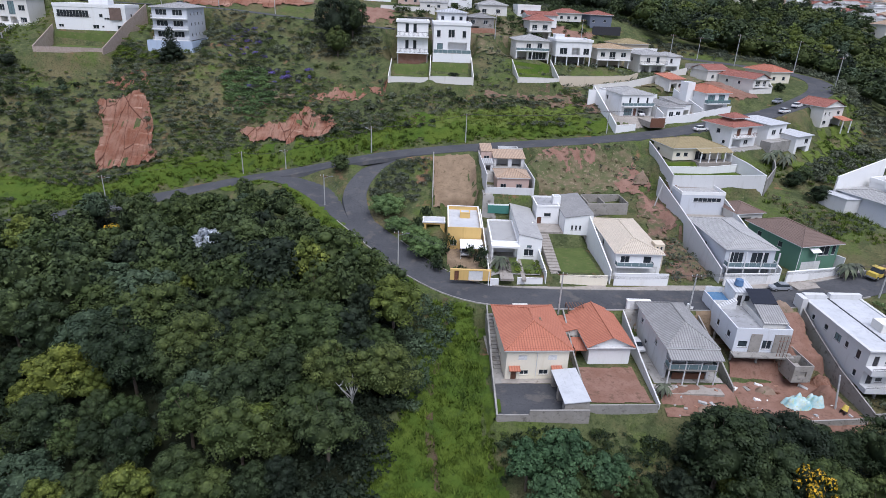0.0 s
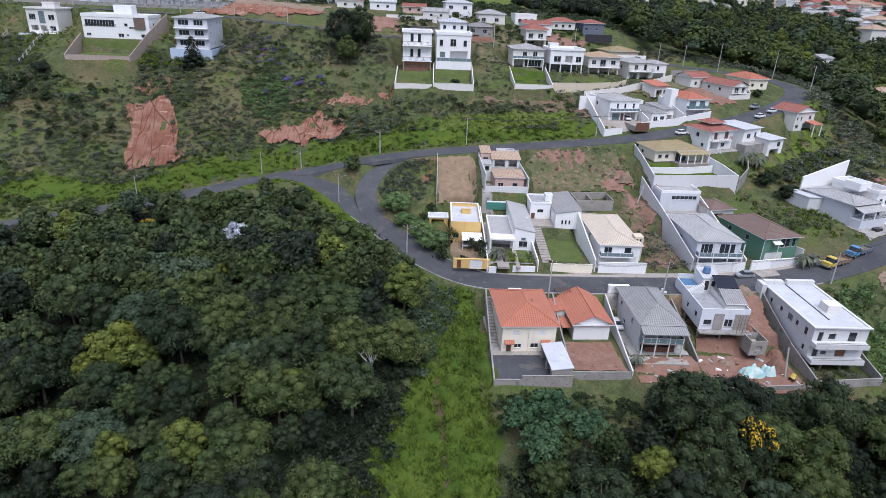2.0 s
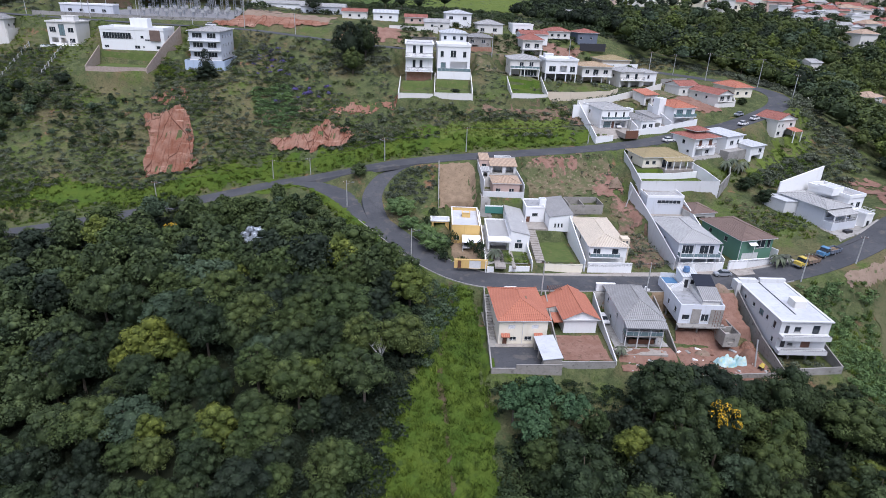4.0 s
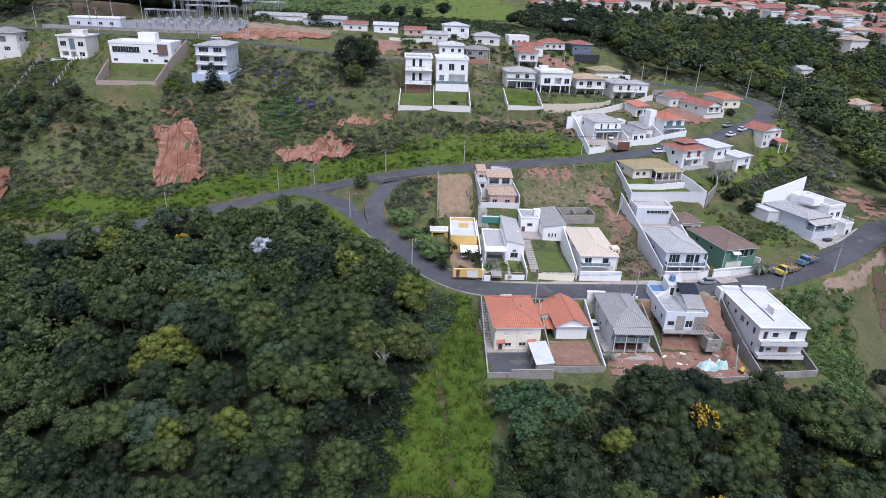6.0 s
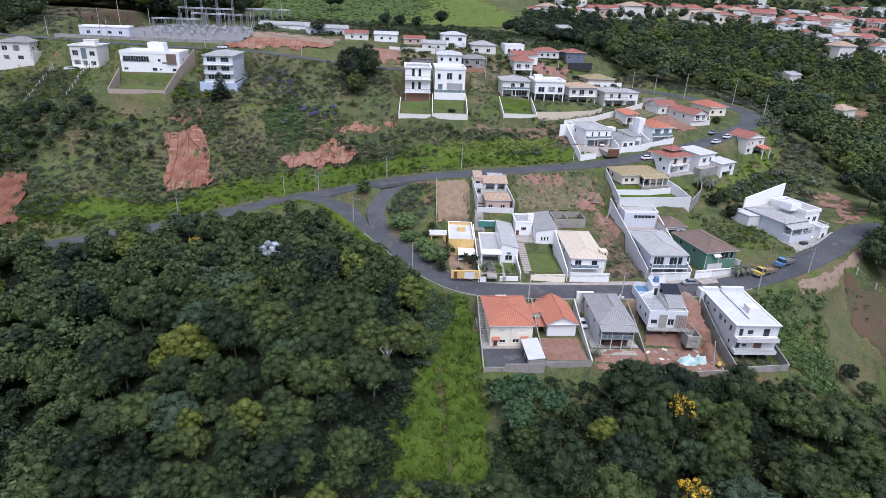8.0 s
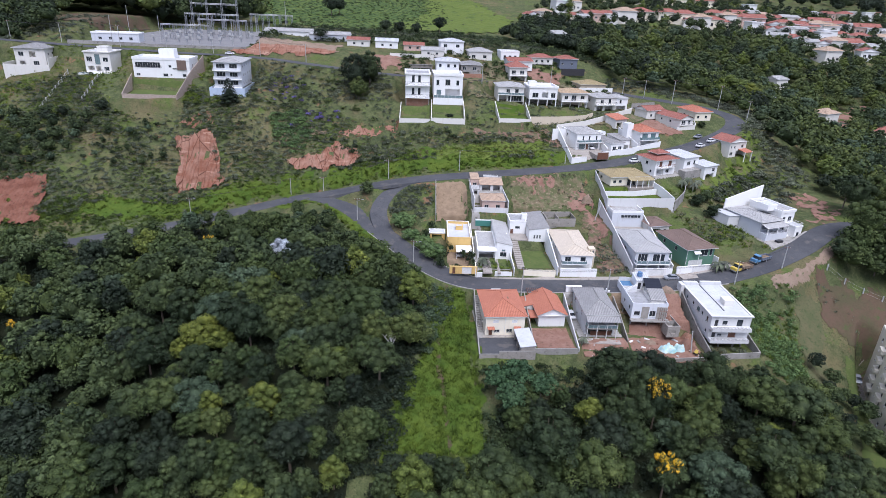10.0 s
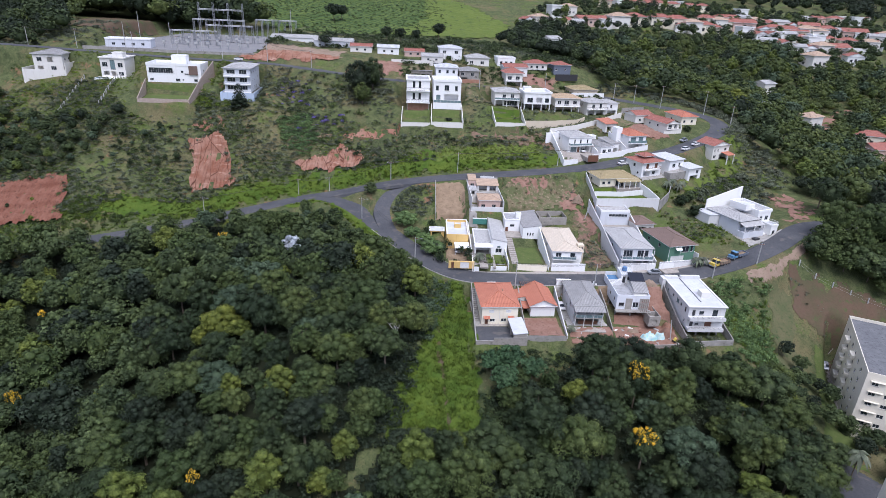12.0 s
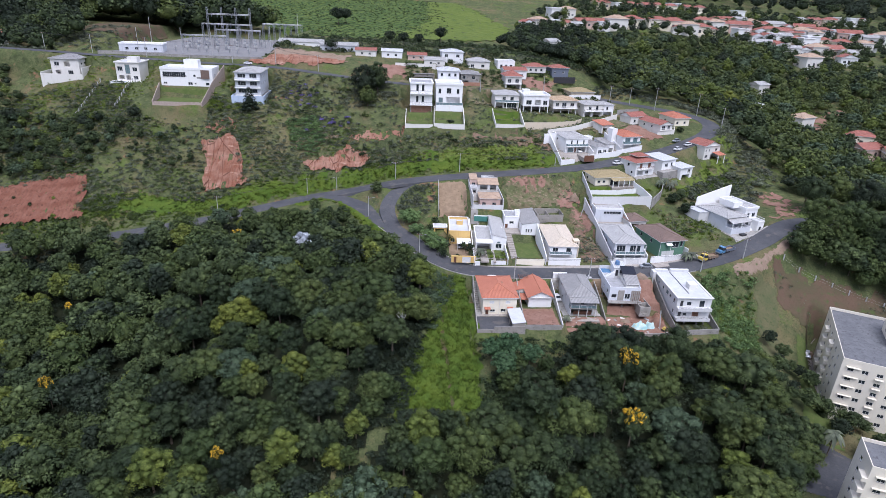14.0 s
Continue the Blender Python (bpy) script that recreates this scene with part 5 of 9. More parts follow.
block(h, 5.6, 13, 0, 3.3, M["white"], [("F", 0.6, 0.0, 4.4, 2.5, "void")], ("flat", M["palegrey"], 0.35, 0.1), y=3.5)
block(h, 5.0, 3.0, 0, 5.2, M["white"], [], ("flat", M["slabgrey"], 0.3, 0.0, M["white"]), x=0.4, y=22)
part("teal_wall", cubes((0.4, 5.4, 21.7, 21.98, 3.3, 5.2)), M["teal"], h, "dark teal painted wall")
part("white_beam", cubes((-0.1, 5.7, 1.4, 3.6, 2.9, 3.3)), M["white"], h)
posts(h, ((0.1, 1.6), (5.4, 1.6)), 0, 2.9, M["white"], 0.12)
part("driveway", cubes((1.2, 3.8, -7.4, 3.4, -0.3, 0.14)), M["paving"], h)
part("garden_path", cubes((5.4, 6.2, -7.4, 2.4, -0.3, 0.15)), M["paving"], h)

h = house("house", 23.8, 123.6, 4.4, 2, "white split-level house with dark grey roofs")
block(h, 6.2, 15.5, 0, 4.0, M["white"], [("F", 1.5, 1.2, 0.5, 1.1, "win"), ("F", 2.4, 1.2, 0.5, 1.1, "win"), ("F", 3.3, 1.2, 0.5, 1.1, "win"), ("R", 4, 1.2, 1.0, 1.0, "win")], ("shed_right", M["greytile"], 0.9, 0.15), x=5.0, y=0.5)
block(h, 5.2, 7, 0, 4.6, M["white"], [("F", 1.8, 2.2, 1.6, 0.9, "wide"), ("F", 0.3, 0.0, 1.0, 2.1, "wood")], ("flat", M["slabgrey"], 0.4, 0.1, M["white"]), x=-0.4, y=6)
block(h, 1.8, 1.8, 4.62, 6.3, M["white"], [], ("flat", M["slabwhite"], 0.15, 0.0), x=3.6, y=8)
part("terrace", cubes((-0.4, 4.9, 0.5, 5.9, -0.4, 0.6)), M["paving"], h)
g = Geo()
for k in range(14):
    g.box(-0.8, 1.4, -15.6 + k * 1.1, -14.5 + k * 1.1, -2.6, -2.0 + k * 0.19)
part("steps", g, M["paving"], h, "long flight of pale stone garden steps")

h = house("house", 36.4, 109.4, 1.7, 1, "cream two-storey house with tan tiled roof and stone chimney tower")
block(h, 9.2, 20, 0, 5.0, M["white"], [("F", 0.6, 0.0, 8.0, 2.2, "garage"), ("F", 1.0, 2.9, 1.8, 1.5, "wide"), ("F", 5.6, 2.9, 1.6, 1.5, "wide"), ("L", 4, 3, 1.2, 1.2, "win"), ("L", 10, 3, 1.2, 1.2, "win")], ("hip", M["paletile"], 1.5, 0.5))
slab(h, -0.1, 7.4, -1.3, -0.02, 2.4, 2.6, M["white"], "balcony")
railing(h, 0, 7.3, -1.25, 2.6, 0.95, "glass", M["frame"], 1.2)
block(h, 2.0, 2.4, 0, 6.2, M["beige"], [("F", 0.3, 1.0, 0.5, 1.0, "win"), ("F", 1.1, 1.0, 0.5, 1.0, "win"), ("F", 0.3, 3.0, 0.5, 1.0, "win"), ("F", 1.1, 3.0, 0.5, 1.0, "win"), ("F", 0.3, 4.7, 0.5, 1.0, "win"), ("F", 1.1, 4.7, 0.5, 1.0, "win")], None, x=8.4, y=2.2, name="tower")
h = house("house", 35.8, 134, 6.0, 5, "roofless rear annex of bare block walls")
part("wall", cubes((0, 10, 0, 0.2, 0, 2.8), (0, 0.2, 0.21, 6, 0, 3.0), (9.8, 10, 0.21, 6, 0, 3.0), (0.21, 9.79, 5.8, 6, 0, 3.2), (4.4, 4.6, 0.21, 5.79, 0, 2.6)), M["block"], h)
part("floor_slab", cubes((0.21, 9.79, 0.21, 5.79, -1.0, 0.05)), M["concrete"], h)

h = house("house", 57.9, 109, 2.0, 3, "blue-grey two-storey house with grey roof and glazed front balcony")
block(h, 10.2, 18, 0, 6.6, M["bluegrey"], [("F", 0.8, 3.5, 3.0, 2.4, "wide"), ("F", 5.4, 3.5, 3.6, 2.4, "wide"), ("F", 0.5, 0.2, 9.0, 2.4, "void"), ("L", 4, 3.6, 1.2, 1.2, "win"), ("L", 9, 3.6, 1.2, 1.2, "win")], ("hip", M["palegrey"], 1.5, 0.45))
slab(h, -0.1, 10.3, -1.6, -0.02, 3.1, 3.35, M["white"], "balcony")
railing(h, 0, 10.2, -1.5, 3.35, 1.0, "glass", M["frame"], 1.4)
posts(h, ((0.1, -1.5), (3.4, -1.5), (6.8, -1.5), (10.1, -1.5)), 0, 6.5, M["frame"], 0.1)
block(h, 10.4, 10, 4.5, 10.4, M["bluegrey"], [("F", 3.0, 4.2, 6.6, 1.0, "wide")], ("flat", M["palegrey"], 0.7, 0.0, M["white"]), y=23)
block(h, 4.0, 8, 0, 5.0, M["bluegrey"], [], ("flat", M["slabgrey"], 0.3, 0.0, M["white"]), y=18.05)
h2 = house("gate_house", 57.4, 106.3, 1.8, 6, "white street wall with wide ribbed garage gates")
block(h2, 11.6, 0.35, 0, 2.5, M["white"], [("F", 0.9, 0.05, 2.6, 2.1, "garage"), ("F", 4.4, 0.05, 4.6, 2.2, "garage")])
h = house("house", 68.4, 128, 6.4, 14, "low outbuilding with a brown tiled roof")
block(h, 7.0, 8, 0, 3.2, M["offwhite"], [("F", 1.0, 0.0, 3.0, 2.2, "void"), ("F", 5.0, 1, 1.0, 1.0, "win")], ("hip", M["browntile"], 1.3, 0.5))

h = house("house", 74.2, 111.4, 2.9, 15, "green two-storey house under a brown tiled hip roof")
block(h, 9.6, 15, 0, 5.9, M["green"], [("F", 4.8, 3.4, 2.6, 2.1, "wide"), ("F", 8.0, 3.4, 1.0, 2.1, "win"), ("F", 1.0, 0.0, 5.0, 2.3, "garage"), ("L", 3, 3.6, 1.2, 1.2, "win"), ("L", 9, 3.6, 1.2, 1.2, "win")], ("hip", M["browntile"], 2.0, 0.7))
part("awning", shed_roof(2.2, 1.2, 4.8, 0, 0.5, "back"), M["white"], h, "small white awning", Matrix.Translation((2.0, -1.25, 0)))
for x0, x1 in ((0.0, 0.12), (4.3, 4.45)):
    part("corner_trim", cubes((x0, x1, -0.03, -0.004, 0, 5.8)), M["white"], h)
h2 = house("gate_house", 70.2, 107.2, 2.6, 14, "white street wall with a panelled double gate")
block(h2, 13.4, 0.35, 0, 2.3, M["white"], [("F", 5.2, 0.05, 6.8, 2.0, "garage")])
part("ramp", cubes((0.2, 13.2, -3.2, -0.02, -0.9, -0.02)), M["paving"], h2)

h = house("house", 104.4, 122.0, 7.4, 22, "large angular white house with stepped grey roofs and slanting wall")
block(h, 9, 13.6, 0, 5.6, M["bluegrey"], [("F", 1.0, 3.0, 7.0, 1.6, "void"), ("F", 0.8, 0.2, 3.0, 2.3, "garage"), ("L", 1.0, 4.0, 0.6, 0.8, "win"), ("L", 3.0, 4.0, 0.6, 0.8, "win")], ("hip", M["palegrey"], 1.0, 0.7, M["white"]), y=4.4)
part("terrace_roof", shed_roof(9.4, 3.0, 4.4, 0.0, 0.8, "back"), M["palegrey"], h, "", Matrix.Translation((-0.2, 1.3, 0)))
posts(h, ((0.2, 1.6), (4.6, 1.6), (9.0, 1.6)), -2, 4.5, M["white"], 0.14)
part("deck", cubes((-0.2, 9.2, 1.4, 4.38, -3, 2.4)), M["bluegrey"], h)
railing(h, 0, 9.0, 1.5, 2.4, 0.9, "bars", M["darkframe"])
block(h, 6.2, 12.5, 0, 7.4, M["white"], [("F", 1.2, 4.4, 1.2, 1.6, "win"), ("F", 3.6, 4.4, 1.6, 1.6, "win"), ("F", 1.0, 0.4, 3.0, 2.4, "wide"), ("R", 3, 4, 1.4, 1.4, "win")], ("flat", M["palegrey"], 0.9, 0.2, M["white"]), x=9.1, y=5.0)
block(h, 4.2, 4.2, 7.42, 9.3, M["white"], [], ("flat", M["slabwhite"], 0.2, 0.0), x=6.0, y=8)
block(h, 3.2, 4.0, 0, 3.6, M["white"], [("F", 1.0, 0.4, 1.2, 1.6, "win")], ("flat", M["slabwhite"], 0.5, 0.1), x=11.8, y=0.9)
railing(h, 11.9, 14.9, 1.0, 4.1, 0.8, "bars", M["frame"], 3.4)
g = Geo()
for k in range(8):
    g.box(9.4 + 0.1 * k, 11.7, 0.2 + k * 0.5, 0.7 + k * 0.5, -2.2, -1.0 + k * 0.34)
part("steps", g, M["white"], h, "curved white entrance steps")
g = Geo()
g.face([(-1.0, 18.8, -2), (15.5, 18.8, -2), (15.5, 18.8, 12.4), (-1.0, 18.8, 8.8)])
g.face([(15.5, 19.1, -2), (-1.0, 19.1, -2), (-1.0, 19.1, 8.8), (15.5, 19.1, 12.4)])
g.face([(-1.0, 18.8, 8.8), (15.5, 18.8, 12.4), (15.5, 19.1, 12.4), (-1.0, 19.1, 8.8)])
g.face([(15.5, 18.8, -2), (15.5, 19.1, -2), (15.5, 19.1, 12.4), (15.5, 18.8, 12.4)])
part("slanting_wall", g, M["white"], h, "tall white wall with sloping top")
block(h, 5.0, 7.0, 0, 4.8, M["stained"], [], ("shed_left", M["whitemetal"], 0.5, 0.2), x=-5.1, y=12.6)
part("meter_box", cubes((2.6, 4.8, -1.2, 0.2, -3, 0.9)), M["darkframe"], h)

h = house("villa", 60.6, 151.4, 15.6, 13, "cream villa under a straw-coloured roof with a columned veranda")
block(h, 14.5, 9.4, 0, 3.2, M["cream"], [("L", 2, 1, 1.2, 0.9, "win"), ("F", 1.0, 1.0, 1.2, 1.0, "win"), ("F", 3.2, 1.0, 1.2, 1.0, "win"), ("F", 6.6, 0.0, 3.4, 2.3, "wide")], ("hip", M["khaki"], 1.7, 0.7))
part("veranda_roof", shed_roof(9.5, 3.0, 2.6, 0.0, 0.7, "back"), M["khaki"], h, "", Matrix.Translation((6.0, -3.2, 0)))
posts(h, ((6.2, -3.0), (8.6, -3.0), (10.9, -3.0), (13.2, -3.0), (15.2, -3.0)), -0.6, 2.7, M["white"], 0.12)
part("veranda_floor", cubes((5.8, 15.6, -3.4, -0.02, -1.2, 0.05)), M["paving"], h)

h = house("house", 79.0, 160.6, 17.2, 26, "white three-storey house with two-tier red tiled roof")
block(h, 10, 9, 0, 5.8, M["white"], [("F", 1.0, 0.1, 3.4, 2.1, "void"), ("F", 5.6, 0.8, 1.6, 1.2, "win"), ("F", 2.0, 3.2, 1.4, 2.0, "wood"), ("F", 6.4, 3.2, 1.6, 2.0, "wood"), ("L", 4, 3.5, 1.2, 1.2, "win"), ("L", 6.4, 1.0, 1.0, 0.9, "win")], ("hip", M["redtile"], 1.4, 0.9))
block(h, 4.6, 3.8, 6.7, 7.6, M["wood"], [], ("hip", M["redtile"], 1.0, 0.8), x=2.7, y=2.6)
slab(h, 0.8, 9.0, -1.1, -0.02, 2.8, 3.0, M["white"], "balcony")
railing(h, 0.9, 8.9, -1.05, 3.0, 0.9, "bars", M["wood"], 1.0)

h = house("house", 91.4, 165.4, 16.2, 30, "white two-storey house with flat pale roofs and a side annex")
block(h, 8.2, 9.4, 0, 6.8, M["white"], [("F", 1.8, 4.0, 1.8, 1.4, "win"), ("F", 5.4, 4.0, 1.0, 1.6, "win"), ("F", 1.0, 0.3, 5.0, 2.3, "void"), ("L", 3, 4, 1.4, 1.2, "win")], ("shed_back", M["whitemetal"], 0.5, 0.6))
block(h, 7.4, 6.5, -1.8, 4.0, M["white"], [("F", 1.2, 0.3, 4.6, 2.6, "void"), ("F", 4.4, 3.6, 1.6, 1.4, "win")], ("shed_back", M["whitemetal"], 0.4, 0.5), x=6.5, y=-4.6)
part("front_deck", cubes((-2.5, 6.4, -3.2, -0.02, -2.2, 2.9)), M["concrete"], h)

h = house("house", 53.2, 177.6, 21.8, 13, "white modern house with grey roof and glazed balcony")
block(h, 10.2, 12.5, 0, 6.2, M["white"], [("F", 1.2, 0.3, 2.6, 2.0, "tint"), ("F", 4.2, 0.1, 1.0, 2.2, "wood"), ("F", 5.6, 0.1, 3.8, 2.5, "void"), ("F", 2.4, 3.5, 0.7, 1.9, "win"), ("F", 5.0, 3.5, 0.7, 1.9, "win"), ("F", 8.0, 3.5, 0.7, 1.9, "win"), ("L", 3, 3.6, 1.2, 1.2, "win")], ("hip", M["palegrey"], 1.3, 0.3, M["white"]))
slab(h, 0.2, 10.1, -1.4, -0.02, 2.9, 3.15, M["white"], "balcony")
railing(h, 0.3, 10, -1.3, 3.15, 0.9, "glass", M["frame"], 1.2)
part("side_wing", cubes((-6.0, -0.02, 9.5, 9.8, 0, 6.2), (-0.4, -0.02, 9.85, 14, 0, 6.4)), M["white"], h)
part("wooden_gate", cubes((4.6, 9.0, -9.6, -9.4, -1.4, 1.2)), M["wood"], h, "brown wooden driveway gate")
part("driveway", cubes((4.6, 9.4, -9.3, -0.1, -1.6, 0.05)), M["paving"], h)

h = house("house", 66.6, 176.4, 21.2, 22, "white single-storey house with several grey roofs")
block(h, 6, 12, 0, 3.8, M["white"], [("F", 0.8, 0.8, 1.6, 1.8, "win"), ("F", 3.4, 0.8, 1.6, 1.8, "win")], ("hip", M["greytile"], 1.0, 0.3, M["white"]))
block(h, 4.4, 9, 0, 4.2, M["white"], [("F", 0.6, 0.1, 3.2, 2.4, "void")], ("shed_back", M["greytile"], 0.8, 0.3), x=6.05, y=2.0)
block(h, 6.5, 3, 0, 5.2, M["white"], [], ("flat", M["slabwhite"], 0.4, 0.0), x=-0.5, y=12.1)
h = house("house", 78.6, 180.6, 23.0, 18, "white two-storey house with red tiled roof and teal balcony")
block(h, 8.6, 11, 0, 6.0, M["white"], [("F", 0.8, 0.1, 6.4, 2.4, "void"), ("F", 1.0, 3.3, 2.6, 2.1, "tint"), ("F", 5.0, 3.3, 2.2, 2.1, "tint"), ("L", 4, 3.4, 1.2, 1.2, "win")], ("hip", M["terracotta"], 1.8, 0.6))
slab(h, 0, 8.6, -1.3, -0.02, 2.9, 3.1, M["white"], "balcony")
railing(h, 0.1, 8.5, -1.2, 3.1, 0.95, "glass", M["teal"], 1.1)
block(h, 2.6, 3.4, 0, 8.2, M["white"], [], ("flat", M["slabwhite"], 0.2, 0.0), x=-2.65, y=5.0, name="tower")
h = house("house", 72.6, 194.8, 27.2, 28, "small white outbuilding with an orange tiled roof")
block(h, 6.2, 6.0, 0, 3.6, M["offwhite"], [("F", 0.8, 0.0, 2.6, 2.4, "void"), ("F", 4.2, 1.2, 1.2, 1.1, "win")], ("shed_back", M["terracotta"], 1.2, 0.6))
h = house("house", 89.0, 206.4, 29.4, 24, "cream house with a red gable roof")
block(h, 9.5, 7.5, 0, 3.6, M["offwhite"], [("F", 2, 1, 1.2, 1.1, "win"), ("F", 6, 1, 1.2, 1.1, "win")], ("gablex", M["redtile"], 1.5, 0.5))
h = house("house", 99.4, 195.4, 27.2, 24, "long cream house with red gable roofs and a balcony")
block(h, 7.2, 14, 0, 4.6, M["offwhite"], [("L", 3, 2.6, 1.0, 1.0, "win"), ("L", 8, 2.6, 1.0, 1.0, "win"), ("F", 1, 2.4, 2.0, 1.7, "win"), ("F", 4.4, 2.4, 1.4, 1.7, "win"), ("F", 1, 0, 4.6, 2.0, "void")], ("gable", M["redtile"], 1.6, 0.5))
railing(h, 0.1, 7.1, -0.5, 2.3, 0.9, "bars", M["frame"])
slab(h, 0, 7.2, -0.6, -0.02, 2.1, 2.3, M["offwhite"], "balcony")
h = house("house", 109.4, 205.0, 29.6, 16, "yellow-cream house with an orange tiled hip roof")
block(h, 8.0, 12, 0, 3.8, M["cream"], [("F", 1, 1.2, 1.2, 1.1, "win"), ("F", 5, 1.2, 1.2, 1.1, "win"), ("L", 4, 1.2, 1.2, 1.1, "win")], ("hip", M["terracotta"], 1.7, 0.6))
h = house("house", 115.0, 180.8, 20.2, 28, "white two-storey house with red roof and a tiled carport")
block(h, 10, 8.5, 0, 6.0, M["offwhite"], [("F", 0.8, 3.5, 0.7, 1.0, "win"), ("F", 2.8, 3.5, 0.7, 1.0, "win"), ("F", 0.8, 0.8, 1.6, 1.2, "win"), ("F", 4.4, 0.0, 5.0, 2.4, "void"), ("F", 7.0, 3.5, 1.4, 1.2, "win")], ("gable", M["redtile"], 1.8, 0.5))
part("carport_roof", shed_roof(4.6, 3.4, 2.4, 0.1, 0.7, "back"), M["terracotta"], h, "", Matrix.Translation((5.4, -3.5, 0)))
posts(h, ((5.6, -3.3), (9.8, -3.3)), -1.5, 2.5, M["white"], 0.12)
part("solar_panel", cubes((5.2, 7.4, 4.0, 5.6, 7.65, 7.75)), M["solar"], h)

# old house with patched tiles by the upper road
h = house("house", 11.8, 142, 12.0, 2, "half-derelict house with patched old tile roofs")
block(h, 7.6, 7.2, -2.4, 1.2, M["pink"], [("F", 0.8, 0.9, 1.4, 1.2, "win"), ("F", 4.6, 0.9, 1.4, 1.2, "win")], ("hip", M["oldtile"], 1.2, 0.4), x=2.6, y=-4.5)
block(h, 7.8, 5.6, 0, 2.6, M["stained"], [("F", 0.6, 0.4, 3.0, 2.2, "void"), ("F", 4.6, 0.4, 2.4, 2.2, "void")], ("shed_back", M["oldtile"], 0.9, 0.3), x=3.2, y=8.5)
block(h, 3.0, 6.0, 0, 3.4, M["pink"], [("F", 0.8, 0.9, 1.4, 1.4, "win")], ("shed_back", M["oldtile"], 0.7, 0.1), x=0.1, y=12.0)
block(h, 5.2, 1.6, 0, 3.6, M["stained"], [], ("flat", M["slabgrey"], 0.3, 0.0), x=5.0, y=15.2)
block(h, 2.4, 4.0, 0, 2.2, M["stained"], [("F", 0.5, 0, 1.2, 1.9, "void")], ("shed_back", M["palegrey"], 0.3, 0.1), x=0.1, y=4.0)
part("side_wall", cubes((-0.3, -0.1, -6.5, 19, -5, 2.6), (11.0, 11.2, -6.5, 19, -5, 1.6), (-0.08, 10.98, -6.5, -6.3, -6, -0.6)), M["stained"], h)

# ---- upper row along the ridge street ----
h = house("house", -14.4, 207.2, 33.9, 3, "white three-storey house on a brick base with rear balconies")
h.matrix_basis = h.matrix_basis @ Matrix.Diagonal((1.17, 1.15, 1.3, 1))
block(h, 8.6, 12, 0.6, 7.8, M["white"], [("F", 2.2, 4.8, 1.0, 2.2, "win"), ("F", 4.4, 4.8, 1.0, 2.2, "win"), ("F", 2.2, 0.9, 1.0, 2.2, "win"), ("F", 4.4, 0.9, 1.0, 2.2, "win"), ("R", 3, 5, 1, 1, "win"), ("R", 7, 5, 1, 1, "win")], ("flat", M["slabgrey"], 0.5, 0.35, M["white"]))
part("brick_base", cubes((0.2, 8.4, 0.2, 5, -2.2, 0.59)), M["brick"], h)
for z in (0.5, 4.4):
    slab(h, -0.2, 8.8, -1.5, -0.02, z, z + 0.22, M["white"], "balcony")
    railing(h, -0.1, 8.7, -1.4, z + 0.22, 1.0, "bars", M["darkframe"], 1.3)
posts(h, ((0.2, -1.3), (8.4, -1.3)), -2.2, 0.5, M["concrete"], 0.12)
h = house("house", -2.6, 209.6, 34.9, 3, "white two-storey house with a glazed rear veranda")
h.matrix_basis = h.matrix_basis @ Matrix.Diagonal((1.06, 1.15, 1.36, 1))
block(h, 11.6, 11, 0, 6.4, M["white"], [("F", 1.0, 3.6, 1.2, 1.6, "win"), ("F", 4.6, 3.6, 2.0, 1.8, "win"), ("F", 9.0, 3.6, 1.2, 1.6, "win"), ("F", 4.6, 0.3, 6.0, 2.2, "void"), ("F", 1.2, 0.6, 1.8, 1.6, "tint"), ("R", 4, 3.6, 1, 1.2, "win")], ("flat", M["slabwhite"], 0.7, 0.2))
part("rear_wall", cubes((-0.2, 11.8, -2.6, -2.3, -2.6, 0.0)), M["white"], h)
part("veranda_floor", cubes((-0.2, 11.8, -2.29, -0.02, -0.3, 0.0)), M["paving"], h)
railing(h, 0.0, 11.6, -2.4, 0.02, 0.9, "glass", M["frame"])
h = house("house", 25.4, 214.4, 33.4, 3, "pale grey two-storey house with grey hip roof on pillars")
block(h, 11.4, 11, 0, 6.2, M["offwhite"], [("F", 0.6, 0.0, 3.4, 2.5, "void"), ("F", 4.6, 0.2, 6.0, 2.3, "wide"), ("F", 3.6, 3.6, 1.6, 1.6, "win"), ("F", 7.4, 3.4, 1.6, 2.0, "win"), ("L", 4, 3.6, 1.2, 1.2, "win")], ("hip", M["palegrey"], 1.5, 0.6))
slab(h, 0, 11.4, -1.3, -0.02, 2.8, 3.0, M["white"], "balcony")
railing(h, 0.1, 11.3, -1.2, 3.0, 0.9, "glass", M["frame"], 1.1)
posts(h, ((0.2, -1.1), (5.6, -1.1), (11.2, -1.1)), -1, 2.8, M["white"], 0.13)
h = house("house", 38.8, 212.6, 32.4, 5, "white flat-roofed house raised on pillars")
block(h, 12.4, 11, 2.6, 7.4, M["white"], [("F", 1.4, 0.8, 2.6, 2.0, "wide"), ("F", 5.6, 0.6, 2.8, 2.4, "void"), ("F", 9.6, 0.8, 2.0, 2.0, "wide"), ("L", 4, 1, 1.2, 1.2, "win")], ("flat", M["slabwhite"], 0.8, 0.3))
block(h, 3.2, 3.2, 7.42, 9.2, M["white"], [], ("flat", M["slabwhite"], 0.2, 0.1), x=1.0, y=6)
posts(h, ((0.3, 0.3), (4.2, 0.3), (8.3, 0.3), (12.1, 0.3), (0.3, 6), (12.1, 6)), -2, 2.59, M["white"], 0.17)
part("under_wall", cubes((0.4, 12.0, 6.4, 6.6, -2, 2.59)), M["concrete"], h)
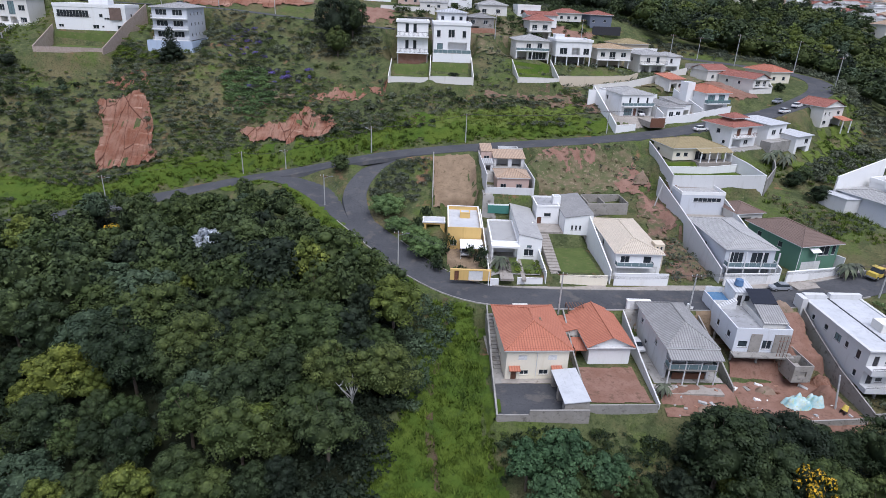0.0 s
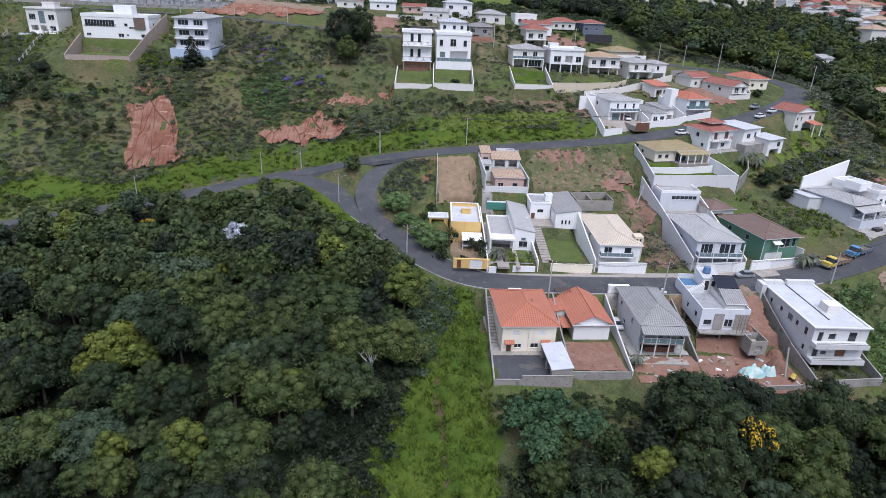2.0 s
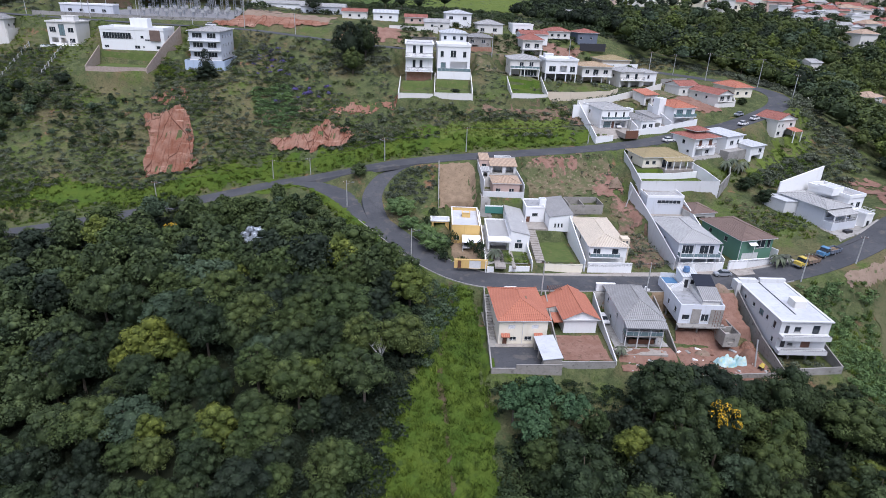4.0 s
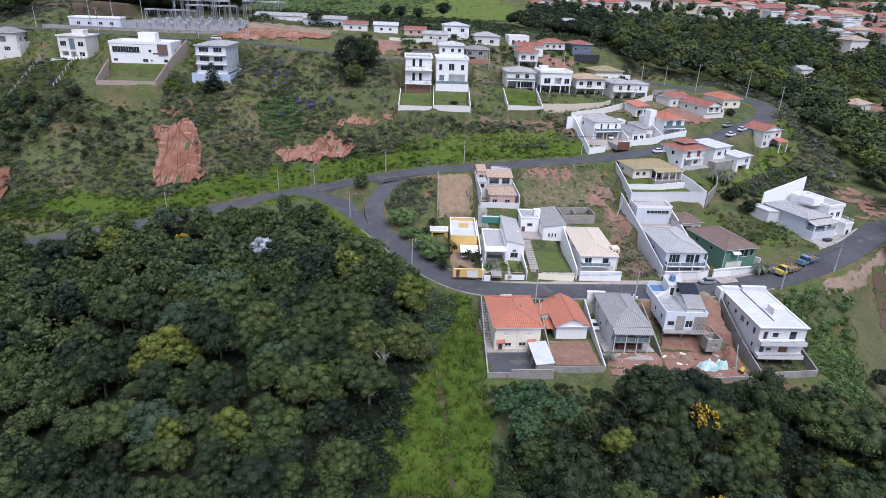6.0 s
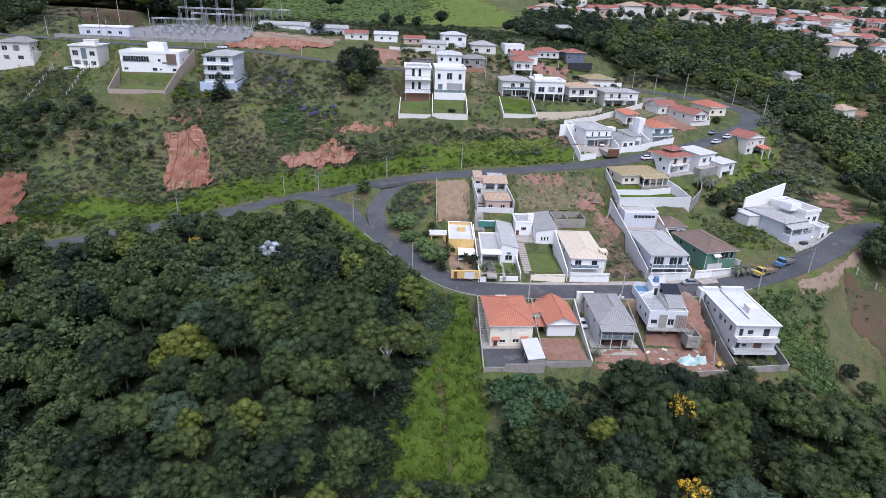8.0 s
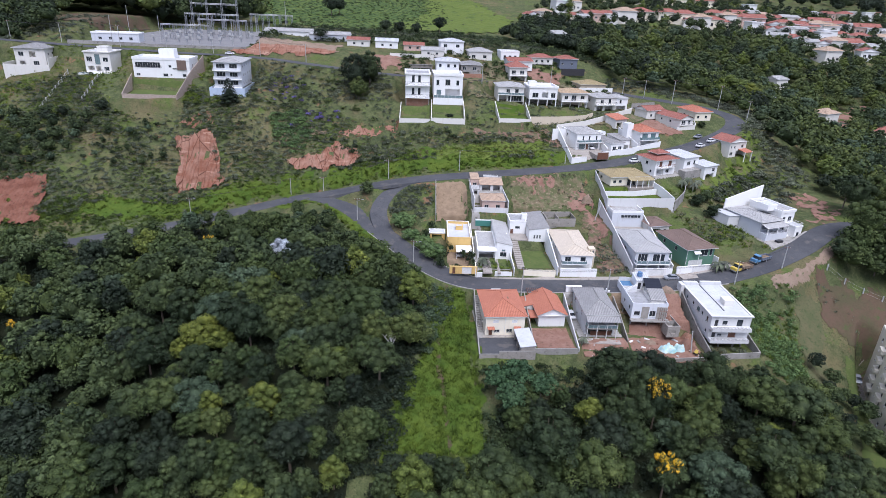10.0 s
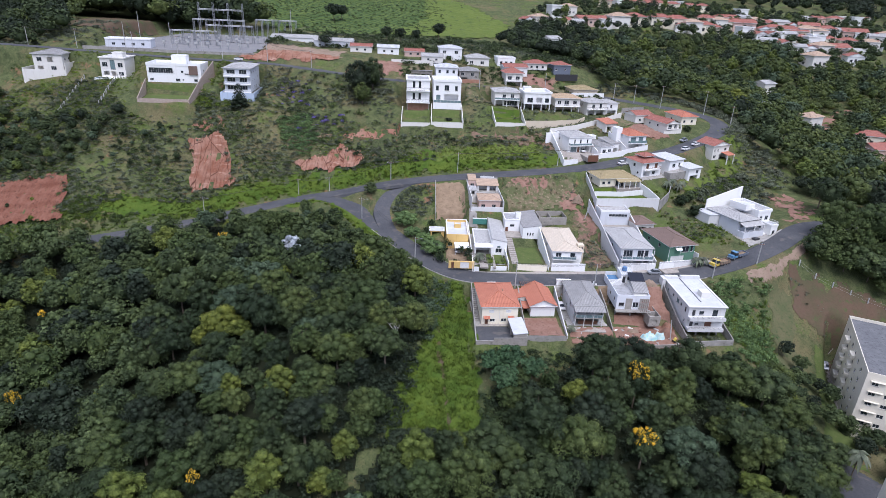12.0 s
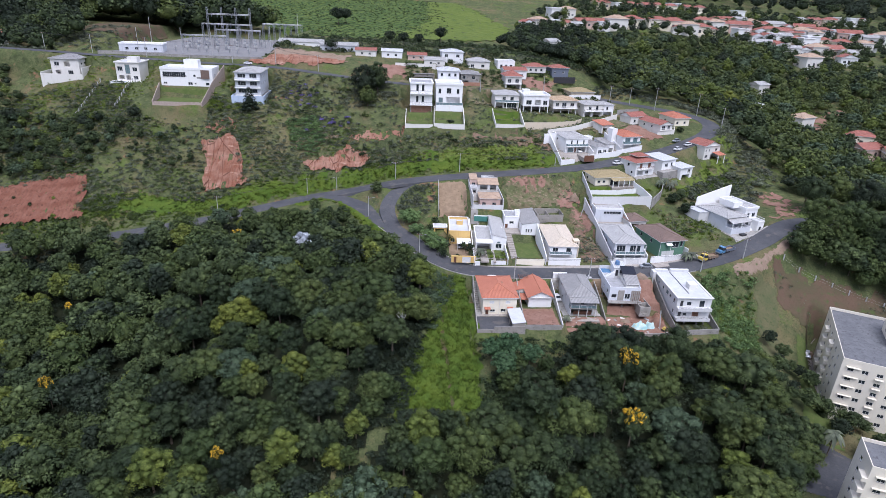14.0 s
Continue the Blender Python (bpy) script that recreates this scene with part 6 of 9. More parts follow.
h = house("house", 53.4, 214.0, 32.0, 9, "cream house with pale hip roof raised on pillars")
block(h, 12.0, 11, 2.4, 6.0, M["offwhite"], [("F", 1.2, 0.9, 1.6, 1.5, "win"), ("F", 4.4, 0.3, 2.2, 2.3, "win"), ("F", 8.6, 0.9, 1.8, 1.5, "win")], ("hip", M["tantile"], 1.3, 0.8, M["white"]))
railing(h, 0, 12, -0.6, 2.4, 0.9, "bars", M["frame"])
slab(h, -0.2, 12.2, -0.7, -0.02, 2.2, 2.4, M["white"], "balcony")
posts(h, ((0.3, 0.3), (4.2, 0.3), (8.3, 0.3), (11.7, 0.3)), -2, 2.39, M["white"], 0.15)
part("under_wall", cubes((0.4, 11.8, 5.4, 5.6, -2, 2.39)), M["beige"], h)
h = house("house", 68.6, 215.2, 30.4, 14, "pale grey two-storey house with a dark balcony rail")
block(h, 10.2, 10, 0, 6.0, M["offwhite"], [("F", 1.0, 0.0, 3.0, 2.4, "void"), ("F", 5.0, 0.0, 3.8, 2.4, "void"), ("F", 2.6, 3.5, 1.4, 1.6, "win"), ("F", 6.4, 3.3, 1.2, 2.1, "win"), ("L", 4, 3.5, 1.2, 1.2, "win")], ("hip", M["palegrey"], 1.3, 0.5))
slab(h, 0, 10.2, -1.4, -0.02, 2.8, 3.0, M["white"], "balcony")
railing(h, 0.1, 10.1, -1.3, 3.0, 1.0, "bars", M["darkframe"], 1.2)
block(h, 6.0, 8.5, 0, 5.6, M["white"], [("F", 2.0, 3.4, 1.0, 1.4, "win"), ("F", 0.6, 0.0, 4.6, 2.3, "void")], ("hip", M["palegrey"], 1.0, 0.4), x=10.25, y=0.6)
h = house("house", 68.0, 243.5, 34.6, 10, "long house with a straw-coloured roof behind white walls")
block(h, 13.0, 11, 0, 3.4, M["beige"], [("F", 2, 1, 1.2, 1, "win"), ("F", 8, 1, 1.2, 1, "win")], ("hip", M["khaki"], 1.6, 0.6))
part("front_wall", cubes((-2, 15.5, -2.6, -2.4, -1.5, 2.2)), M["white"], h)
h = house("house", -1.6, 236.6, 40.4, 3, "white two-storey house with pale blue ground floor")
block(h, 10.6, 11, 0, 6.4, M["white"], [("F", 1.2, 3.8, 1.2, 1.4, "win"), ("F", 5.0, 3.8, 1.2, 1.4, "win"), ("F", 8.0, 3.8, 1.2, 1.4, "win"), ("F", 1.2, 0.1, 3.4, 2.4, "garage"), ("F", 6.2, 0.6, 2.0, 1.6, "tint")], ("hip", M["whitemetal"], 1.4, 0.6))
block(h, 10.8, 0.5, -0.4, 2.4, M["blue"], [("F", 1.0, 0.4, 3.8, 2.2, "void"), ("F", 6.0, 0.4, 1.0, 2.1, "door")], None, y=-3.0, name="street_wall")
h = house("house", 9.8, 237.6, 40.0, 3, "grey two-storey house with dark front wall")
block(h, 9.6, 10, 0, 5.6, M["concrete"], [("F", 0.9, 3.2, 1.6, 1.4, "win"), ("F", 5.6, 3.2, 1.6, 1.4, "win"), ("F", 1.0, 0.2, 3.0, 2.2, "void")], ("hip", M["greytile"], 1.3, 0.5))
part("street_wall", cubes((-0.2, 9.8, -3.2, -3.0, -1, 2.0)), M["brick"], h)
h = house("house", -14.0, 238.5, 40.8, 2, "dark unfinished garage building")
block(h, 10.5, 8, 0, 3.0, M["block"], [("F", 0.5, 0.1, 4.4, 2.3, "void"), ("F", 5.4, 0.1, 4.4, 2.3, "void")], ("shed_front", M["greytile"], 0.8, 0.4))
h = house("house", 0.4, 262.0, 47.4, 6, "white cubic house with flat pale roof")
block(h, 11.5, 10, 0, 6.2, M["white"], [("F", 1.4, 3.6, 1.8, 1.4, "win"), ("F", 7.6, 3.6, 1.8, 1.4, "win"), ("F", 3.0, 0.2, 3.0, 2.3, "void")], ("hip", M["whitemetal"], 1.3, 0.5))
h = house("house", 14.5, 258.0, 45.6, 6, "grey house with pale hip roof and low wall")
block(h, 11.5, 10, 0, 4.2, M["offwhite"], [("F", 1.4, 1.2, 1.8, 1.4, "win"), ("F", 7.0, 1.2, 1.8, 1.4, "win")], ("hip", M["palegrey"], 1.6, 0.5))
h = house("house", 30.6, 262.0, 45.8, 8, "white box-like house with dark windows")
block(h, 9.5, 8, 0, 4.0, M["white"], rows_of("F", 3, 9.5, 1.2, 1.3, 1.3), ("flat", M["slabgrey"], 0.6, 0.1))
h = house("house", 32.8, 238.6, 38.6, 8, "red-roofed white tower house with open terraces")
block(h, 8.4, 9, 0, 6.6, M["offwhite"], [("F", 0.8, 0.2, 6.8, 2.2, "void"), ("F", 1.0, 3.4, 2.0, 1.8, "wide"), ("F", 5.0, 3.4, 2.0, 1.8, "wide")], ("hip", M["redtile"], 2.4, 0.7))
railing(h, 0, 8.4, -0.7, 3.0, 0.9, "bars", M["frame"])
slab(h, -0.1, 8.5, -0.8, -0.02, 2.8, 3.0, M["white"], "balcony")
h = house("house", 33.2, 250.0, 42.4, 8, "white house with red low-pitched roof")
block(h, 12.0, 9, 0, 4.4, M["white"], rows_of("F", 3, 12, 1.4, 1.4, 1.2), ("gablex", M["redtile"], 1.3, 0.5))
h = house("house", 46.4, 262.0, 44.6, 10, "cream bungalow with red tiled roof")
block(h, 11.0, 8, 0, 3.2, M["offwhite"], rows_of("F", 3, 11, 1.0, 1.3, 1.1), ("hip", M["redtile"], 1.6, 0.6))
h = house("house", 60.6, 262.5, 42.6, 12, "slate-blue house with red roof and dark front wall")
block(h, 9.6, 9, 0, 5.0, M["slate"], [("F", 1.0, 2.2, 1.2, 1.0, "win"), ("F", 6.0, 2.2, 1.2, 1.0, "win")], ("hip", M["redtile"], 1.5, 0.5))
part("front_wall", cubes((-0.5, 12, -4.4, -4.2, -2.5, 0.8)), M["darkframe"], h)

# ---- big houses above the clay slope ----
h = house("house", -133.4, 221.0, 36.6, 3, "long white modern house with a strip of dark glazing")
block(h, 24.0, 12, 0, 7.4, M["white"], [("F", 1.0, 4.2, 10.5, 2.2, "wide"), ("F", 15.0, 4.4, 1.2, 1.0, "win"), ("F", 16.6, 3.6, 2.4, 0.6, "win"), ("F", 1.0, 0.8, 1.6, 0.9, "win"), ("F", 12.4, 0.6, 2.0, 1.2, "wide"), ("F", 15.4, 1.0, 0.8, 0.6, "win"), ("F", 20.6, 0.6, 1.6, 1.2, "wide"), ("R", 4, 4.4, 1.2, 1.2, "win")], ("flat", M["slabwhite"], 1.1, 0.1))
block(h, 6.6, 4.5, 7.42, 11.2, M["white"], [], ("flat", M["slabwhite"], 0.25, 0.0), x=9.4, y=6)
part("cladding", cubes((18.8, 22.6, -0.5, -0.02, 3.6, 7.6)), M["browntile"], h, "brown stone cladding panel")
railing(h, 0.8, 12, -0.1, 4.1, 0.9, "bars", M["darkframe"])
h = house("house", -95.4, 211.2, 33.6, 3, "pale blue three-storey house with white balconies")
block(h, 11.4, 18, 1.6, 11.8, M["bluegrey"], [("F", 1.2, 1.0, 3.6, 1.8, "wide"), ("F", 6.6, 1.0, 3.2, 1.8, "wide"), ("F", 1.2, 4.4, 3.6, 1.8, "wide"), ("F", 6.6, 4.4, 3.2, 1.8, "wide"), ("F", 1.2, 7.8, 3.6, 1.8, "wide"), ("F", 6.6, 7.8, 3.2, 1.8, "wide"), *rows_of("R", 4, 18, 7.8, 1.0, 1.0), *rows_of("R", 4, 18, 4.6, 1.0, 1.0), *rows_of("R", 4, 18, 1.2, 1.0, 1.0)], ("hip", M["palegrey"], 1.2, 0.6))
block(h, 14.6, 20, -3.6, 1.0, M["blue"], [("F", 2.0, 1.2, 1.0, 1.0, "win"), ("F", 8.0, 1.2, 1.6, 1.0, "win")], ("flat", M["slabgrey"], 0.6, 0.0, M["blue"]), x=-1.8, y=-2.4, name="base_storey")
for z in (1.5, 4.9, 8.3):
    slab(h, -0.1, 11.5, -1.5, -0.02, z, z + 0.2, M["white"], "balcony")
    railing(h, 0, 11.4, -1.4, z + 0.2, 0.9, "bars", M["frame"], 1.3)
h = house("house", -156.5, 226.0, 37.0, 2, "white and teal three-storey house with a small pool terrace")
block(h, 11.0, 12, 0, 8.6, M["offwhite"], [("F", 1.0, 1.0, 2.6, 1.8, "void"), ("F", 4.4, 0.6, 2.2, 2.2, "void"), ("F", 7.8, 1.0, 2.2, 1.6, "win"), ("F", 0.8, 4.8, 2.4, 2.0, "win"), ("F", 4.4, 3.6, 2.2, 4.2, "tint"), ("F", 7.8, 4.8, 2.2, 1.8, "win")], ("flat", M["slabwhite"], 0.5, 0.4))
block(h, 4.6, 4, 8.6, 10.6, M["offwhite"], [], ("flat", M["slabwhite"], 0.3, 0.1), x=4.2, y=4)
part("pool_deck", cubes((-2.2, 12.2, -3.8, -0.02, -4, 0.1)), M["white"], h)
part("pool", cubes((-1.6, 4.8, -3.5, -1.2, 0.11, 0.16)), M["pool"], h)
h = house("house", -190.5, 232.0, 37.6, 4, "pale two-storey house with grey hip roof and retaining walls")
block(h, 13.0, 13, 0, 8.0, M["offwhite"], [("F", 1.6, 4.6, 2.2, 1.8, "win"), ("F", 6.2, 4.2, 2.6, 2.4, "void"), ("F", 1.6, 0.6, 2.4, 1.9, "void"), ("F", 7.4, 0.6, 2.4, 1.9, "win"), *rows_of("R", 3, 13, 5, 1.2, 1.0)], ("hip", M["greytile"], 1.8, 0.7))
part("retaining_wall", cubes((-3.4, 16, -4.6, -4.3, -5, 1.4), (15.7, 16, -4.29, 14, -5, 4.4), (-3.4, -3.1, -4.29, 6, -5, 2.0)), M["offwhite"], h)
h = house("house", -248.0, 262.0, 45.0, 4, "white house with a red roof among trees")
block(h, 12.0, 12, 0, 8.0, M["white"], [*rows_of("F", 3, 12, 5, 1.4, 1.2), *rows_of("R", 3, 12, 1, 1.2, 1.6, "void")], ("gable", M["redtile"], 2.4, 0.6))
for x, y, z, w, d, hh, wall, roof, lab in ((-46, 262, 49.4, 11, 7, 3.2, "offwhite", "redtile", "low house with a red tiled roof"), (-32, 262, 49.2, 11, 6, 3.4, "white", "whitemetal", "small white flat-roofed house"),
        (-18, 262, 48.4, 10, 7, 2.8, "pink", "redtile", "low house with a faded red roof"), (-9, 254, 46.8, 11, 7, 3.2, "offwhite", "palegrey", "low plastered house behind a grey wall"),
        (-90, 276, 50.2, 24, 10, 4.2, "white", "palegrey", "long white depot building"), (-66, 270, 50.2, 20, 10, 3.8, "bluegrey", "palegrey", "low grey depot building")):
    h = house("house", x, y, z, 2, lab)
    block(h, w, d, 0, hh, M[wall], rows_of("F", max(2, int(w / 4)), w, 1.2, 1.2, 1.0), ("gablex", M[roof], 1.2, 0.4))
h = house("control_building", -171, 262, 46.8, 8, "low white control building of the substation")
block(h, 22, 8, 0, 4.0, M["bluegrey"], rows_of("F", 4, 22, 1.2, 1.6, 1.2), ("flat", M["slabwhite"], 0.6, 0.2, M["white"]))

# ---- boundary walls of the lots ----
lot_wall([(10.1, 97, 0.7), (10.1, 82, -2.1), (10.0, 70.0, -2.7), (14.6, 70.2, -2.7), (14.7, 70.21, -1.9), (23.5, 70.7, -1.9)], 2, M["block"], "rain-stained grey block wall above the meadow", 0.2, foot=2.5)
lot_wall([(23.9, 96, 0.8), (23.9, 84, -1.6), (23.7, 72.4, -2.3), (34.5, 73.4, -2.6)], 2, M["concrete"], "grey concrete wall of the red earth yard", foot=2.5)
lot_wall([(34.9, 96, 1.0), (34.9, 84, -1.4), (34.7, 73.6, -2.6)], 2, M["stained"], "weathered party wall between two yards")
lot_wall([(48.7, 96, 0.6), (48.7, 88, -1.0), (48.5, 79, -3.2)], 2, M["block"], "bare concrete party wall beside the building site")
lot_wall([(50, 72.6, -4.7), (56, 73.2, -4.7), (67.4, 74.2, -4.5)], 1, M["block"], "low unfinished block wall of the building site")
lot_wall([(68.0, 99, 3.2), (68.2, 92, 0.4), (68.4, 84, -2.2), (68.6, 74.6, -4.0), (81.2, 76.2, -4.0)], 2, M["concrete"], "tall grey retaining wall of the apartment house", foot=3.5)
lot_wall([(81.4, 76.2, -4.0), (81.2, 81, -3.0), (80.9, 86, -1.6), (80.6, 95, 0.8)], 2, M["concrete"], "stepped grey wall down the slope")
lot_wall([(11.3, 105.8), (13, 105.8)], 1.5, M["white"], "white front wall along the pavement", foot=0.6)
lot_wall([(16.6, 105.8), (21.6, 105.9)], 1.5, M["white"], "white front wall with garden behind", foot=0.6)
lot_wall([(11.0, 105.8, 3.2), (10.8, 124, 5.2), (10.6, 138, 6.6)], 2, M["white"], "white party wall between two gardens")
lot_wall([(22.2, 105.9, 3.4), (21.8, 116, 4.8), (21.6, 124, 7.2)], 2, M["white"], "white party wall beside the garden steps")
lot_wall([(25.0, 106.0, 3.0), (34.4, 106.2, 3.1)], 1.6, M["cream"], "cream front wall below the lawn", foot=0.6)
lot_wall([(34.9, 106.2, 4.2), (34.6, 116, 6.6), (34.2, 125, 9.0)], 2, M["white"], "white sloping party wall beside the lawn")
lot_wall([(35.6, 106.0, 3.8), (46.4, 106.4, 3.8)], 2, M["white"], "high white front wall with a garage gate", foot=0.6)
lot_wall([(56.9, 107.2, 5.0), (56.2, 122, 8.6), (55.0, 143, 13.4)], 2, M["stained"], "long white party wall climbing the slope", foot=2.5)
lot_wall([(69.2, 108, 5.0), (68.6, 122, 8.0), (67.8, 136, 11.6)], 2, M["white"], "white party wall between two houses")
lot_wall([(84.6, 112.6, 6.0), (82.6, 119, 5.6)], 2, M["white"], "curved white garden wall beside the green house")
lot_wall([(57.6, 163.4, 18.6), (56.8, 150, 17.2), (56.2, 137.4, 15.4), (67, 138.4, 15.5), (79.4, 139.6, 15.6)], 2, M["stained"], "tall white retaining wall round the villa garden", foot=4)
lot_wall([(79.4, 139.6, 15.6), (77.8, 147, 16.8), (75.6, 154, 17.6)], 2, M["white"], "white garden wall beside the villa", foot=3)
lot_wall([(57.6, 146.0, 15.3), (68, 146.6, 15.4), (76.6, 149.4, 15.6)], 0.5, M["white"], "low white terrace wall across the lawn", foot=0.6)
lot_wall([(79.8, 139.8, 14.6), (86, 148, 15.6), (90, 157, 16.2)], 2, M["concrete"], "grey retaining wall below the houses", foot=3)
lot_wall([(50.4, 170.0, 20.8), (47.4, 188, 28.6)], 2, M["white"], "white party wall climbing the bank", foot=2)
lot_wall([(50.4, 169.9, 20.4), (56.4, 171.4, 20.8)], 1.6, M["white"], "white front wall by the road", foot=0.8)
lot_wall([(62.2, 172.8, 22.4), (74, 176.6, 23.4), (88, 183, 25.2)], 2, M["white"], "high white street wall", foot=1)
lot_wall([(64.6, 173.6, 23.6), (62.0, 190, 27.6)], 2, M["white"], "white party wall between modern houses")
lot_wall([(77.4, 178.2, 24.8), (73.6, 193, 28.4)], 2, M["white"], "white party wall between modern houses")
lot_wall([(47.4, 190, 28.8), (60, 196, 29.6), (72, 203, 31.4), (84, 212, 33)], 2, M["offwhite"], "long pale retaining wall behind the houses", foot=2.5)
lot_wall([(98.2, 194.6, 28.6), (107.4, 198.6, 29.4), (108.6, 203, 30.2)], 1.2, M["offwhite"], "pale garden wall by the bend", foot=2)
lot_wall([(-16.2, 207, 32.6), (-16.0, 191.0, 28.9), (-3.6, 191.4, 28.9)], 2, M["offwhite"], "pale wall round a sloping lawn", foot=3)
lot_wall([(-3.3, 208, 34.2), (-3.2, 191.4, 29.4), (10.4, 192, 29.4), (10.2, 208, 34.0)], 2, M["offwhite"], "pale wall round a back lawn", foot=3.5)
lot_wall([(24.2, 212, 33.6), (24.4, 193, 30.0), (37.4, 193.8, 29.9), (37.2, 212, 33.8)], 2, M["offwhite"], "grey wall round a bright lawn", foot=3)
lot_wall([(37.6, 196.6, 30.4), (50, 199, 30.4), (62, 203.4, 30.6), (66, 207, 31.2)], 2, M["beige"], "long brown retaining wall below raised houses", foot=3)
lot_wall([(-134, 220, 38.2), (-130, 200.6, 32.6), (-108.4, 201.6, 32.6), (-108.6, 218, 39.0), (-107.4, 234, 45.4)], 2, M["stonewall"], "pinkish stone retaining wall of the large lawn", foot=4)
lot_wall([(-176, 249.6, 48.4), (-130, 248.5, 48.0), (-92, 249, 48.2)], 2, M["concrete"], "long grey wall in front of the substation")
lot_wall([(-24, 250.5, 48.2), (-3, 252.5, 48.0)], 2, M["offwhite"], "grey wall along the ridge street")
lot_wall([(86, 219, 33.8), (98, 224, 34.0)], 1.2, M["concrete"], "grey concrete wall by the upper bend")
lot_wall([(-0.9, 155.5, 14.4), (-0.7, 137, 7.8)], 1.6, M["block"], "thin grey wall between two empty lots")


def post_fence(ax, ay, bx, by, label, rail=0.05):
    """Concrete posts with two rails down a slope."""
    root = thing("fence", pose(ax, ay, ground(ax, ay)), label, "fence", "garden fences")
    n, tops = 10, []
    for k in range(n):
        x, y = ax + (bx - ax) * k / (n - 1), ay + (by - ay) * k / (n - 1)
        z = ground(x, y) - ground(ax, ay)
        part("post", cubes((x - ax - 0.14, x - ax + 0.14, y - ay - 0.14, y - ay + 0.14, z - 0.6, z + 1.9)), M["pole"], root)
        tops.append((x - ax, y - ay, z))
    for lift in (0.5, 1.5):
        for (x0, y0, z0), (x1, y1, z1) in zip(tops, tops[1:]):
            g = Geo()
            g.beam((x0, y0, z0 + lift), (x1, y1, z1 + lift), rail)
            part("rail", g, M["pole"], root)


post_fence(-164, 224.6, -168, 206, "pale concrete post fence down the slope")
post_fence(117, 110.5, 168, 99, "wire fence with pale posts beside the fallow field", 0.015)
post_fence(-148, 226, -149.5, 206, "pale concrete post fence beside bare soil")

# ---- trees ----
rng = np.random.default_rng(7)


def leaf_cloud(blobs, count, size, flat=0.27, tight=0.8):
    """Sprigs of leaves as small tilted triangles round several blobs (x, y, z, radius, squash)."""
    w = np.array([b[3] ** 2 for b in blobs])
    if len(blobs) > 8:
        w[0] *= 0.3  # the middle is mostly hidden
    which = rng.choice(len(blobs), count, p=w / w.sum())
    b = np.array(blobs)[which]
    d = rng.normal(size=(count, 3))
    d /= np.linalg.norm(d, axis=1)[:, None]
    d[:, 2] = np.where(d[:, 2] < -0.35, -d[:, 2], d[:, 2])
    lump = 0.1 * np.sin(d[:, 0] * 7 + which) * np.cos(d[:, 1] * 6 + d[:, 2] * 5)
    r = b[:, 3] * (tight + (1.08 - tight) * rng.random(count) ** 0.7 + lump)
    c = b[:, :3] + d * r[:, None] * np.stack([np.ones(count), np.ones(count), b[:, 4]], 1)
    n = d + rng.normal(size=(count, 3)) * flat
    n[:, 2] += 0.15
    n /= np.linalg.norm(n, axis=1)[:, None]
    a = np.cross(n, rng.normal(size=(count, 3)))
    a /= np.linalg.norm(a, axis=1)[:, None]
    t = np.cross(n, a)
    s = (size * (0.55 + 0.9 * rng.random(count)))[:, None]
    v = np.stack([c + a * s, c - a * s * 0.6 + t * s * 0.8, c - a * s * 0.6 - t * s * 0.8], 1).reshape(-1, 3)
    return v, np.arange(count * 3).reshape(-1, 3)


def core(blobs, shrink=0.8, fine=2):
    """The dense inside of a crown."""
    vs, fs, n = [], [], 0
    for x, y, z, r, q in blobs:
        bm = bmesh.new()
        bmesh.ops.create_icosphere(bm, subdivisions=fine, radius=r * shrink)
        for v in bm.verts:
            k = 1 + 0.16 * math.sin(v.co.x * 2.3 + x) * math.cos(v.co.y * 2.1 + z)
            vs.append((x + v.co.x * k, y + v.co.y * k, z + v.co.z * q * k))
        fs += [[v.index + n for v in f.verts] for f in bm.faces]
        n = len(vs)
        bm.free()
    return np.array(vs), np.array(fs)


def mesh_of(name, *pieces):
    vs, fs, n = [], [], 0
    for v, f in pieces:
        vs.append(v)
        fs.append(f + n)
        n += len(v)
    v, f = np.concatenate(vs), np.concatenate(fs)
    me = bpy.data.meshes.new(name)
    me.vertices.add(len(v))
    me.vertices.foreach_set("co", v.astype(np.float32).ravel())
    me.loops.add(f.size)
    me.loops.foreach_set("vertex_index", f.astype(np.int32).ravel())
    me.polygons.add(len(f))
    me.polygons.foreach_set("loop_start", np.arange(0, f.size, 3, dtype=np.int32))
    me.update(calc_edges=True)
    return me


def dome(radius, high, base, n, lobe):
    """A full egg studded with lobes of several sizes, closest on its upper half."""
    out = [(0, 0, base, radius * 0.86, high / radius * 0.94)]
    for k in range(n):
        c = 1 - 1.3 * (k + 0.5) / n
        s, a = math.sqrt(max(0.0, 1 - c * c)), k * 2.4 + rng.random() * 0.8
        q = 0.74 + 0.26 * rng.random()
        out.append((math.cos(a) * s * radius * q, math.sin(a) * s * radius * q, base + high * c * q, lobe * (0.6 + 0.75 * rng.random() ** 1.4), 0.85))
    return out


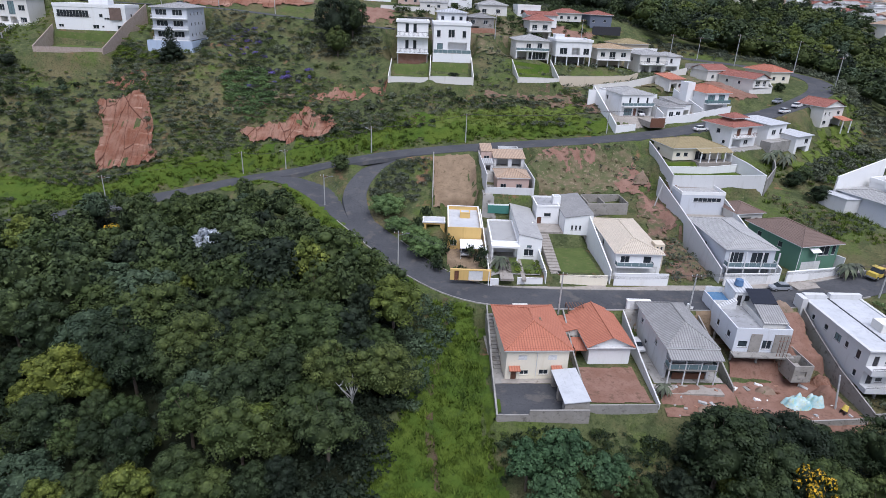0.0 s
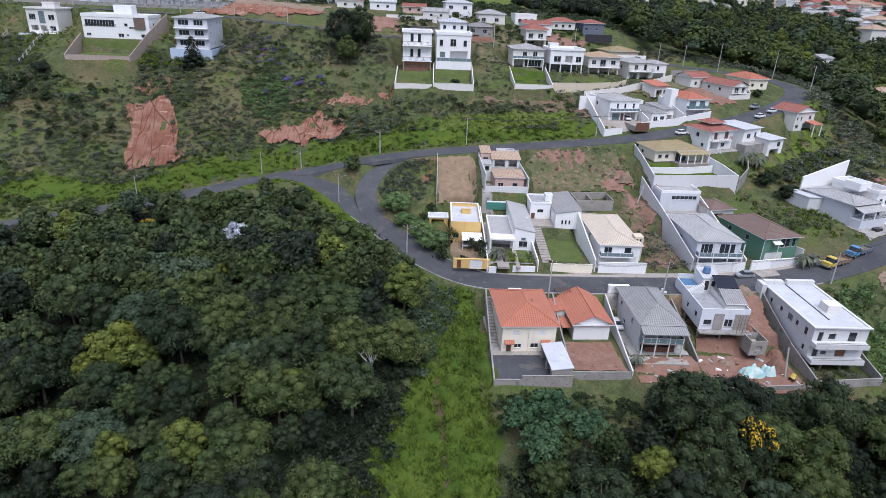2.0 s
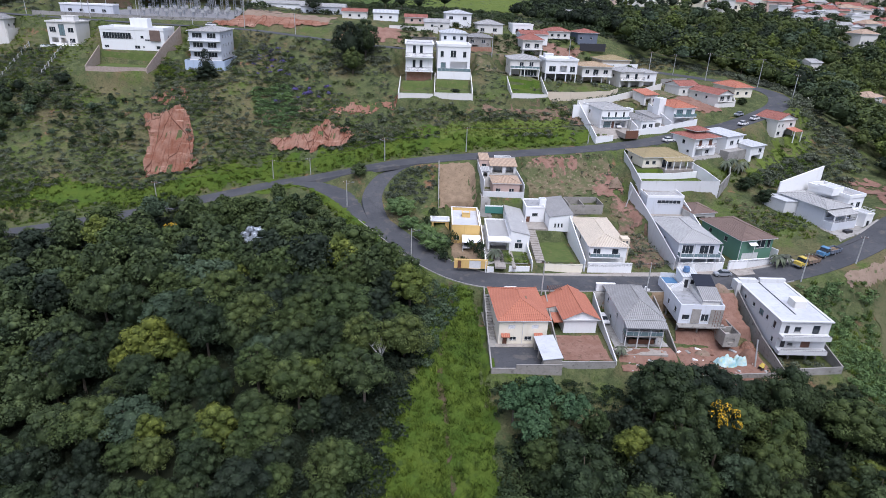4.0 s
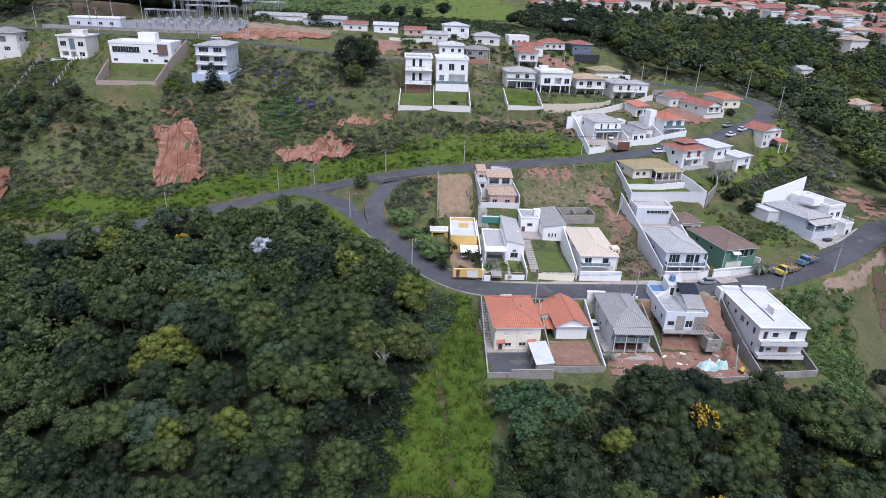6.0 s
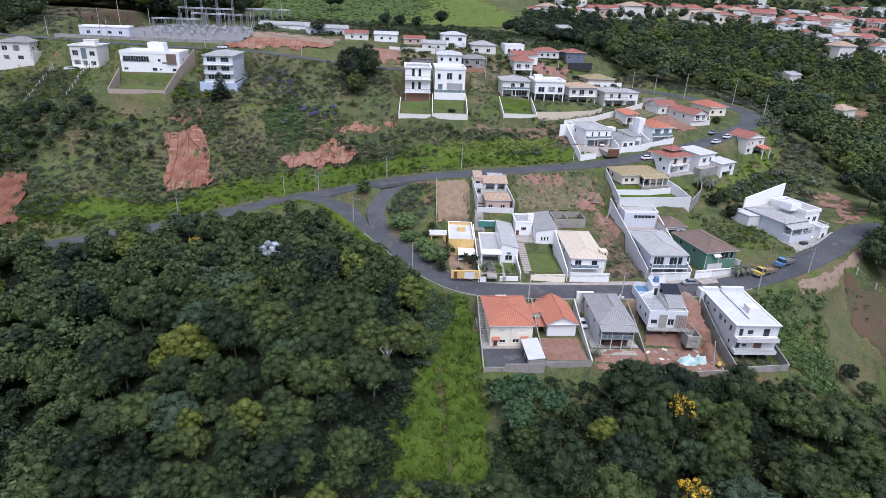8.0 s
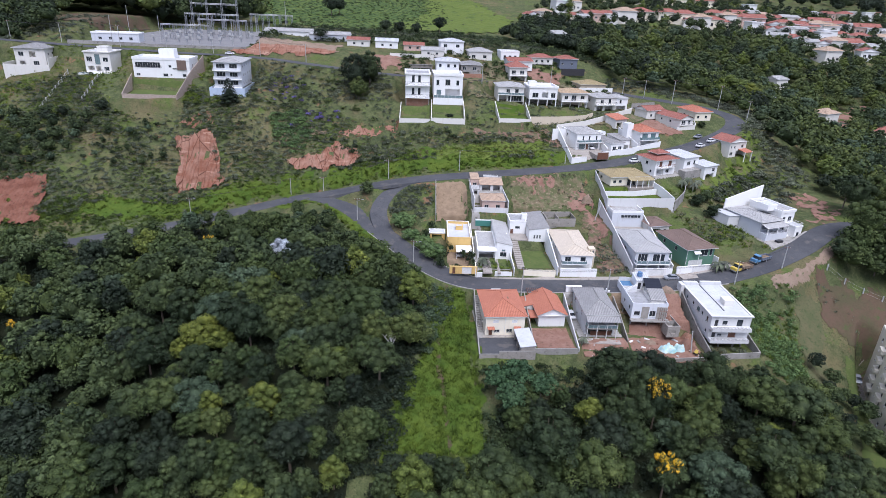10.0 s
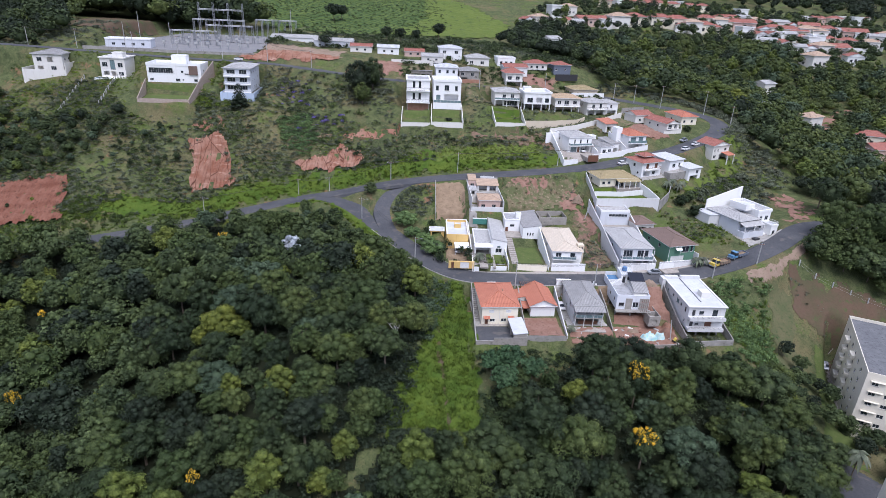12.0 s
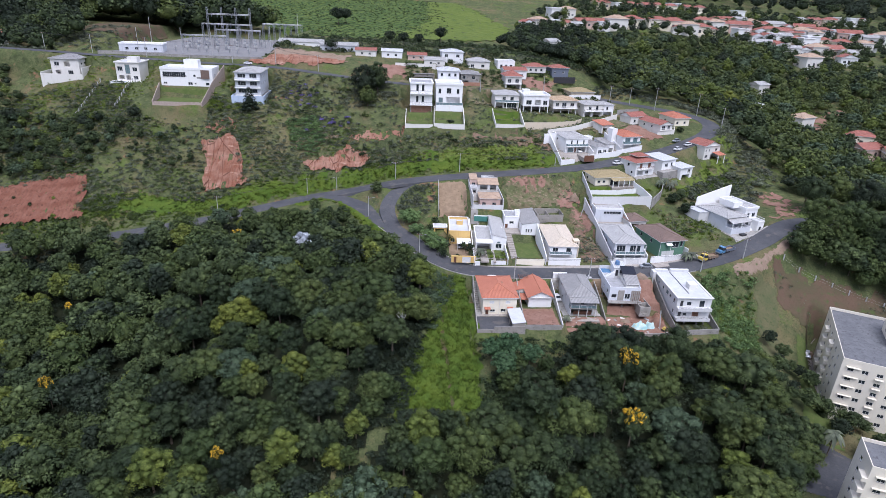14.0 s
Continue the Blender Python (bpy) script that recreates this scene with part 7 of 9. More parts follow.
def crown_blobs(kind):
    """Lobes of a crown about 10 m high."""
    if kind == "round":
        return dome(2.9, 3.7, 5.2, 30, 0.92)
    if kind == "broad":
        return dome(3.8, 3.4, 5.4, 42, 1.0)
    if kind == "tall":
        return dome(2.3, 4.3, 5.3, 32, 0.85)
    if kind == "cone":
        return [(0, 0, 4.0, 1.5, 2.0)] + [(math.cos(k * 2.4) * q, math.sin(k * 2.4) * q, 0.9 + 0.19 * k, 0.55 + 0.35 * q / 2.1, 0.8) for k, q in ((k, 2.1 * (1 - k / 48) ** 0.9) for k in range(46))]
    if kind == "feather":
        return dome(3.3, 3.7, 5.4, 52, 0.66)
    return dome(3.4, 3.1, 5.7, 34, 0.8)


def trunk_geo(blobs):
    g = Geo()
    g.beam((0, 0, -1.2), (0.1, 0.05, 3.2), 0.24, 7, 0.17)
    g.beam((0.1, 0.05, 3.2), (0.05, 0, 6.5), 0.17, 6, 0.07)
    for x, y, z, r, q in blobs[1:9]:
        g.beam((0.08, 0.03, 2.6 + 0.25 * (z - 4)), (x * 0.85, y * 0.85, z - 0.2), 0.09, 5, 0.03)
    return g


TREES = {}


def tree_kind(key, kind, leaf, count, size, label):
    blobs = crown_blobs(kind)
    crown = mesh_of("crown", core(blobs[:18], 0.8, 1), leaf_cloud(blobs, count, size))
    crown.materials.append(M[leaf])
    trunk = trunk_geo(blobs).mesh("trunk")
    trunk.materials.append(M["bark"])
    TREES[key] = (trunk, crown, label, blobs)


for key, kind, leaf, label in (("a", "round", "leaf", "dense rounded green broadleaf tree in the woods"), ("b", "broad", "leaf", "broad spreading dark green tree in the woods"), ("c", "open", "leaf", "tufted green tree with an open crown"), ("d", "tall", "leafdark", "tall dark green tree in the woods"),
        ("e", "broad", "leafdark", "broad dark-leaved tree in the woods"), ("f", "round", "leaflight", "light yellow-green rounded tree in the woods"), ("i", "round", "leafmid", "domed olive-green tree in the woods"), ("g", "open", "leafblue", "grey-green tufted tree in the woods"), ("h", "feather", "leafdark", "dark many-tufted tree in the woods"),
        ("j", "feather", "leafmid", "feathery olive-green tree in the woods"), ("k", "broad", "leafmid", "wide billowing olive-green tree in the woods"), ("l", "feather", "leaf", "feathery mid-green tree in the woods")):
    tree_kind(key, kind, leaf, 5000, 0.13, label)
tree_kind("street", "broad", "leafstreet", 6000, 0.13, "fresh green spreading street tree")
tree_kind("fresh", "open", "verdant", 2600, 0.21, "fresh green tree with large leaves beside the meadow")
tree_kind("cone", "cone", "leafdark", 4000, 0.13, "dense dark conical tree")
tree_kind("yellow", "open", "leaf", 2400, 0.17, "tree covered with yellow blossom")
tree_kind("white", "open", "whiteleaf", 1800, 0.2, "tree with silvery white leaves")


def tree(key, x, y, size, spin=0.0, label="", wide=1.0, sink=0.0):
    trunk, crown, text, _ = TREES[key]
    root = thing("tree", pose(x, y, ground(x, y) - sink, 0, 0, spin) @ Matrix.Diagonal((size * wide, size * wide, size, 1)), label or text, "tree", "trees of the woods")
    part("trunk", trunk, M["bark"], root)
    part("crown", crown, None, root)
    return root


def scatter(poly, spacing, seed):
    """Points about spacing apart inside an outline, unevenly."""
    r = np.random.default_rng(seed)
    xs, ys = [p[0] for p in poly], [p[1] for p in poly]
    gx, gy = np.meshgrid(np.arange(min(xs), max(xs), spacing), np.arange(min(ys), max(ys), spacing * 0.87))
    gx = gx + (np.arange(gx.shape[0]) % 2)[:, None] * spacing / 2
    gx, gy = gx.ravel() + r.normal(size=gx.size) * spacing * 0.22, gy.ravel() + r.normal(size=gy.size) * spacing * 0.22
    ok = inside(gx, gy, poly)
    return list(zip(gx[ok], gy[ok])), r


WOOD_LEFT = [(-200, 14), (-26, 14), (-26, 30), (-13, 46), (-11.5, 55), (-9.2, 64), (-6, 74), (-4, 84), (-5.5, 96), (-16, 106), (-26, 121), (-36, 135), (-46, 145), (-58, 151), (-74, 148), (-90, 141), (-120, 133), (-150, 124), (-200, 113)]
WOOD_RIGHT = [(-26, 14), (72, 10), (84, 30), (98, 44), (98, 54), (92, 64), (82, 66), (68, 68), (58, 66), (46, 65), (34, 67), (26, 62), (15, 60), (12.5, 56), (12, 50), (5, 45), (-8, 45), (-16, 40), (-26, 30)]
near_trees, far_trees = [], []
# floor sheets whose colour holds the shade between the crowns
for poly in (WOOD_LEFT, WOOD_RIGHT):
    patch("forest_floor", poly, M["litter"], "leaf litter darkened with the shade of the woods", "ground", 0.12, 3.0, 0.6)
for poly, seed, mixture in ((WOOD_LEFT, 3, "aaabbbccddeehllgffiijjkkk"), (WOOD_RIGHT, 5, "aabbccdehllgffiijkk")):
    spots, r = scatter(poly, 6.3, seed)
    for x, y in spots:
        key, size, spin, wide = mixture[int(r.integers(len(mixture)))], 0.80 + 0.8 * r.random() ** 1.6, r.random() * 360, 0.88 + 0.3 * r.random()
        rim = min(math.hypot(x - px, y - py) for px, py in poly)
        size *= 0.82 + 0.18 * min(1.0, rim / 12)
        size *= 1 - 0.22 * min(1.0, max(0.0, (y - 112 + abs(min(0.0, x + 100)) * 0.3) / 22)) if x > -130 else 1.0
        (near_trees if y > 24 and y < 96 and -80 < x < 100 else far_trees).append((key, x, y, size, spin, wide))
SHOWN = [(-46.8, 117.0, 5.5), (-46.8, 112.0, 4.0), (-72.9, 126.3, 4.5), (48.5, 56.8, 4.5), (46.5, 42, 4.5), (-106.8, 62, 4), (-118, 95, 4), (-52, 35, 4), (-11.2, 71.2, 3.5), (-11.2, 68.0, 3.0)]
clear = lambda t: all(math.hypot(t[1] - x, t[2] - y) > r for x, y, r in SHOWN)
near_trees, far_trees = [t for t in near_trees if clear(t)], [t for t in far_trees if clear(t)]
near_trees.sort(key=lambda t: abs(t[1] * 0.6) + abs(t[2] - 62))
for k, t in enumerate(near_trees[:300]):
    tree(t[0], t[1], t[2], t[3], t[4], "", t[5], (k * 0.618) % 1 * 2.2 * t[3])
far_trees += near_trees[300:]
for poly, seed, mixture, spacing, lo, hi in (
        # side valley wood: extra olive and grey-green trees put haze into its colour
        ([(133, 236), (140, 200), (150, 170), (162, 150), (178, 120), (185, 60), (320, 60), (420, 260), (420, 370), (330, 440), (270, 470), (190, 455), (130, 440), (100, 380), (90, 300), (86, 262), (100, 252), (122, 244)], 11, "aakklgijkkgifbcjh", 8.2, 0.75, 1.5),
        ([(-520, 300), (-300, 296), (-244, 300), (-240, 356), (-180, 376), (-122, 380), (-140, 420), (-215, 560), (-420, 560)], 12, "bddeklhh", 8.0, 1.1, 1.8), ([(-280, 262), (-208, 258), (-196, 280), (-214, 306), (-222, 340), (-300, 340)], 21, "bdeklhac", 7.0, 0.7, 1.4), ([(-250, 345), (-182, 358), (-178, 378), (-118, 380), (-118, 394), (-250, 404)], 23, "hlkdb", 8.5, 1.7, 2.4), ([(-330, 190), (-208, 196), (-202, 222), (-222, 244), (-330, 248)], 22, "aabcklfe", 5.2, 0.3, 0.65), ([(-330, 130), (-205, 125), (-190, 180), (-200, 215), (-330, 240)], 13, "abbdeehc", 7.0, 0.6, 1.0),
        ([(60, 300), (86, 290), (100, 390), (128, 445), (90, 470), (62, 430), (40, 360)], 14, "abdeehh", 7.5, 0.7, 1.2), ([(440, 400), (900, 500), (900, 1000), (-300, 1000), (-250, 620), (0, 620), (200, 740), (430, 720), (560, 640)], 15, "bdeehh", 21, 1.3, 2.1), ([(60, 430), (150, 440), (260, 450), (420, 450), (560, 600), (520, 690), (300, 690), (140, 620), (90, 520)], 18, "aabbcef", 13, 0.6, 1.2),
        ([(119, 112.5), (127, 117.5), (150, 124), (190, 122), (230, 60), (175, 98), (140, 107.5)], 24, "klbajki", 5.5, 0.7, 1.3), ([(95, 64), (101, 52), (113, 38), (118, 52), (112, 70), (100, 86)], 16, "aabcch", 5.2, 0.4, 0.75), ([(-205, 176), (-150, 172), (-141, 180), (-138, 192), (-150, 200), (-205, 212)], 19, "aaaccbgfe", 4.6, 0.35, 0.7), ([(-141, 180), (-120, 172), (-108, 180), (-109, 194), (-138, 197)], 17, "aacgf", 6.5, 0.25, 0.45), ([(-205, 150), (-150, 148), (-140, 158), (-150, 172), (-205, 172)], 20, "aacf", 11.0, 0.2, 0.35)):
    spots, r = scatter(poly, spacing, seed)
    for x, y in spots:
        far_trees.append((mixture[int(r.integers(len(mixture)))], x, y, lo + (hi - lo) * r.random(), r.random() * 360, 1.0 + 0.3 * r.random()))


LONE_HOUSES = [(331, 636, 5), (305, 437, 20), (345, 455, -10), (239, 379, 25), (236, 311, 30), (253, 289, -20), (247, 263, 15), (256, 255, -15), (81, 388, 35), (206, 322, 20)]
SCAR = [(244, 314), (254, 318), (272, 330), (296, 352), (290, 360), (268, 346), (248, 326)]
patch("clay_scar", SCAR, M["redsoil"], "red soil track through the far woods", "soil", 0.2, 1.2, 1.2)
far_trees = [t for t in far_trees if not inside(t[1], t[2], SCAR) and all(math.hypot(t[1] - x, t[2] + 6 - y) > 12 for x, y, _ in LONE_HOUSES)]


def woodland(name, rows, label, leaf, count, size, lobes):
    """Trees too many to count, as one mass."""
    pieces = []
    zs = height([t[1] for t in rows], [t[2] for t in rows])
    shapes = {}
    for (key, x, y, s, spin, wide), z in zip(rows, zs):
        if key not in shapes:
            blobs = TREES[key][3]
            cv, cf = core(blobs[:lobes], 0.84, 1)
            lv, lf = leaf_cloud(blobs, count, size)
            shapes[key] = (np.concatenate([cv, lv]), np.concatenate([cf, lf + len(cv)]))
        v, f = shapes[key]
        c, q = math.cos(spin), math.sin(spin)
        w = v * (s * wide, s * wide, s)
        pieces.append((np.stack([w[:, 0] * c - w[:, 1] * q + x, w[:, 0] * q + w[:, 1] * c + y, w[:, 2] + z], 1), f))
    if pieces:
        me = mesh_of(name, *pieces)
        ob = part(name, me, M[leaf])
        tagged(ob, label, "woods", kind="stuff")


for leaf, keys, label in (("leaf", "abcl", "dense green woods covering the valley"), ("leafdark", "deh", "dark green woods on the slopes"), ("leafmid", "ijk", "olive-green trees among the woods"), ("leaflight", "f", "light green trees among the woods"), ("leafblue", "g", "grey-green trees among the woods")):
    rows = [t for t in far_trees if t[0] in keys]
    close = [t for t in rows if t[2] < 160 and abs(t[1]) < 200]
    woodland("woodland", close, label, leaf, 1250, 0.26, 8)
    woodland("far_woodland", [t for t in rows if not (t[2] < 160 and abs(t[1]) < 200)], label, leaf, 290, 0.42, 3)

# ---- single trees and shrubs that stand apart ----
def lone(key, x, y, size, label, wide=1.1, sink=0.0, group=""):
    t = tree(key, x, y, size, (x * 37 + y * 11) % 360, label, wide, sink)
    t["group"] = group or "single trees"
    return t


lone("a", -25.6, 155.4, 0.62, "rounded green tree on the traffic island", 1.25, 1.6)
lone("street", -11.4, 137.0, 0.75, "fresh green spreading tree beside the street", 1.45, 2.0)
lone("street", -8.6, 130.4, 0.5, "small fresh green tree beside the street", 1.5, 1.4)
lone("street", -1.6, 118.5, 0.72, "dense green tree in front of the yellow house", 1.4, 1.8)
lone("street", -4.2, 124.0, 0.66, "dense green tree in front of the yellow house", 1.3, 1.6)
lone("h", -36.2, 215, 2.15, "tall feathery tree beside the ridge street", 0.8, 3.5)
lone("l", -30.5, 219, 1.8, "tall feathery tree beside the ridge street", 0.9, 3.0)
lone("j", -34.5, 210, 1.25, "leafy tree below the ridge street", 1.0, 2.0)
lone("cone", -87.6, 204.6, 1.1, "dense dark conical tree beside the blue house", 1.35, 0.4)
lone("e", -137.4, 198.0, 0.6, "round dark tree beside the retaining wall", 1.3, 1.0)
for x, y, s in ((92.5, 138, 0.62), (90.2, 146, 0.6), (96, 141.5, 0.55), (98.5, 145.0, 0.6), (94, 149, 0.6)):
    lone("a", x, y, s, "dense dark green tree on the empty lot", 1.3, 1.6)
lone("b", 121, 61, 0.7, "garden tree beside the apartment towers", 1.2, 0.6)
lone("f", 117, 60, 0.6, "bright green garden tree beside the towers", 1.2, 0.6)
for x, y, s, k in ((133, 121, 1.75, "k"), (139, 117, 1.5, "j"), (146, 121, 1.9, "k"), (154, 118, 1.8, "b"), (161, 113, 1.9, "k"), (150, 112, 1.3, "l"), (168, 119, 2.0, "j"), (157, 107, 1.2, "b"), (166, 104, 1.6, "k"), (176, 108, 1.9, "b"), (143, 143, 1.5, "b"), (152, 145, 1.6, "k"), (161, 142, 1.7, "e"), (147, 153, 1.3, "l"), (134.5, 113.5, 0.9, "l"), (142, 111.5, 0.8, "a")):
    lone(k, x, y, s, "tall billowing green tree beyond the bend", 0.95)
for x, y, s in ((13.5, 61.5, 0.9), (18.5, 62.5, 1.0), (16, 56.5, 0.95), (23.5, 60.5, 0.85)):
    lone("fresh", x, y, s, "fresh green tree with large leaves beside the meadow", 1.0)
for x, y, s, k in ((38.5, 66.5, 0.85, "l"), (43.5, 66.0, 1.12, "b"), (48.5, 65.2, 1.2, "e"), (53.5, 65.8, 1.0, "l"), (58.5, 66.4, 0.8, "a"), (46, 61.5, 1.2, "b"), (51.5, 60.5, 1.1, "k"), (72, 66.8, 0.7, "c"), (77, 67.4, 0.75, "l"), (64.5, 65.5, 0.72, "c")):
    lone(k, x, y, s, "leafy dark green tree below the yard walls", 1.1)
lone("e", 4.4, 199.0, 0.25, "round clipped bush on a back lawn", 1.6, 0.9)
lone("a", 110.6, 200.0, 0.42, "round dark bush by the bend", 1.3, 1.4)
def reach(key, x, y, top, label, wide=1.0):
    """A tree whose crown reaches up to a given height."""
    return lone(key, x, y, (top - ground(x, y)) / 9.6, label, wide)


reach("white", -46.8, 117.0, 6.2, "tree with silvery white leaves among the woods", 0.95)


def blossom(x, y, top, wide):
    """A tree whose crown is covered with yellow flowers."""
    t = reach("yellow", x, y, top, "tree covered with yellow blossom among the woods", wide)
    part("blossom", mesh_of("blossom", leaf_cloud([b for b in TREES["yellow"][3][1:] if b[2] > 7.2], 480, 0.19)), M["yellowflower"], t, "clusters of yellow flowers")


for x, y, top, wide in ((-72.9, 126.3, 2.8, 0.7), (48.5, 56.8, 0.6, 0.72), (46.5, 42, -6.6, 0.85), (-106.8, 62, -16.2, 0.5), (-118, 95, -11.8, 0.45), (-52, 35, -15, 0.5)):
    blossom(x, y, top, wide)

# ---- scrub, weeds and tall grass ----
CLAY = [[(-104, 188.5), (-92.5, 191.5), (-83, 171), (-99, 172.5), (-100, 180)], [(-57, 179.5), (-52.5, 181), (-42, 186.5), (-32.5, 182), (-33, 177), (-54, 177)], [(-205, 171), (-149, 168), (-142.5, 149), (-170, 147), (-205, 147)], [(-38, 192), (-28, 190.5), (-19, 190.5), (-19, 195), (-39, 195)]]


def tuft_shapes(n, count, size, radius, tall):
    out = []
    for _ in range(n):
        blobs = [(rng.normal() * radius * 0.5, rng.normal() * radius * 0.5, tall * (0.35 + 0.3 * rng.random()), radius * (0.6 + 0.4 * rng.random()), tall / radius * 0.6) for _ in range(3)]
        out.append(leaf_cloud(blobs, count, size, 0.7, 0.55))
    return out


def cover(name, poly, spacing, seed, shapes, material, label, category, lo=0.5, hi=1.3, thin=0.0):
    """Plants too many to count over an outline, in drifts."""
    spots, r = scatter(poly, spacing, seed)
    if not spots:
        return
    x, y = np.array(spots).T
    keep = (np.sin(x / 7.3 + seed) * np.cos(y / 5.9 - seed) + r.normal(size=len(x)) * 0.45) > thin
    gap = np.full(len(x), 99.0)
    for i in range(0, len(x), 2000):
        gap[i : i + 2000] = (np.hypot(x[i : i + 2000, None] - ALL_ROADS[None, :, 0], y[i : i + 2000, None] - ALL_ROADS[None, :, 1]) - ALL_ROADS[:, 3]).min(1)
    keep &= gap > 1.2
    for bare in CLAY:
        keep &= ~inside(x, y, bare)
    for cx, cy, turn, hw, hd, level, bank in PADS:
        c, s = math.cos(radians(turn)), math.sin(radians(turn))
        keep &= (np.abs((x - cx) * c + (y - cy) * s) > hw + 0.8) | (np.abs(-(x - cx) * s + (y - cy) * c) > hd + 0.8)
    x, y = x[keep], y[keep]
    if not len(x):
        return
    z = height(x, y)
    pieces = []
    for px, py, pz in zip(x, y, z):
        v, f = shapes[int(r.integers(len(shapes)))]
        s, a = lo + (hi - lo) * r.random() ** 1.6, r.random() * 6.3
        c, q = math.cos(a) * s, math.sin(a) * s
        pieces.append((np.stack([v[:, 0] * c - v[:, 1] * q + px, v[:, 0] * q + v[:, 1] * c + py, v[:, 2] * s + pz - 0.05], 1), f))
    ob = part(name, mesh_of(name, *pieces), material)
    tagged(ob, label, category, kind="stuff")


bush = tuft_shapes(6, 120, 0.19, 1.1, 1.3)
weed = tuft_shapes(6, 34, 0.15, 0.65, 0.6)


def sward(count, radius, tall):
    """A tuft of long leaning blades."""
    a, q = rng.random(count) * 6.283, radius * np.sqrt(rng.random(count))
    foot = np.stack([np.cos(a) * q, np.sin(a) * q, np.zeros(count) - 0.05], 1)
    b, high = rng.random(count) * 6.283, tall * (0.5 + 0.7 * rng.random(count))
    lean = high * (0.35 + 0.6 * rng.random(count))
    side = np.stack([-np.sin(b), np.cos(b), np.zeros(count)], 1) * (0.05 + 0.06 * rng.random(count))[:, None]
    tip = foot + np.stack([np.cos(b) * lean, np.sin(b) * lean, high], 1)
    return np.stack([foot - side, foot + side, tip], 1).reshape(-1, 3), np.arange(count * 3).reshape(-1, 3)


blade = [sward(44, 0.62, 0.75) for _ in range(6)]
HILL = [(-205, 150), (-130, 152), (-96, 157), (-60, 170), (0, 168.5), (46, 171), (46, 190), (38, 203), (24, 199), (-16, 197), (-70, 206), (-82, 213), (-106, 214), (-108, 198), (-136, 198), (-150, 222), (-205, 226)]
cover("bamboo_clump", [(-70, 198), (-58, 203), (-51, 192), (-55, 182), (-64, 186)], 1.2, 53, bush, M["leafstreet"], "dense feathery light green thicket", "bushes", 0.5, 1.5, -1.2)
cover("green_band", [(-1, 180), (22, 184), (42, 187), (44, 178), (18, 173), (-2, 173)], 1.2, 54, weed, M["leaflight"], "bright green weeds in a band above the road", "weeds", 0.5, 1.4, -0.6)
cover("bank_grass", [(-150, 148), (-100, 153), (-94, 155.5), (-60, 167.5), (0, 167), (48, 169.5), (48, 178), (0, 181), (-60, 174), (-100, 167), (-150, 158)], 1.15, 33, blade, M["grass"], "lush grass on the roadside bank", "grass", 0.5, 1.5, -0.5)
# open strips where no bushes stand
CLAY += [[(-16.6, 190.6), (10.8, 191.4), (10.6, 214), (-16.6, 214)], [(24, 192.6), (37.8, 193.4), (37.6, 214), (24, 214)], [(0, 180), (22, 184), (41, 187), (43, 178), (18, 173), (-1, 173)], [(-130, 152), (-94, 158), (-60, 169), (0, 167), (48, 169), (48, 174), (0, 173), (-60, 174), (-100, 165), (-130, 158)], [(4, 187), (28, 190.5), (41, 187), (43, 190), (30, 194), (5, 190.5)]]
cover("scrub", HILL, 1.5, 21, bush, M["scrub"], "scrubby green bushes on the hillside", "bushes", 0.25, 1.1, -0.45)
cover("scrub", HILL, 2.4, 52, bush, M["leafmid"], "mid-green bushes on the hillside", "bushes", 0.3, 1.2, 0.0)
cover("crop_plants", [(-200, 560), (-118, 386), (-84, 372), (-84, 324), (-60, 320), (-12, 354), (8, 420), (-2, 560), (-90, 598)], 4.2, 55, weed, M["leaf"], "low bushy plants in rows on the far field", "crop", 0.8, 2.2, -0.9)
cover("pasture_tufts", [(-38, 334), (10, 354), (50, 400), (56, 440), (18, 556), (-8, 556), (-12, 430)], 5.5, 56, weed, M["scrub"], "scattered tufts on the pasture hill", "weeds", 0.6, 1.6, 0.0)
cover("dark_scrub", HILL, 3.8, 22, bush, M["leaf"], "dark green bushes on the hillside", "bushes", 0.4, 1.5, 0.35)
cover("weeds", HILL, 1.5, 23, weed, M["grass"], "tall green weeds on the slope", "weeds", 0.5, 1.3, 0.1)
cover("dry_weeds", HILL, 1.6, 42, weed, M["straw"], "dry brownish stalks on the slope", "weeds", 0.4, 1.2, -0.2)
cover("purple_scrub", [(-75, 190), (-40, 200), (-42, 207), (-72, 200)], 3.0, 24, bush, M["purple"], "purple-flowering bushes on the slope", "bushes", 0.5, 1.2, 0.2)
cover("ridge_scrub", [(-110, 214), (-70, 214), (-30, 206), (-20, 214), (-20, 224), (-60, 228), (-80, 230), (-110, 228)], 2.4, 25, bush, M["scrub"], "bushes below the ridge street", "bushes", 0.6, 1.7, -0.3)
cover("ridge_scrub", [(11, 200), (24, 201), (24, 224), (12, 224)], 2.0, 26, weed, M["scrub"], "weeds on an empty lot", "weeds", 0.6, 1.8, -0.2)
cover("lot_scrub", [(-18, 151), (-12, 155), (-2, 155), (-1.6, 140), (-9, 138), (-16, 144)], 1.5, 27, bush, M["scrub"], "dense green scrub on the corner lot", "bushes", 0.5, 1.1, -0.7)
cover("lot_weeds", [(24, 157), (54, 158), (55, 142), (47, 140), (36, 142), (24, 142)], 1.5, 28, weed, M["scrub"], "patchy weeds on the empty lots", "weeds", 0.5, 1.5, 0.25)
cover("lot_weeds", [(47, 108), (56, 108), (55, 142), (48, 140)], 1.4, 29, weed, M["scrub"], "patchy weeds on the empty side lot", "weeds", 0.5, 1.9, 0.2)
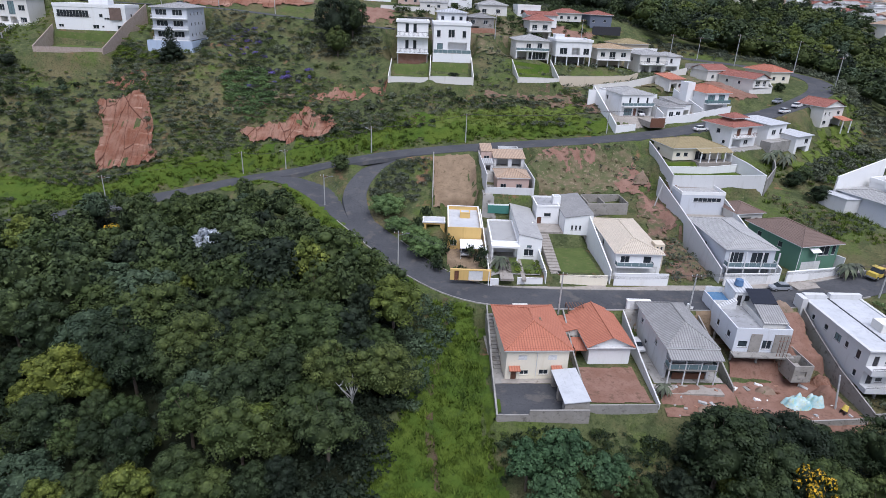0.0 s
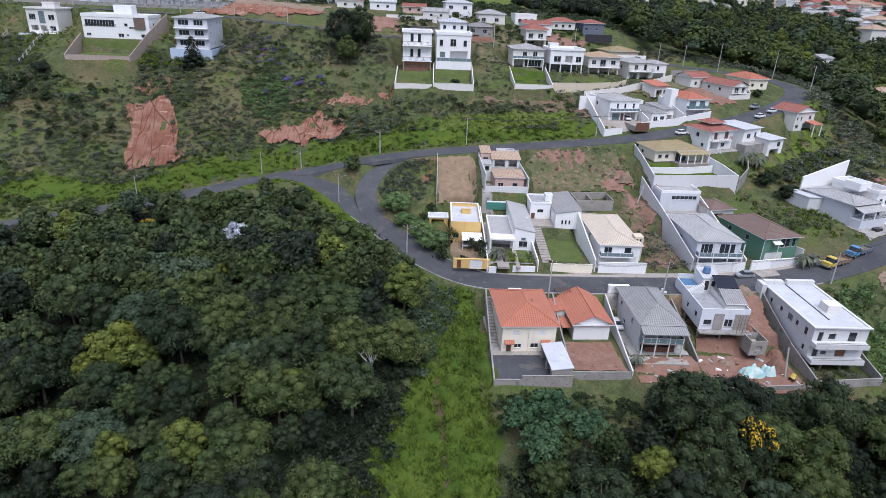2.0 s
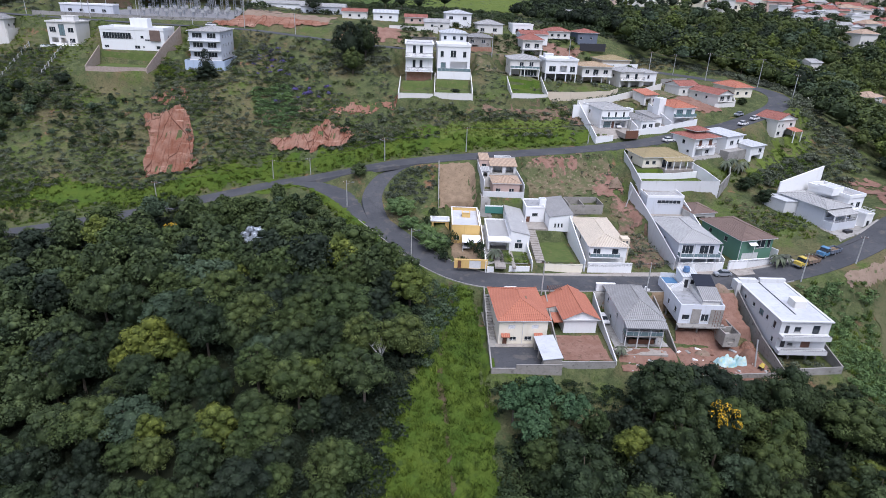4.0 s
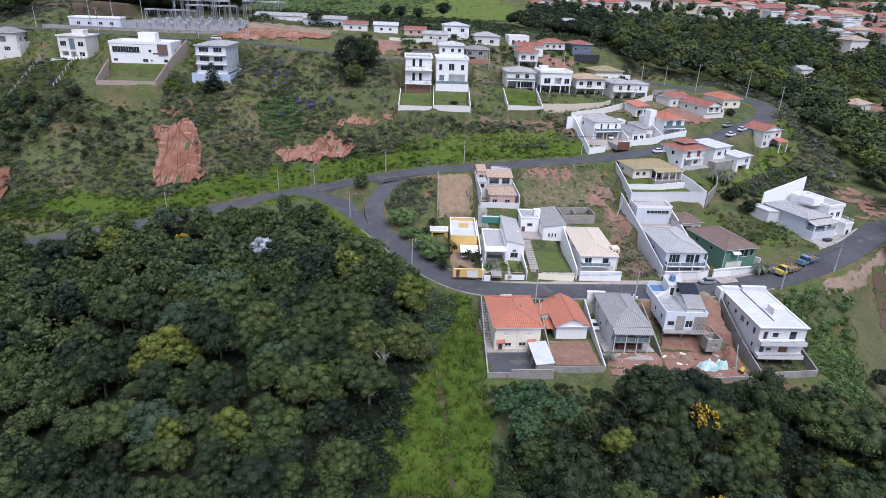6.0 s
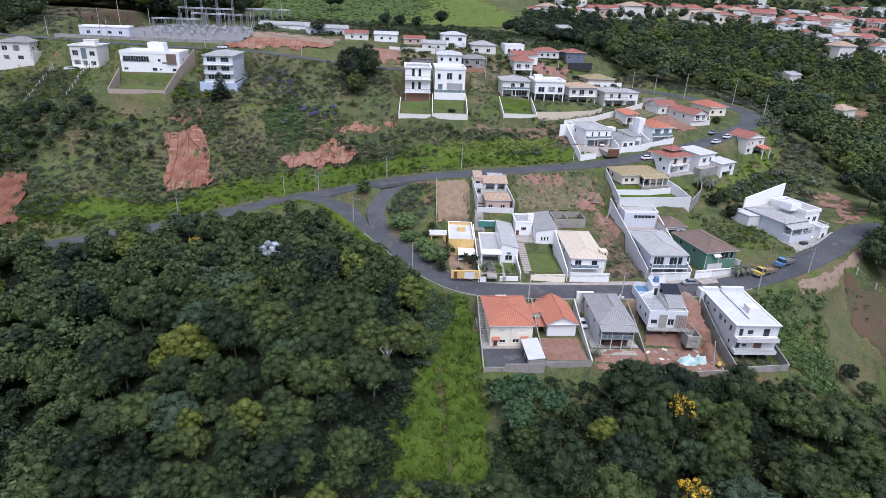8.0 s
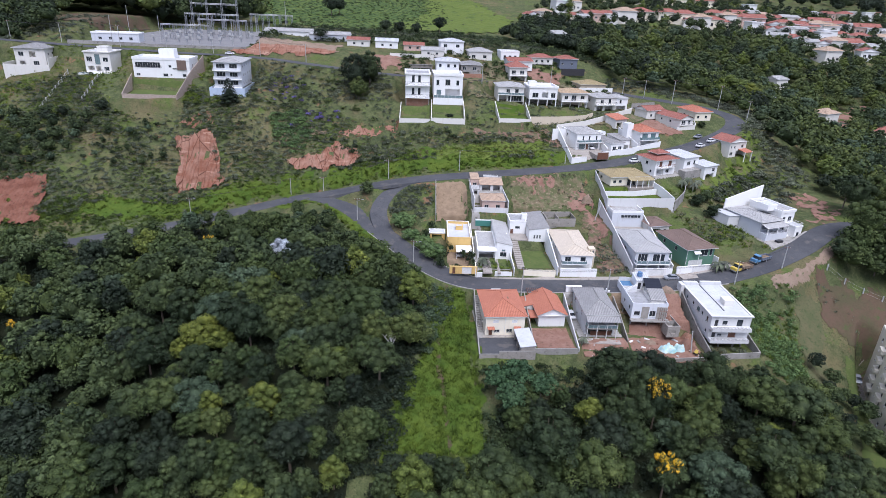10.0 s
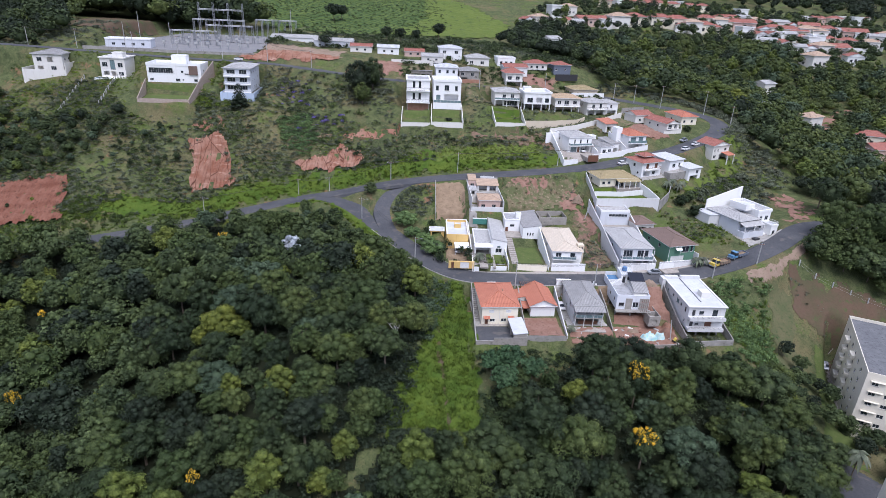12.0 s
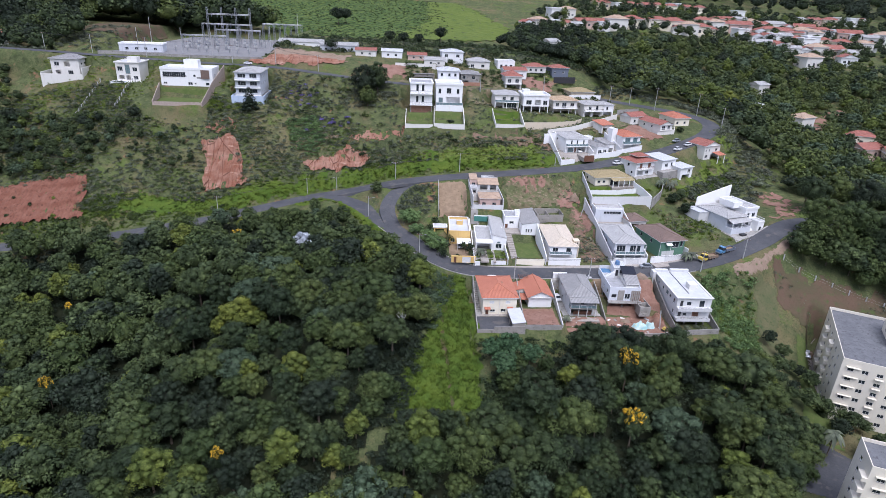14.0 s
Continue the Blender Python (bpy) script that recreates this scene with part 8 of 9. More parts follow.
cover("lot_weeds", [(82, 120), (98, 124), (98, 150), (80, 150)], 1.5, 30, weed, M["scrub"], "rough weeds on the empty lot", "weeds", 0.5, 1.6, 0.2)
cover("meadow_grass", [(0, 99), (9.6, 96.5), (9.6, 68), (10, 60), (9, 42), (-12, 42), (-11, 55), (-9, 63), (-5, 71), (-2, 84)], 0.85, 31, blade, M["grass"], "tall bright meadow grass beside the wall", "grass", 0.6, 1.5, -1.2)
cover("verge_grass", [(-34, 150), (-18, 128), (-10, 114), (-3, 106), (-3, 100), (-10, 105), (-19, 118), (-30, 136), (-44, 153), (-60, 157), (-42, 156)], 0.9, 32, blade, M["grass"], "tall grass on the verge", "grass", 0.5, 1.3, -0.8)
cover("creek_scrub", [(-4, 100), (2, 98), (4, 90), (1, 82), (-2, 72), (-6, 72), (-5, 86)], 1.6, 34, bush, M["leafblue"], "pale green bushes at the edge of the woods", "bushes", 0.6, 1.5, -0.9)
cover("side_scrub", [(82, 98), (96, 102), (104, 104), (98, 84), (94, 72), (84, 74)], 1.5, 35, bush, M["leafstreet"], "bright green scrub on the slope beside the apartment house", "bushes", 0.5, 1.5, -0.5)
cover("side_grass", [(84, 100), (104, 104), (96, 74), (88, 72), (84, 88)], 1.1, 36, blade, M["grass"], "long grass on the slope", "grass", 0.5, 1.3, -0.3)
cover("wall_scrub", [(10, 69.2), (35, 71.2), (50, 71.6), (68, 73), (82, 74.5), (90, 76), (84, 69), (50, 67), (12, 65)], 1.5, 37, bush, M["leafmid"], "dark bushes at the foot of the yard walls", "bushes", 0.3, 0.8, -0.3)
cover("wall_scrub", [(10.5, 58), (24, 62), (34, 64), (48, 66), (48, 71.5), (34, 71), (10.2, 69)], 1.7, 57, bush, M["leaf"], "leafy bushes between the woods and the yard walls", "bushes", 0.4, 1.2, -0.6)
cover("road_scrub", [(128, 196), (134, 206), (134, 222), (120, 240), (150, 240), (150, 180), (140, 170), (124, 176), (121, 186)], 2.2, 38, bush, M["scrub"], "green bushes below the bend", "bushes", 0.6, 1.9, -0.5)
cover("road_scrub", [(96, 156), (124, 178), (140, 172), (130, 158), (118, 150), (100, 150)], 2.0, 39, bush, M["scrub"], "green bushes behind the white house", "bushes", 0.6, 1.7, -0.4)
cover("field_weeds", [(112, 107), (152, 108), (158, 96), (122, 90)], 1.7, 40, weed, M["scrub"], "weeds on the fallow field", "weeds", 0.5, 1.3, 0.3)
cover("left_weeds", [(-205, 120), (-130, 138), (-96, 142), (-78, 150), (-80, 142), (-92, 132), (-130, 120), (-205, 98)], 1.8, 41, bush, M["scrub"], "bushes between the road and the woods", "bushes", 0.5, 1.4, -0.4)
cover("lot_weeds", [(24, 157), (54, 158), (55, 142), (36, 142), (24, 142)], 1.4, 43, weed, M["straw"], "dry weeds on the empty lots", "weeds", 0.5, 1.2, 0.2)
cover("lot_weeds", [(82, 120), (98, 124), (98, 150), (80, 150)], 1.5, 44, weed, M["straw"], "dry weeds on the sloping lot", "weeds", 0.5, 1.2, 0.2)
cover("ridge_scrub", [(-150, 205), (-168, 206), (-190, 214), (-190, 228), (-160, 224)], 2.0, 45, weed, M["grass"], "long grass between the big houses", "weeds", 0.6, 1.5, -0.2)

cover("ridge_grass", [(-205, 196), (-150, 200), (-136, 199), (-136, 238), (-205, 240)], 1.5, 61, weed, M["grass"], "bright long grass between the big houses", "grass", 0.6, 1.6, -0.5)
cover("ridge_grass", [(-108, 204), (-84, 206), (-84, 236), (-106, 236)], 1.6, 62, bush, M["grass"], "bright green thicket beside the blue house", "bushes", 0.5, 1.3, -0.5)
cover("ridge_grass", [(-84, 206), (-20, 197), (-19, 226), (-60, 229), (-84, 234)], 1.7, 63, weed, M["scrub"], "weeds and long grass below the ridge street", "weeds", 0.6, 1.8, -0.4)
cover("ridge_bushes", [(-72, 204), (-34, 201), (-34, 226), (-70, 228)], 2.6, 64, bush, M["leafmid"], "olive bushes below the ridge street", "bushes", 0.5, 1.5, -0.1)
cover("purple_scrub", [(-74, 208), (-58, 206), (-52, 222), (-72, 226)], 3.2, 65, bush, M["purple"], "purple-flowering bushes below the ridge street", "bushes", 0.5, 1.1, 0.0)
cover("back_weeds", [(-330, 250), (-160, 254), (-166, 318), (-330, 300)], 3.0, 66, bush, M["scrub"], "rough bushes behind the ridge street", "bushes", 0.6, 1.6, -0.2)
cover("slope_weeds", [(48, 172), (60, 196), (84, 212), (60, 212), (38, 206), (40, 190)], 1.6, 67, weed, M["scrub"], "weeds behind the modern houses", "weeds", 0.6, 1.7, -0.2)
cover("slope_weeds", [(84, 120), (104, 120), (96, 150), (92, 158), (78, 152), (80, 134)], 1.4, 68, blade, M["grass"], "long grass on the sloping lot", "grass", 0.5, 1.4, 0.0)
cover("slope_weeds", [(92, 152), (108, 150), (130, 172), (136, 196), (124, 190), (108, 170)], 1.6, 69, bush, M["grass"], "bright bushes on the slope beyond the houses", "bushes", 0.4, 1.2, -0.2)
cover("ridge_bushes", [(-18, 230), (90, 236), (84, 262), (60, 276), (-20, 276)], 3.4, 73, bush, M["leafmid"], "bushes and small trees between the ridge houses", "bushes", 0.6, 1.9, 0.0)
cover("ridge_bushes", [(-100, 262), (-30, 268), (40, 276), (90, 276), (96, 330), (40, 352), (-60, 318), (-92, 300)], 3.6, 74, bush, M["leaf"], "dark bushes on the slope behind the ridge", "bushes", 0.6, 2.2, -0.1)
cover("back_grass", [(-100, 262), (-30, 268), (40, 276), (90, 276), (96, 330), (40, 352), (-60, 318), (-92, 300)], 2.0, 75, weed, M["scrub"], "rough grass on the slope behind the ridge", "weeds", 0.7, 1.8, -0.6)
cover("roadside_scrub", [(-230, 122), (-150, 140), (-96, 154), (-96, 162), (-150, 157), (-230, 150)], 1.9, 76, bush, M["leafmid"], "olive bushes on the bank above the road", "bushes", 0.4, 1.2, -0.3)
cover("roadside_grass", [(-230, 122), (-150, 138), (-96, 152), (-80, 160), (-100, 166), (-150, 157), (-230, 150)], 1.3, 77, blade, M["grass"], "long grass on the bank above the road", "grass", 0.5, 1.4, -0.5)
cover("bend_scrub", [(82, 246), (122, 240), (134, 226), (140, 240), (110, 262), (84, 262)], 2.0, 70, bush, M["scrub"], "green bushes along the upper bend", "bushes", 0.5, 1.4, -0.4)
# dark-leaved bushes added to fill the same gaps as the floor sheets
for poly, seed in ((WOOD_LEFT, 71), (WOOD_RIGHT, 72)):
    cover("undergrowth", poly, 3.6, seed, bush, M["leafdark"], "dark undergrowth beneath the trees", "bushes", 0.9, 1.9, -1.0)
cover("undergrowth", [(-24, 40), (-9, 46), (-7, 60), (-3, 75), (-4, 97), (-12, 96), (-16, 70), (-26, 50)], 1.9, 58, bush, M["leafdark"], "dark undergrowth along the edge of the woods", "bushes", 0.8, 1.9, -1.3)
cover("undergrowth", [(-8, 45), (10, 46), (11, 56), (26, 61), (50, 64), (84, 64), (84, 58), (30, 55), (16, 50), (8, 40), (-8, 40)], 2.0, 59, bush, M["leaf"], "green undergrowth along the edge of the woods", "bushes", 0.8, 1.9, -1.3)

# ---- street poles, lamps and cables ----
def street_pole(x, y, high, lamp=0.0, arms=1, label="grey concrete street pole with cross-arm"):
    root = thing("street_pole", pose(x, y, ground(x, y), 0, 0, 0), label, "pole", "street poles")
    part("shaft", Geo().beam((0, 0, -0.8), (0, 0, high), 0.17, 8, 0.1), M["pole"], root)
    if arms:
        part("crossarm", cubes((-0.9, 0.9, -0.06, 0.06, high - 0.5, high - 0.38)), M["wood"], root)
        for dx in (-0.8, 0.0, 0.8):
            part("insulator", Geo().beam((dx, 0, high - 0.37), (dx, 0, high - 0.15), 0.05, 6), M["frame"], root)
    if lamp:
        arm = part("lamp_arm", Geo().beam((0, 0, high - 1.0), (lamp, 0, high - 0.4), 0.04, 6), M["steel"], root)
        part("lamp_head", cubes((lamp - 0.1, lamp + 0.55, -0.14, 0.14, high - 0.48, high - 0.33)), M["steel"], arm)
    return Vector((x, y, ground(x, y) + high - 0.2))


def cable(a, b, sag):
    c = bpy.data.curves.new("cable", "CURVE")
    c.dimensions, c.bevel_depth, c.bevel_resolution = "3D", 0.022, 1
    for off in (-0.7, 0.0, 0.7):
        s = c.splines.new("POLY")
        s.points.add(12)
        for k in range(13):
            t = k / 12
            p = a.lerp(b, t)
            s.points[k].co = (p.x + off * 0.6, p.y + off * 0.6, p.z - 4 * sag * t * (1 - t), 1)
    c.materials.append(M["cable"])
    ob = new("power_cable", c)
    tagged(ob, "three black power cables between street poles", "cable", "power cables")


tops = [street_pole(*p) for p in ((-89.1, 154.4, 7.6, 1.6), (-55.6, 167.4, 6.8, 0), (-43.2, 167.3, 5.6, -1.4), (-18.6, 166.4, 7.4, -1.6), (7.8, 166.6, 8.2, 0), (48, 170.2, 6.5, 0), (62, 173.0, 6.5, 0))]
for a, b in zip(tops, tops[1:]):
    cable(a, b, 0.8)
low = [street_pole(*p) for p in ((-18.6, 166.9, 7.2, 0, 0), (-27.3, 140.7, 8.0, 1.7), (-7.3, 113.9, 7.6, 1.7), (23.1, 96.0, 7.6, 0), (47.0, 96.4, 7.4, 0), (84.5, 100.8, 7.2, 0), (101.4, 107.8, 7.2, 0))]
for a, b in zip(low[1:], low[2:]):
    cable(a, b, 0.7)
bend_poles = [street_pole(*p) for p in ((88, 241, 8.5, 0), (98, 239.5, 8.5, 0), (107.4, 228.1, 11.0, 0), (127.5, 224.2, 11.0, 0), (132.2, 205.7, 9.4, 0))]
for a, b in zip(bend_poles, bend_poles[1:]):
    cable(a, b, 1.0)
ridge = [street_pole(*p) for p in ((-205, 254, 9, 0), (-180, 252, 9, 0), (-150, 246.6, 9.5, 0), (-128, 245, 9.5, 0), (-106, 244, 9, 0), (-84, 243, 9, 0), (-62, 239, 8, 0), (19, 225.6, 9, 0), (52, 236, 9, 0))]
for a, b in zip(ridge[:7], ridge[1:7]):
    cable(a, b, 0.9)
for x, y, lean in ((52.4, 136.5, 16), (64.5, 77.4, -4)):
    g = Geo().beam((0, 0, -0.5), (math.sin(radians(lean)) * 6, 1.0, 6.0), 0.14, 6)
    root = thing("timber_post", pose(x, y, ground(x, y)), "leaning pale concrete post on bare soil", "post")
    part("shaft", g, M["pole"], root)

# ---- vehicles ----
def car(x, y, yaw, paint, label):
    """A hatchback or saloon: body lofted from a profile, glass house, wheels."""
    root = thing("car", pose(x, y, ground(x, y) + 0.1, 0, 0, yaw), label, "car", "parked cars")
    prof = [(-2.05, 0.35), (-2.1, 0.7), (-1.9, 0.92), (-1.1, 0.98), (1.4, 1.0), (1.95, 0.9), (2.05, 0.6), (2.0, 0.35)]
    g = Geo()
    n = len(prof)
    for sgn in (-1, 1):
        pts = [(px, sgn * (0.82 if pz < 0.9 else 0.78), pz) for px, pz in prof]
        g.face(pts if sgn < 0 else pts[::-1])
    for i in range(n):
        j = (i + 1) % n
        (ax, az), (bx, bz) = prof[i], prof[j]
        wa, wb = (0.82 if az < 0.9 else 0.78), (0.82 if bz < 0.9 else 0.78)
        g.face([(ax, -wa, az), (ax, wa, az), (bx, wb, bz), (bx, -wb, bz)])
    body = part("body", g, paint, root)
    cab = Geo()
    lo, hi = [(-1.2, 0.97), (1.6, 0.99)], [(-0.45, 1.45), (1.15, 1.46)]
    p = [(lo[0][0], -0.74, lo[0][1]), (lo[1][0], -0.74, lo[1][1]), (lo[1][0], 0.74, lo[1][1]), (lo[0][0], 0.74, lo[0][1])]
    q = [(hi[0][0], -0.6, hi[0][1]), (hi[1][0], -0.6, hi[1][1]), (hi[1][0], 0.6, hi[1][1]), (hi[0][0], 0.6, hi[0][1])]
    for i in range(4):
        j = (i + 1) % 4
        cab.face([p[i], p[j], q[j], q[i]])
    part("window_band", cab, M["glass"], root)
    part("roof", cubes((-0.5, 1.2, -0.62, 0.62, 1.452, 1.5)), paint, root)
    for sx in (-1.3, 1.3):
        for sy in (-0.78, 0.78):
            wheel = part("wheel", Geo().beam((sx, sy - 0.1, 0.31), (sx, sy + 0.1, 0.31), 0.31, 12), M["rubber"], root)
            part("rim", Geo().beam((sx, sy * 1.06 - 0.08, 0.31), (sx, sy * 1.06 + 0.08, 0.31), 0.19, 8), M["steel"], wheel)
    for sy in (-0.6, 0.6):
        part("headlight", cubes((-2.09, -1.98, sy - 0.14, sy + 0.14, 0.62, 0.76)), M["frame"], root)
        part("tail_light", cubes((1.96, 2.04, sy - 0.12, sy + 0.12, 0.66, 0.84)), M["terracotta"], root)
    return root


def truck(x, y, yaw, paint, bed_paint, label):
    root = thing("truck", pose(x, y, ground(x, y) + 0.1, 0, 0, yaw), label, "truck", "parked trucks")
    part("chassis", cubes((-3.4, 3.6, -0.5, 0.5, 0.55, 0.8)), M["darkframe"], root)
    g = cubes((-3.6, -2.5, -0.95, 0.95, 0.6, 1.5))
    cabin = part("cab", g, paint, root)
    top = Geo()
    a = [(-2.6, -1.0, 1.4), (-1.2, -1.0, 1.4), (-1.2, 1.0, 1.4), (-2.6, 1.0, 1.4)]
    b = [(-2.35, -0.9, 2.35), (-1.25, -0.9, 2.35), (-1.25, 0.9, 2.35), (-2.35, 0.9, 2.35)]
    for i in range(4):
        j = (i + 1) % 4
        top.face([a[i], a[j], b[j], b[i]])
    part("cab_window", top, M["glass"], cabin)
    part("cab_roof", cubes((-2.45, -1.15, -0.98, 0.98, 2.355, 2.5)), paint, cabin)
    part("cab_rear", cubes((-2.5, -1.2, -1.02, 1.02, 0.6, 1.395)), paint, cabin)
    part("bumper", cubes((-3.75, -3.61, -1.0, 1.0, 0.45, 0.75)), M["steel"], root)
    bed = part("dump_bed", cubes((-1.0, 3.7, -1.15, -1.05, 0.85, 1.75), (-1.0, 3.7, 1.05, 1.15, 0.85, 1.75), (-1.0, -0.9, -1.04, 1.04, 0.85, 1.95), (3.6, 3.7, -1.04, 1.04, 0.85, 1.75), (-0.89, 3.59, -1.04, 1.04, 0.82, 0.95)), bed_paint, root)
    part("load", cubes((-0.88, 3.58, -1.03, 1.03, 0.96, 1.3)), M["drysoil"], bed)
    for k in range(5):
        for sy in (-1.19, 1.16):
            part("stake", cubes((-0.8 + k * 1.05, -0.7 + k * 1.05, sy, sy + 0.03, 0.85, 1.75)), M["darkframe"], bed)
    for sx in (-2.7, 1.4, 2.6):
        for sy in (-0.85, 0.85):
            wheel = part("wheel", Geo().beam((sx, sy - 0.16, 0.45), (sx, sy + 0.16, 0.45), 0.48, 12), M["rubber"], root)
            part("rim", Geo().beam((sx, sy * 1.1 - 0.12, 0.45), (sx, sy * 1.1 + 0.12, 0.45), 0.25, 8), M["steel"], wheel)
    return root


car(68.0, 105.0, 5, M["carsilver"], "silver hatchback parked at the kerb")
car(36.2, 90.5, 96, M["carwhite"], "pale blue car parked beside the grey house")
car(109.0, 185.2, 218, M["carwhite"], "white car parked at the bend")
car(103.0, 180.6, 214, M["carwhite"], "white car parked at the bend")
car(106.0, 191.0, 36, M["carsilver"], "silver pickup parked across the street")
car(73.2, 167.0, 200, M["carwhite"], "white car parked by the three-storey house")
car(59.6, 179.8, 100, M["carwhite"], "white car under the house's carport")
car(117.6, 86.4, 65, M["carsilver"], "silver car beside the apartment tower")
car(-98.0, 242.5, 190, M["carwhite"], "white car on the ridge street")
car(6.6, 117.2, 92, M["carsilver"], "dark car under the white carport")
car(18.0 + 51.6, 177.4, 110, M["carwhite"], "dark car in an open garage")
truck(90.0, 108.8, 25, M["truckyellow"], M["tan"], "old yellow tipper truck parked on the street")
truck(97.6, 113.0, 27, M["truckblue"], M["slate"], "old blue truck parked behind another")

# ---- apartment towers in the valley ----
def tower(x, y, z, yaw, w, d, floors, label, bay=3.4):
    root = house("apartment_tower", x, y, z, yaw, label)
    high = floors * 3.0 + 1.2
    holes = []
    for f in range(floors):
        v = 0.9 + f * 3.0 + 0.6
        n = int((d - 4) / 4.6)
        for k in range(n):
            holes.append(("L", 3.0 + k * (d - 5) / n, v, 1.3, 1.15, "win"))
        m = int((w - 2) / bay)
        for k in range(m):
            holes.append(("F", 1.6 + k * bay, v, 1.5, 1.1, "win"))
    block(root, w, d, 0, high, M["ivory"], holes, ("flat", M["darkslab"], 0.9, 0.0, M["ivory"]))
    block(root, w * 0.42, d * 0.36, high + 0.07, high + 4.6, M["ivory"], [("F", 2, 1.5, 1.2, 1, "win"), ("L", 3, 1.5, 1.2, 1, "win")], ("flat", M["browntile"], 0.4, 0.1, M["ivory"]), x=w * 0.5, y=d * 0.42, name="penthouse")
    for f in range(1, floors):
        for k in (1, 3):
            u = d - (3.0 + k * (d - 5) / max(1, int((d - 4) / 4.6))) - 2.2
            part("balcony", cubes((-1.1, -0.02, u, u + 3.0, f * 3.0 + 0.7, f * 3.0 + 1.7)), M["ivory"], root)
        part("awning", cubes((1.2, 4.6, -0.55, -0.02, f * 3.0 + 2.75, f * 3.0 + 2.9)), M["ivory"], root)
        if w > 20:
            for k in (2, 4, 5):
                part("ledge", cubes((1.4 + k * bay, 3.4 + k * bay, -0.7, -0.02, f * 3.0 + 0.9, f * 3.0 + 1.05)), M["ivory"], root)
    return root


tower(109.4, 62.0, -23.6, -26, 26, 33, 6, "ivory apartment tower with rows of dark windows")
tower(90.2, 22.0, -24.6, -22, 20, 10, 6, "ivory apartment tower with small side windows", 4.2)

# ---- the village on the far side of the valley ----
def village_house(w, d, hh, wall, roof, kind, rise, label):
    root = house("village_house", 0, 0, 0, 0, label, "village houses")
    block(root, w, d, -3, hh, M[wall], [("F", 1.2, 4.2, 1.6, 1.2, "win"), ("F", w - 3.4, 4.2, 1.6, 1.2, "win"), ("F", w / 2 - 0.8, 4.0, 1.4, 1.8, "door"), ("L", 2.0, 4.2, 1.4, 1.1, "win")], (kind, M[roof], rise, 0.5))
    return root


kinds = [village_house(9, 8, 4.2, "white", "redtile", "gable", 1.8, "white village house with a red gable roof"), village_house(11, 8, 5.6, "offwhite", "oldtile", "hip", 1.8, "off-white village house with a weathered hip roof"),
         village_house(10, 9, 3.6, "beige", "redtile", "gablex", 1.7, "beige village house with a red roof"), village_house(9, 9, 6.0, "white", "slabwhite", "flat", 0.6, "white cubic village house with flat roof"),
         village_house(12, 8, 4.6, "cream", "redtile", "hip", 1.9, "cream village house with a red hip roof"), village_house(9, 8, 5.0, "offwhite", "palegrey", "gablex", 1.5, "off-white village house with a grey roof"),
         village_house(13, 8, 4.0, "pink", "redtile", "gablex", 1.9, "long village house with a faded red roof")]
rv = random.Random(5)
spots = []
for (ax, ay), (bx, by), n in (((66, 449), (108, 467), 5), ((108, 467), (168, 488), 7), ((186, 494), (242, 492), 6), ((272, 566), (366, 582), 8), ((366, 582), (442, 548), 7), ((276, 508), (346, 517), 7), ((346, 517), (412, 517), 6), ((272, 476), (308, 466), 4), ((308, 466), (364, 476), 4),
        ((156, 582), (228, 616), 4), ((228, 616), (298, 650), 5), ((96, 503), (118, 510), 2), ((300, 540), (380, 548), 7), ((240, 530), (290, 538), 4), ((440, 560), (520, 590), 6), ((400, 640), (500, 660), 6), ((420, 490), (470, 500), 3)):
    for k in range(n):
        q = (k + 0.5) / n
        spots.append((ax + (bx - ax) * q + rv.uniform(-2, 2), ay + (by - ay) * q + rv.uniform(-5, 5), math.degrees(math.atan2(by - ay, bx - ax)) + rv.uniform(-12, 12)))
spots += LONE_HOUSES
for k, (x, y, yaw) in enumerate(spots):
    src = kinds[k % 7] if k < 7 else kinds[rv.randrange(7)]
    grow = rv.uniform(1.0, 1.35)
    m = pose(x, y, ground(x, y) + 1.2, 0, 0, yaw) @ Matrix.Diagonal((grow, grow, grow, 1))
    if k < 7:
        src.matrix_basis = m
    else:
        copy_thing(src, m)

# ---- substation ----
def lattice(g, x, y, z0, z1, r):
    for sx in (-r, r):
        for sy in (-r, r):
            g.beam((x + sx, y + sy, z0), (x + sx * 0.6, y + sy * 0.6, z1), 0.09)
    n = int((z1 - z0) / 1.6)
    for k in range(n):
        a, b = z0 + (z1 - z0) * k / n, z0 + (z1 - z0) * (k + 1) / n
        g.beam((x - r, y - r, a), (x + r, y - r, b), 0.06)
        g.beam((x + r, y + r, a), (x - r, y + r, b), 0.06)


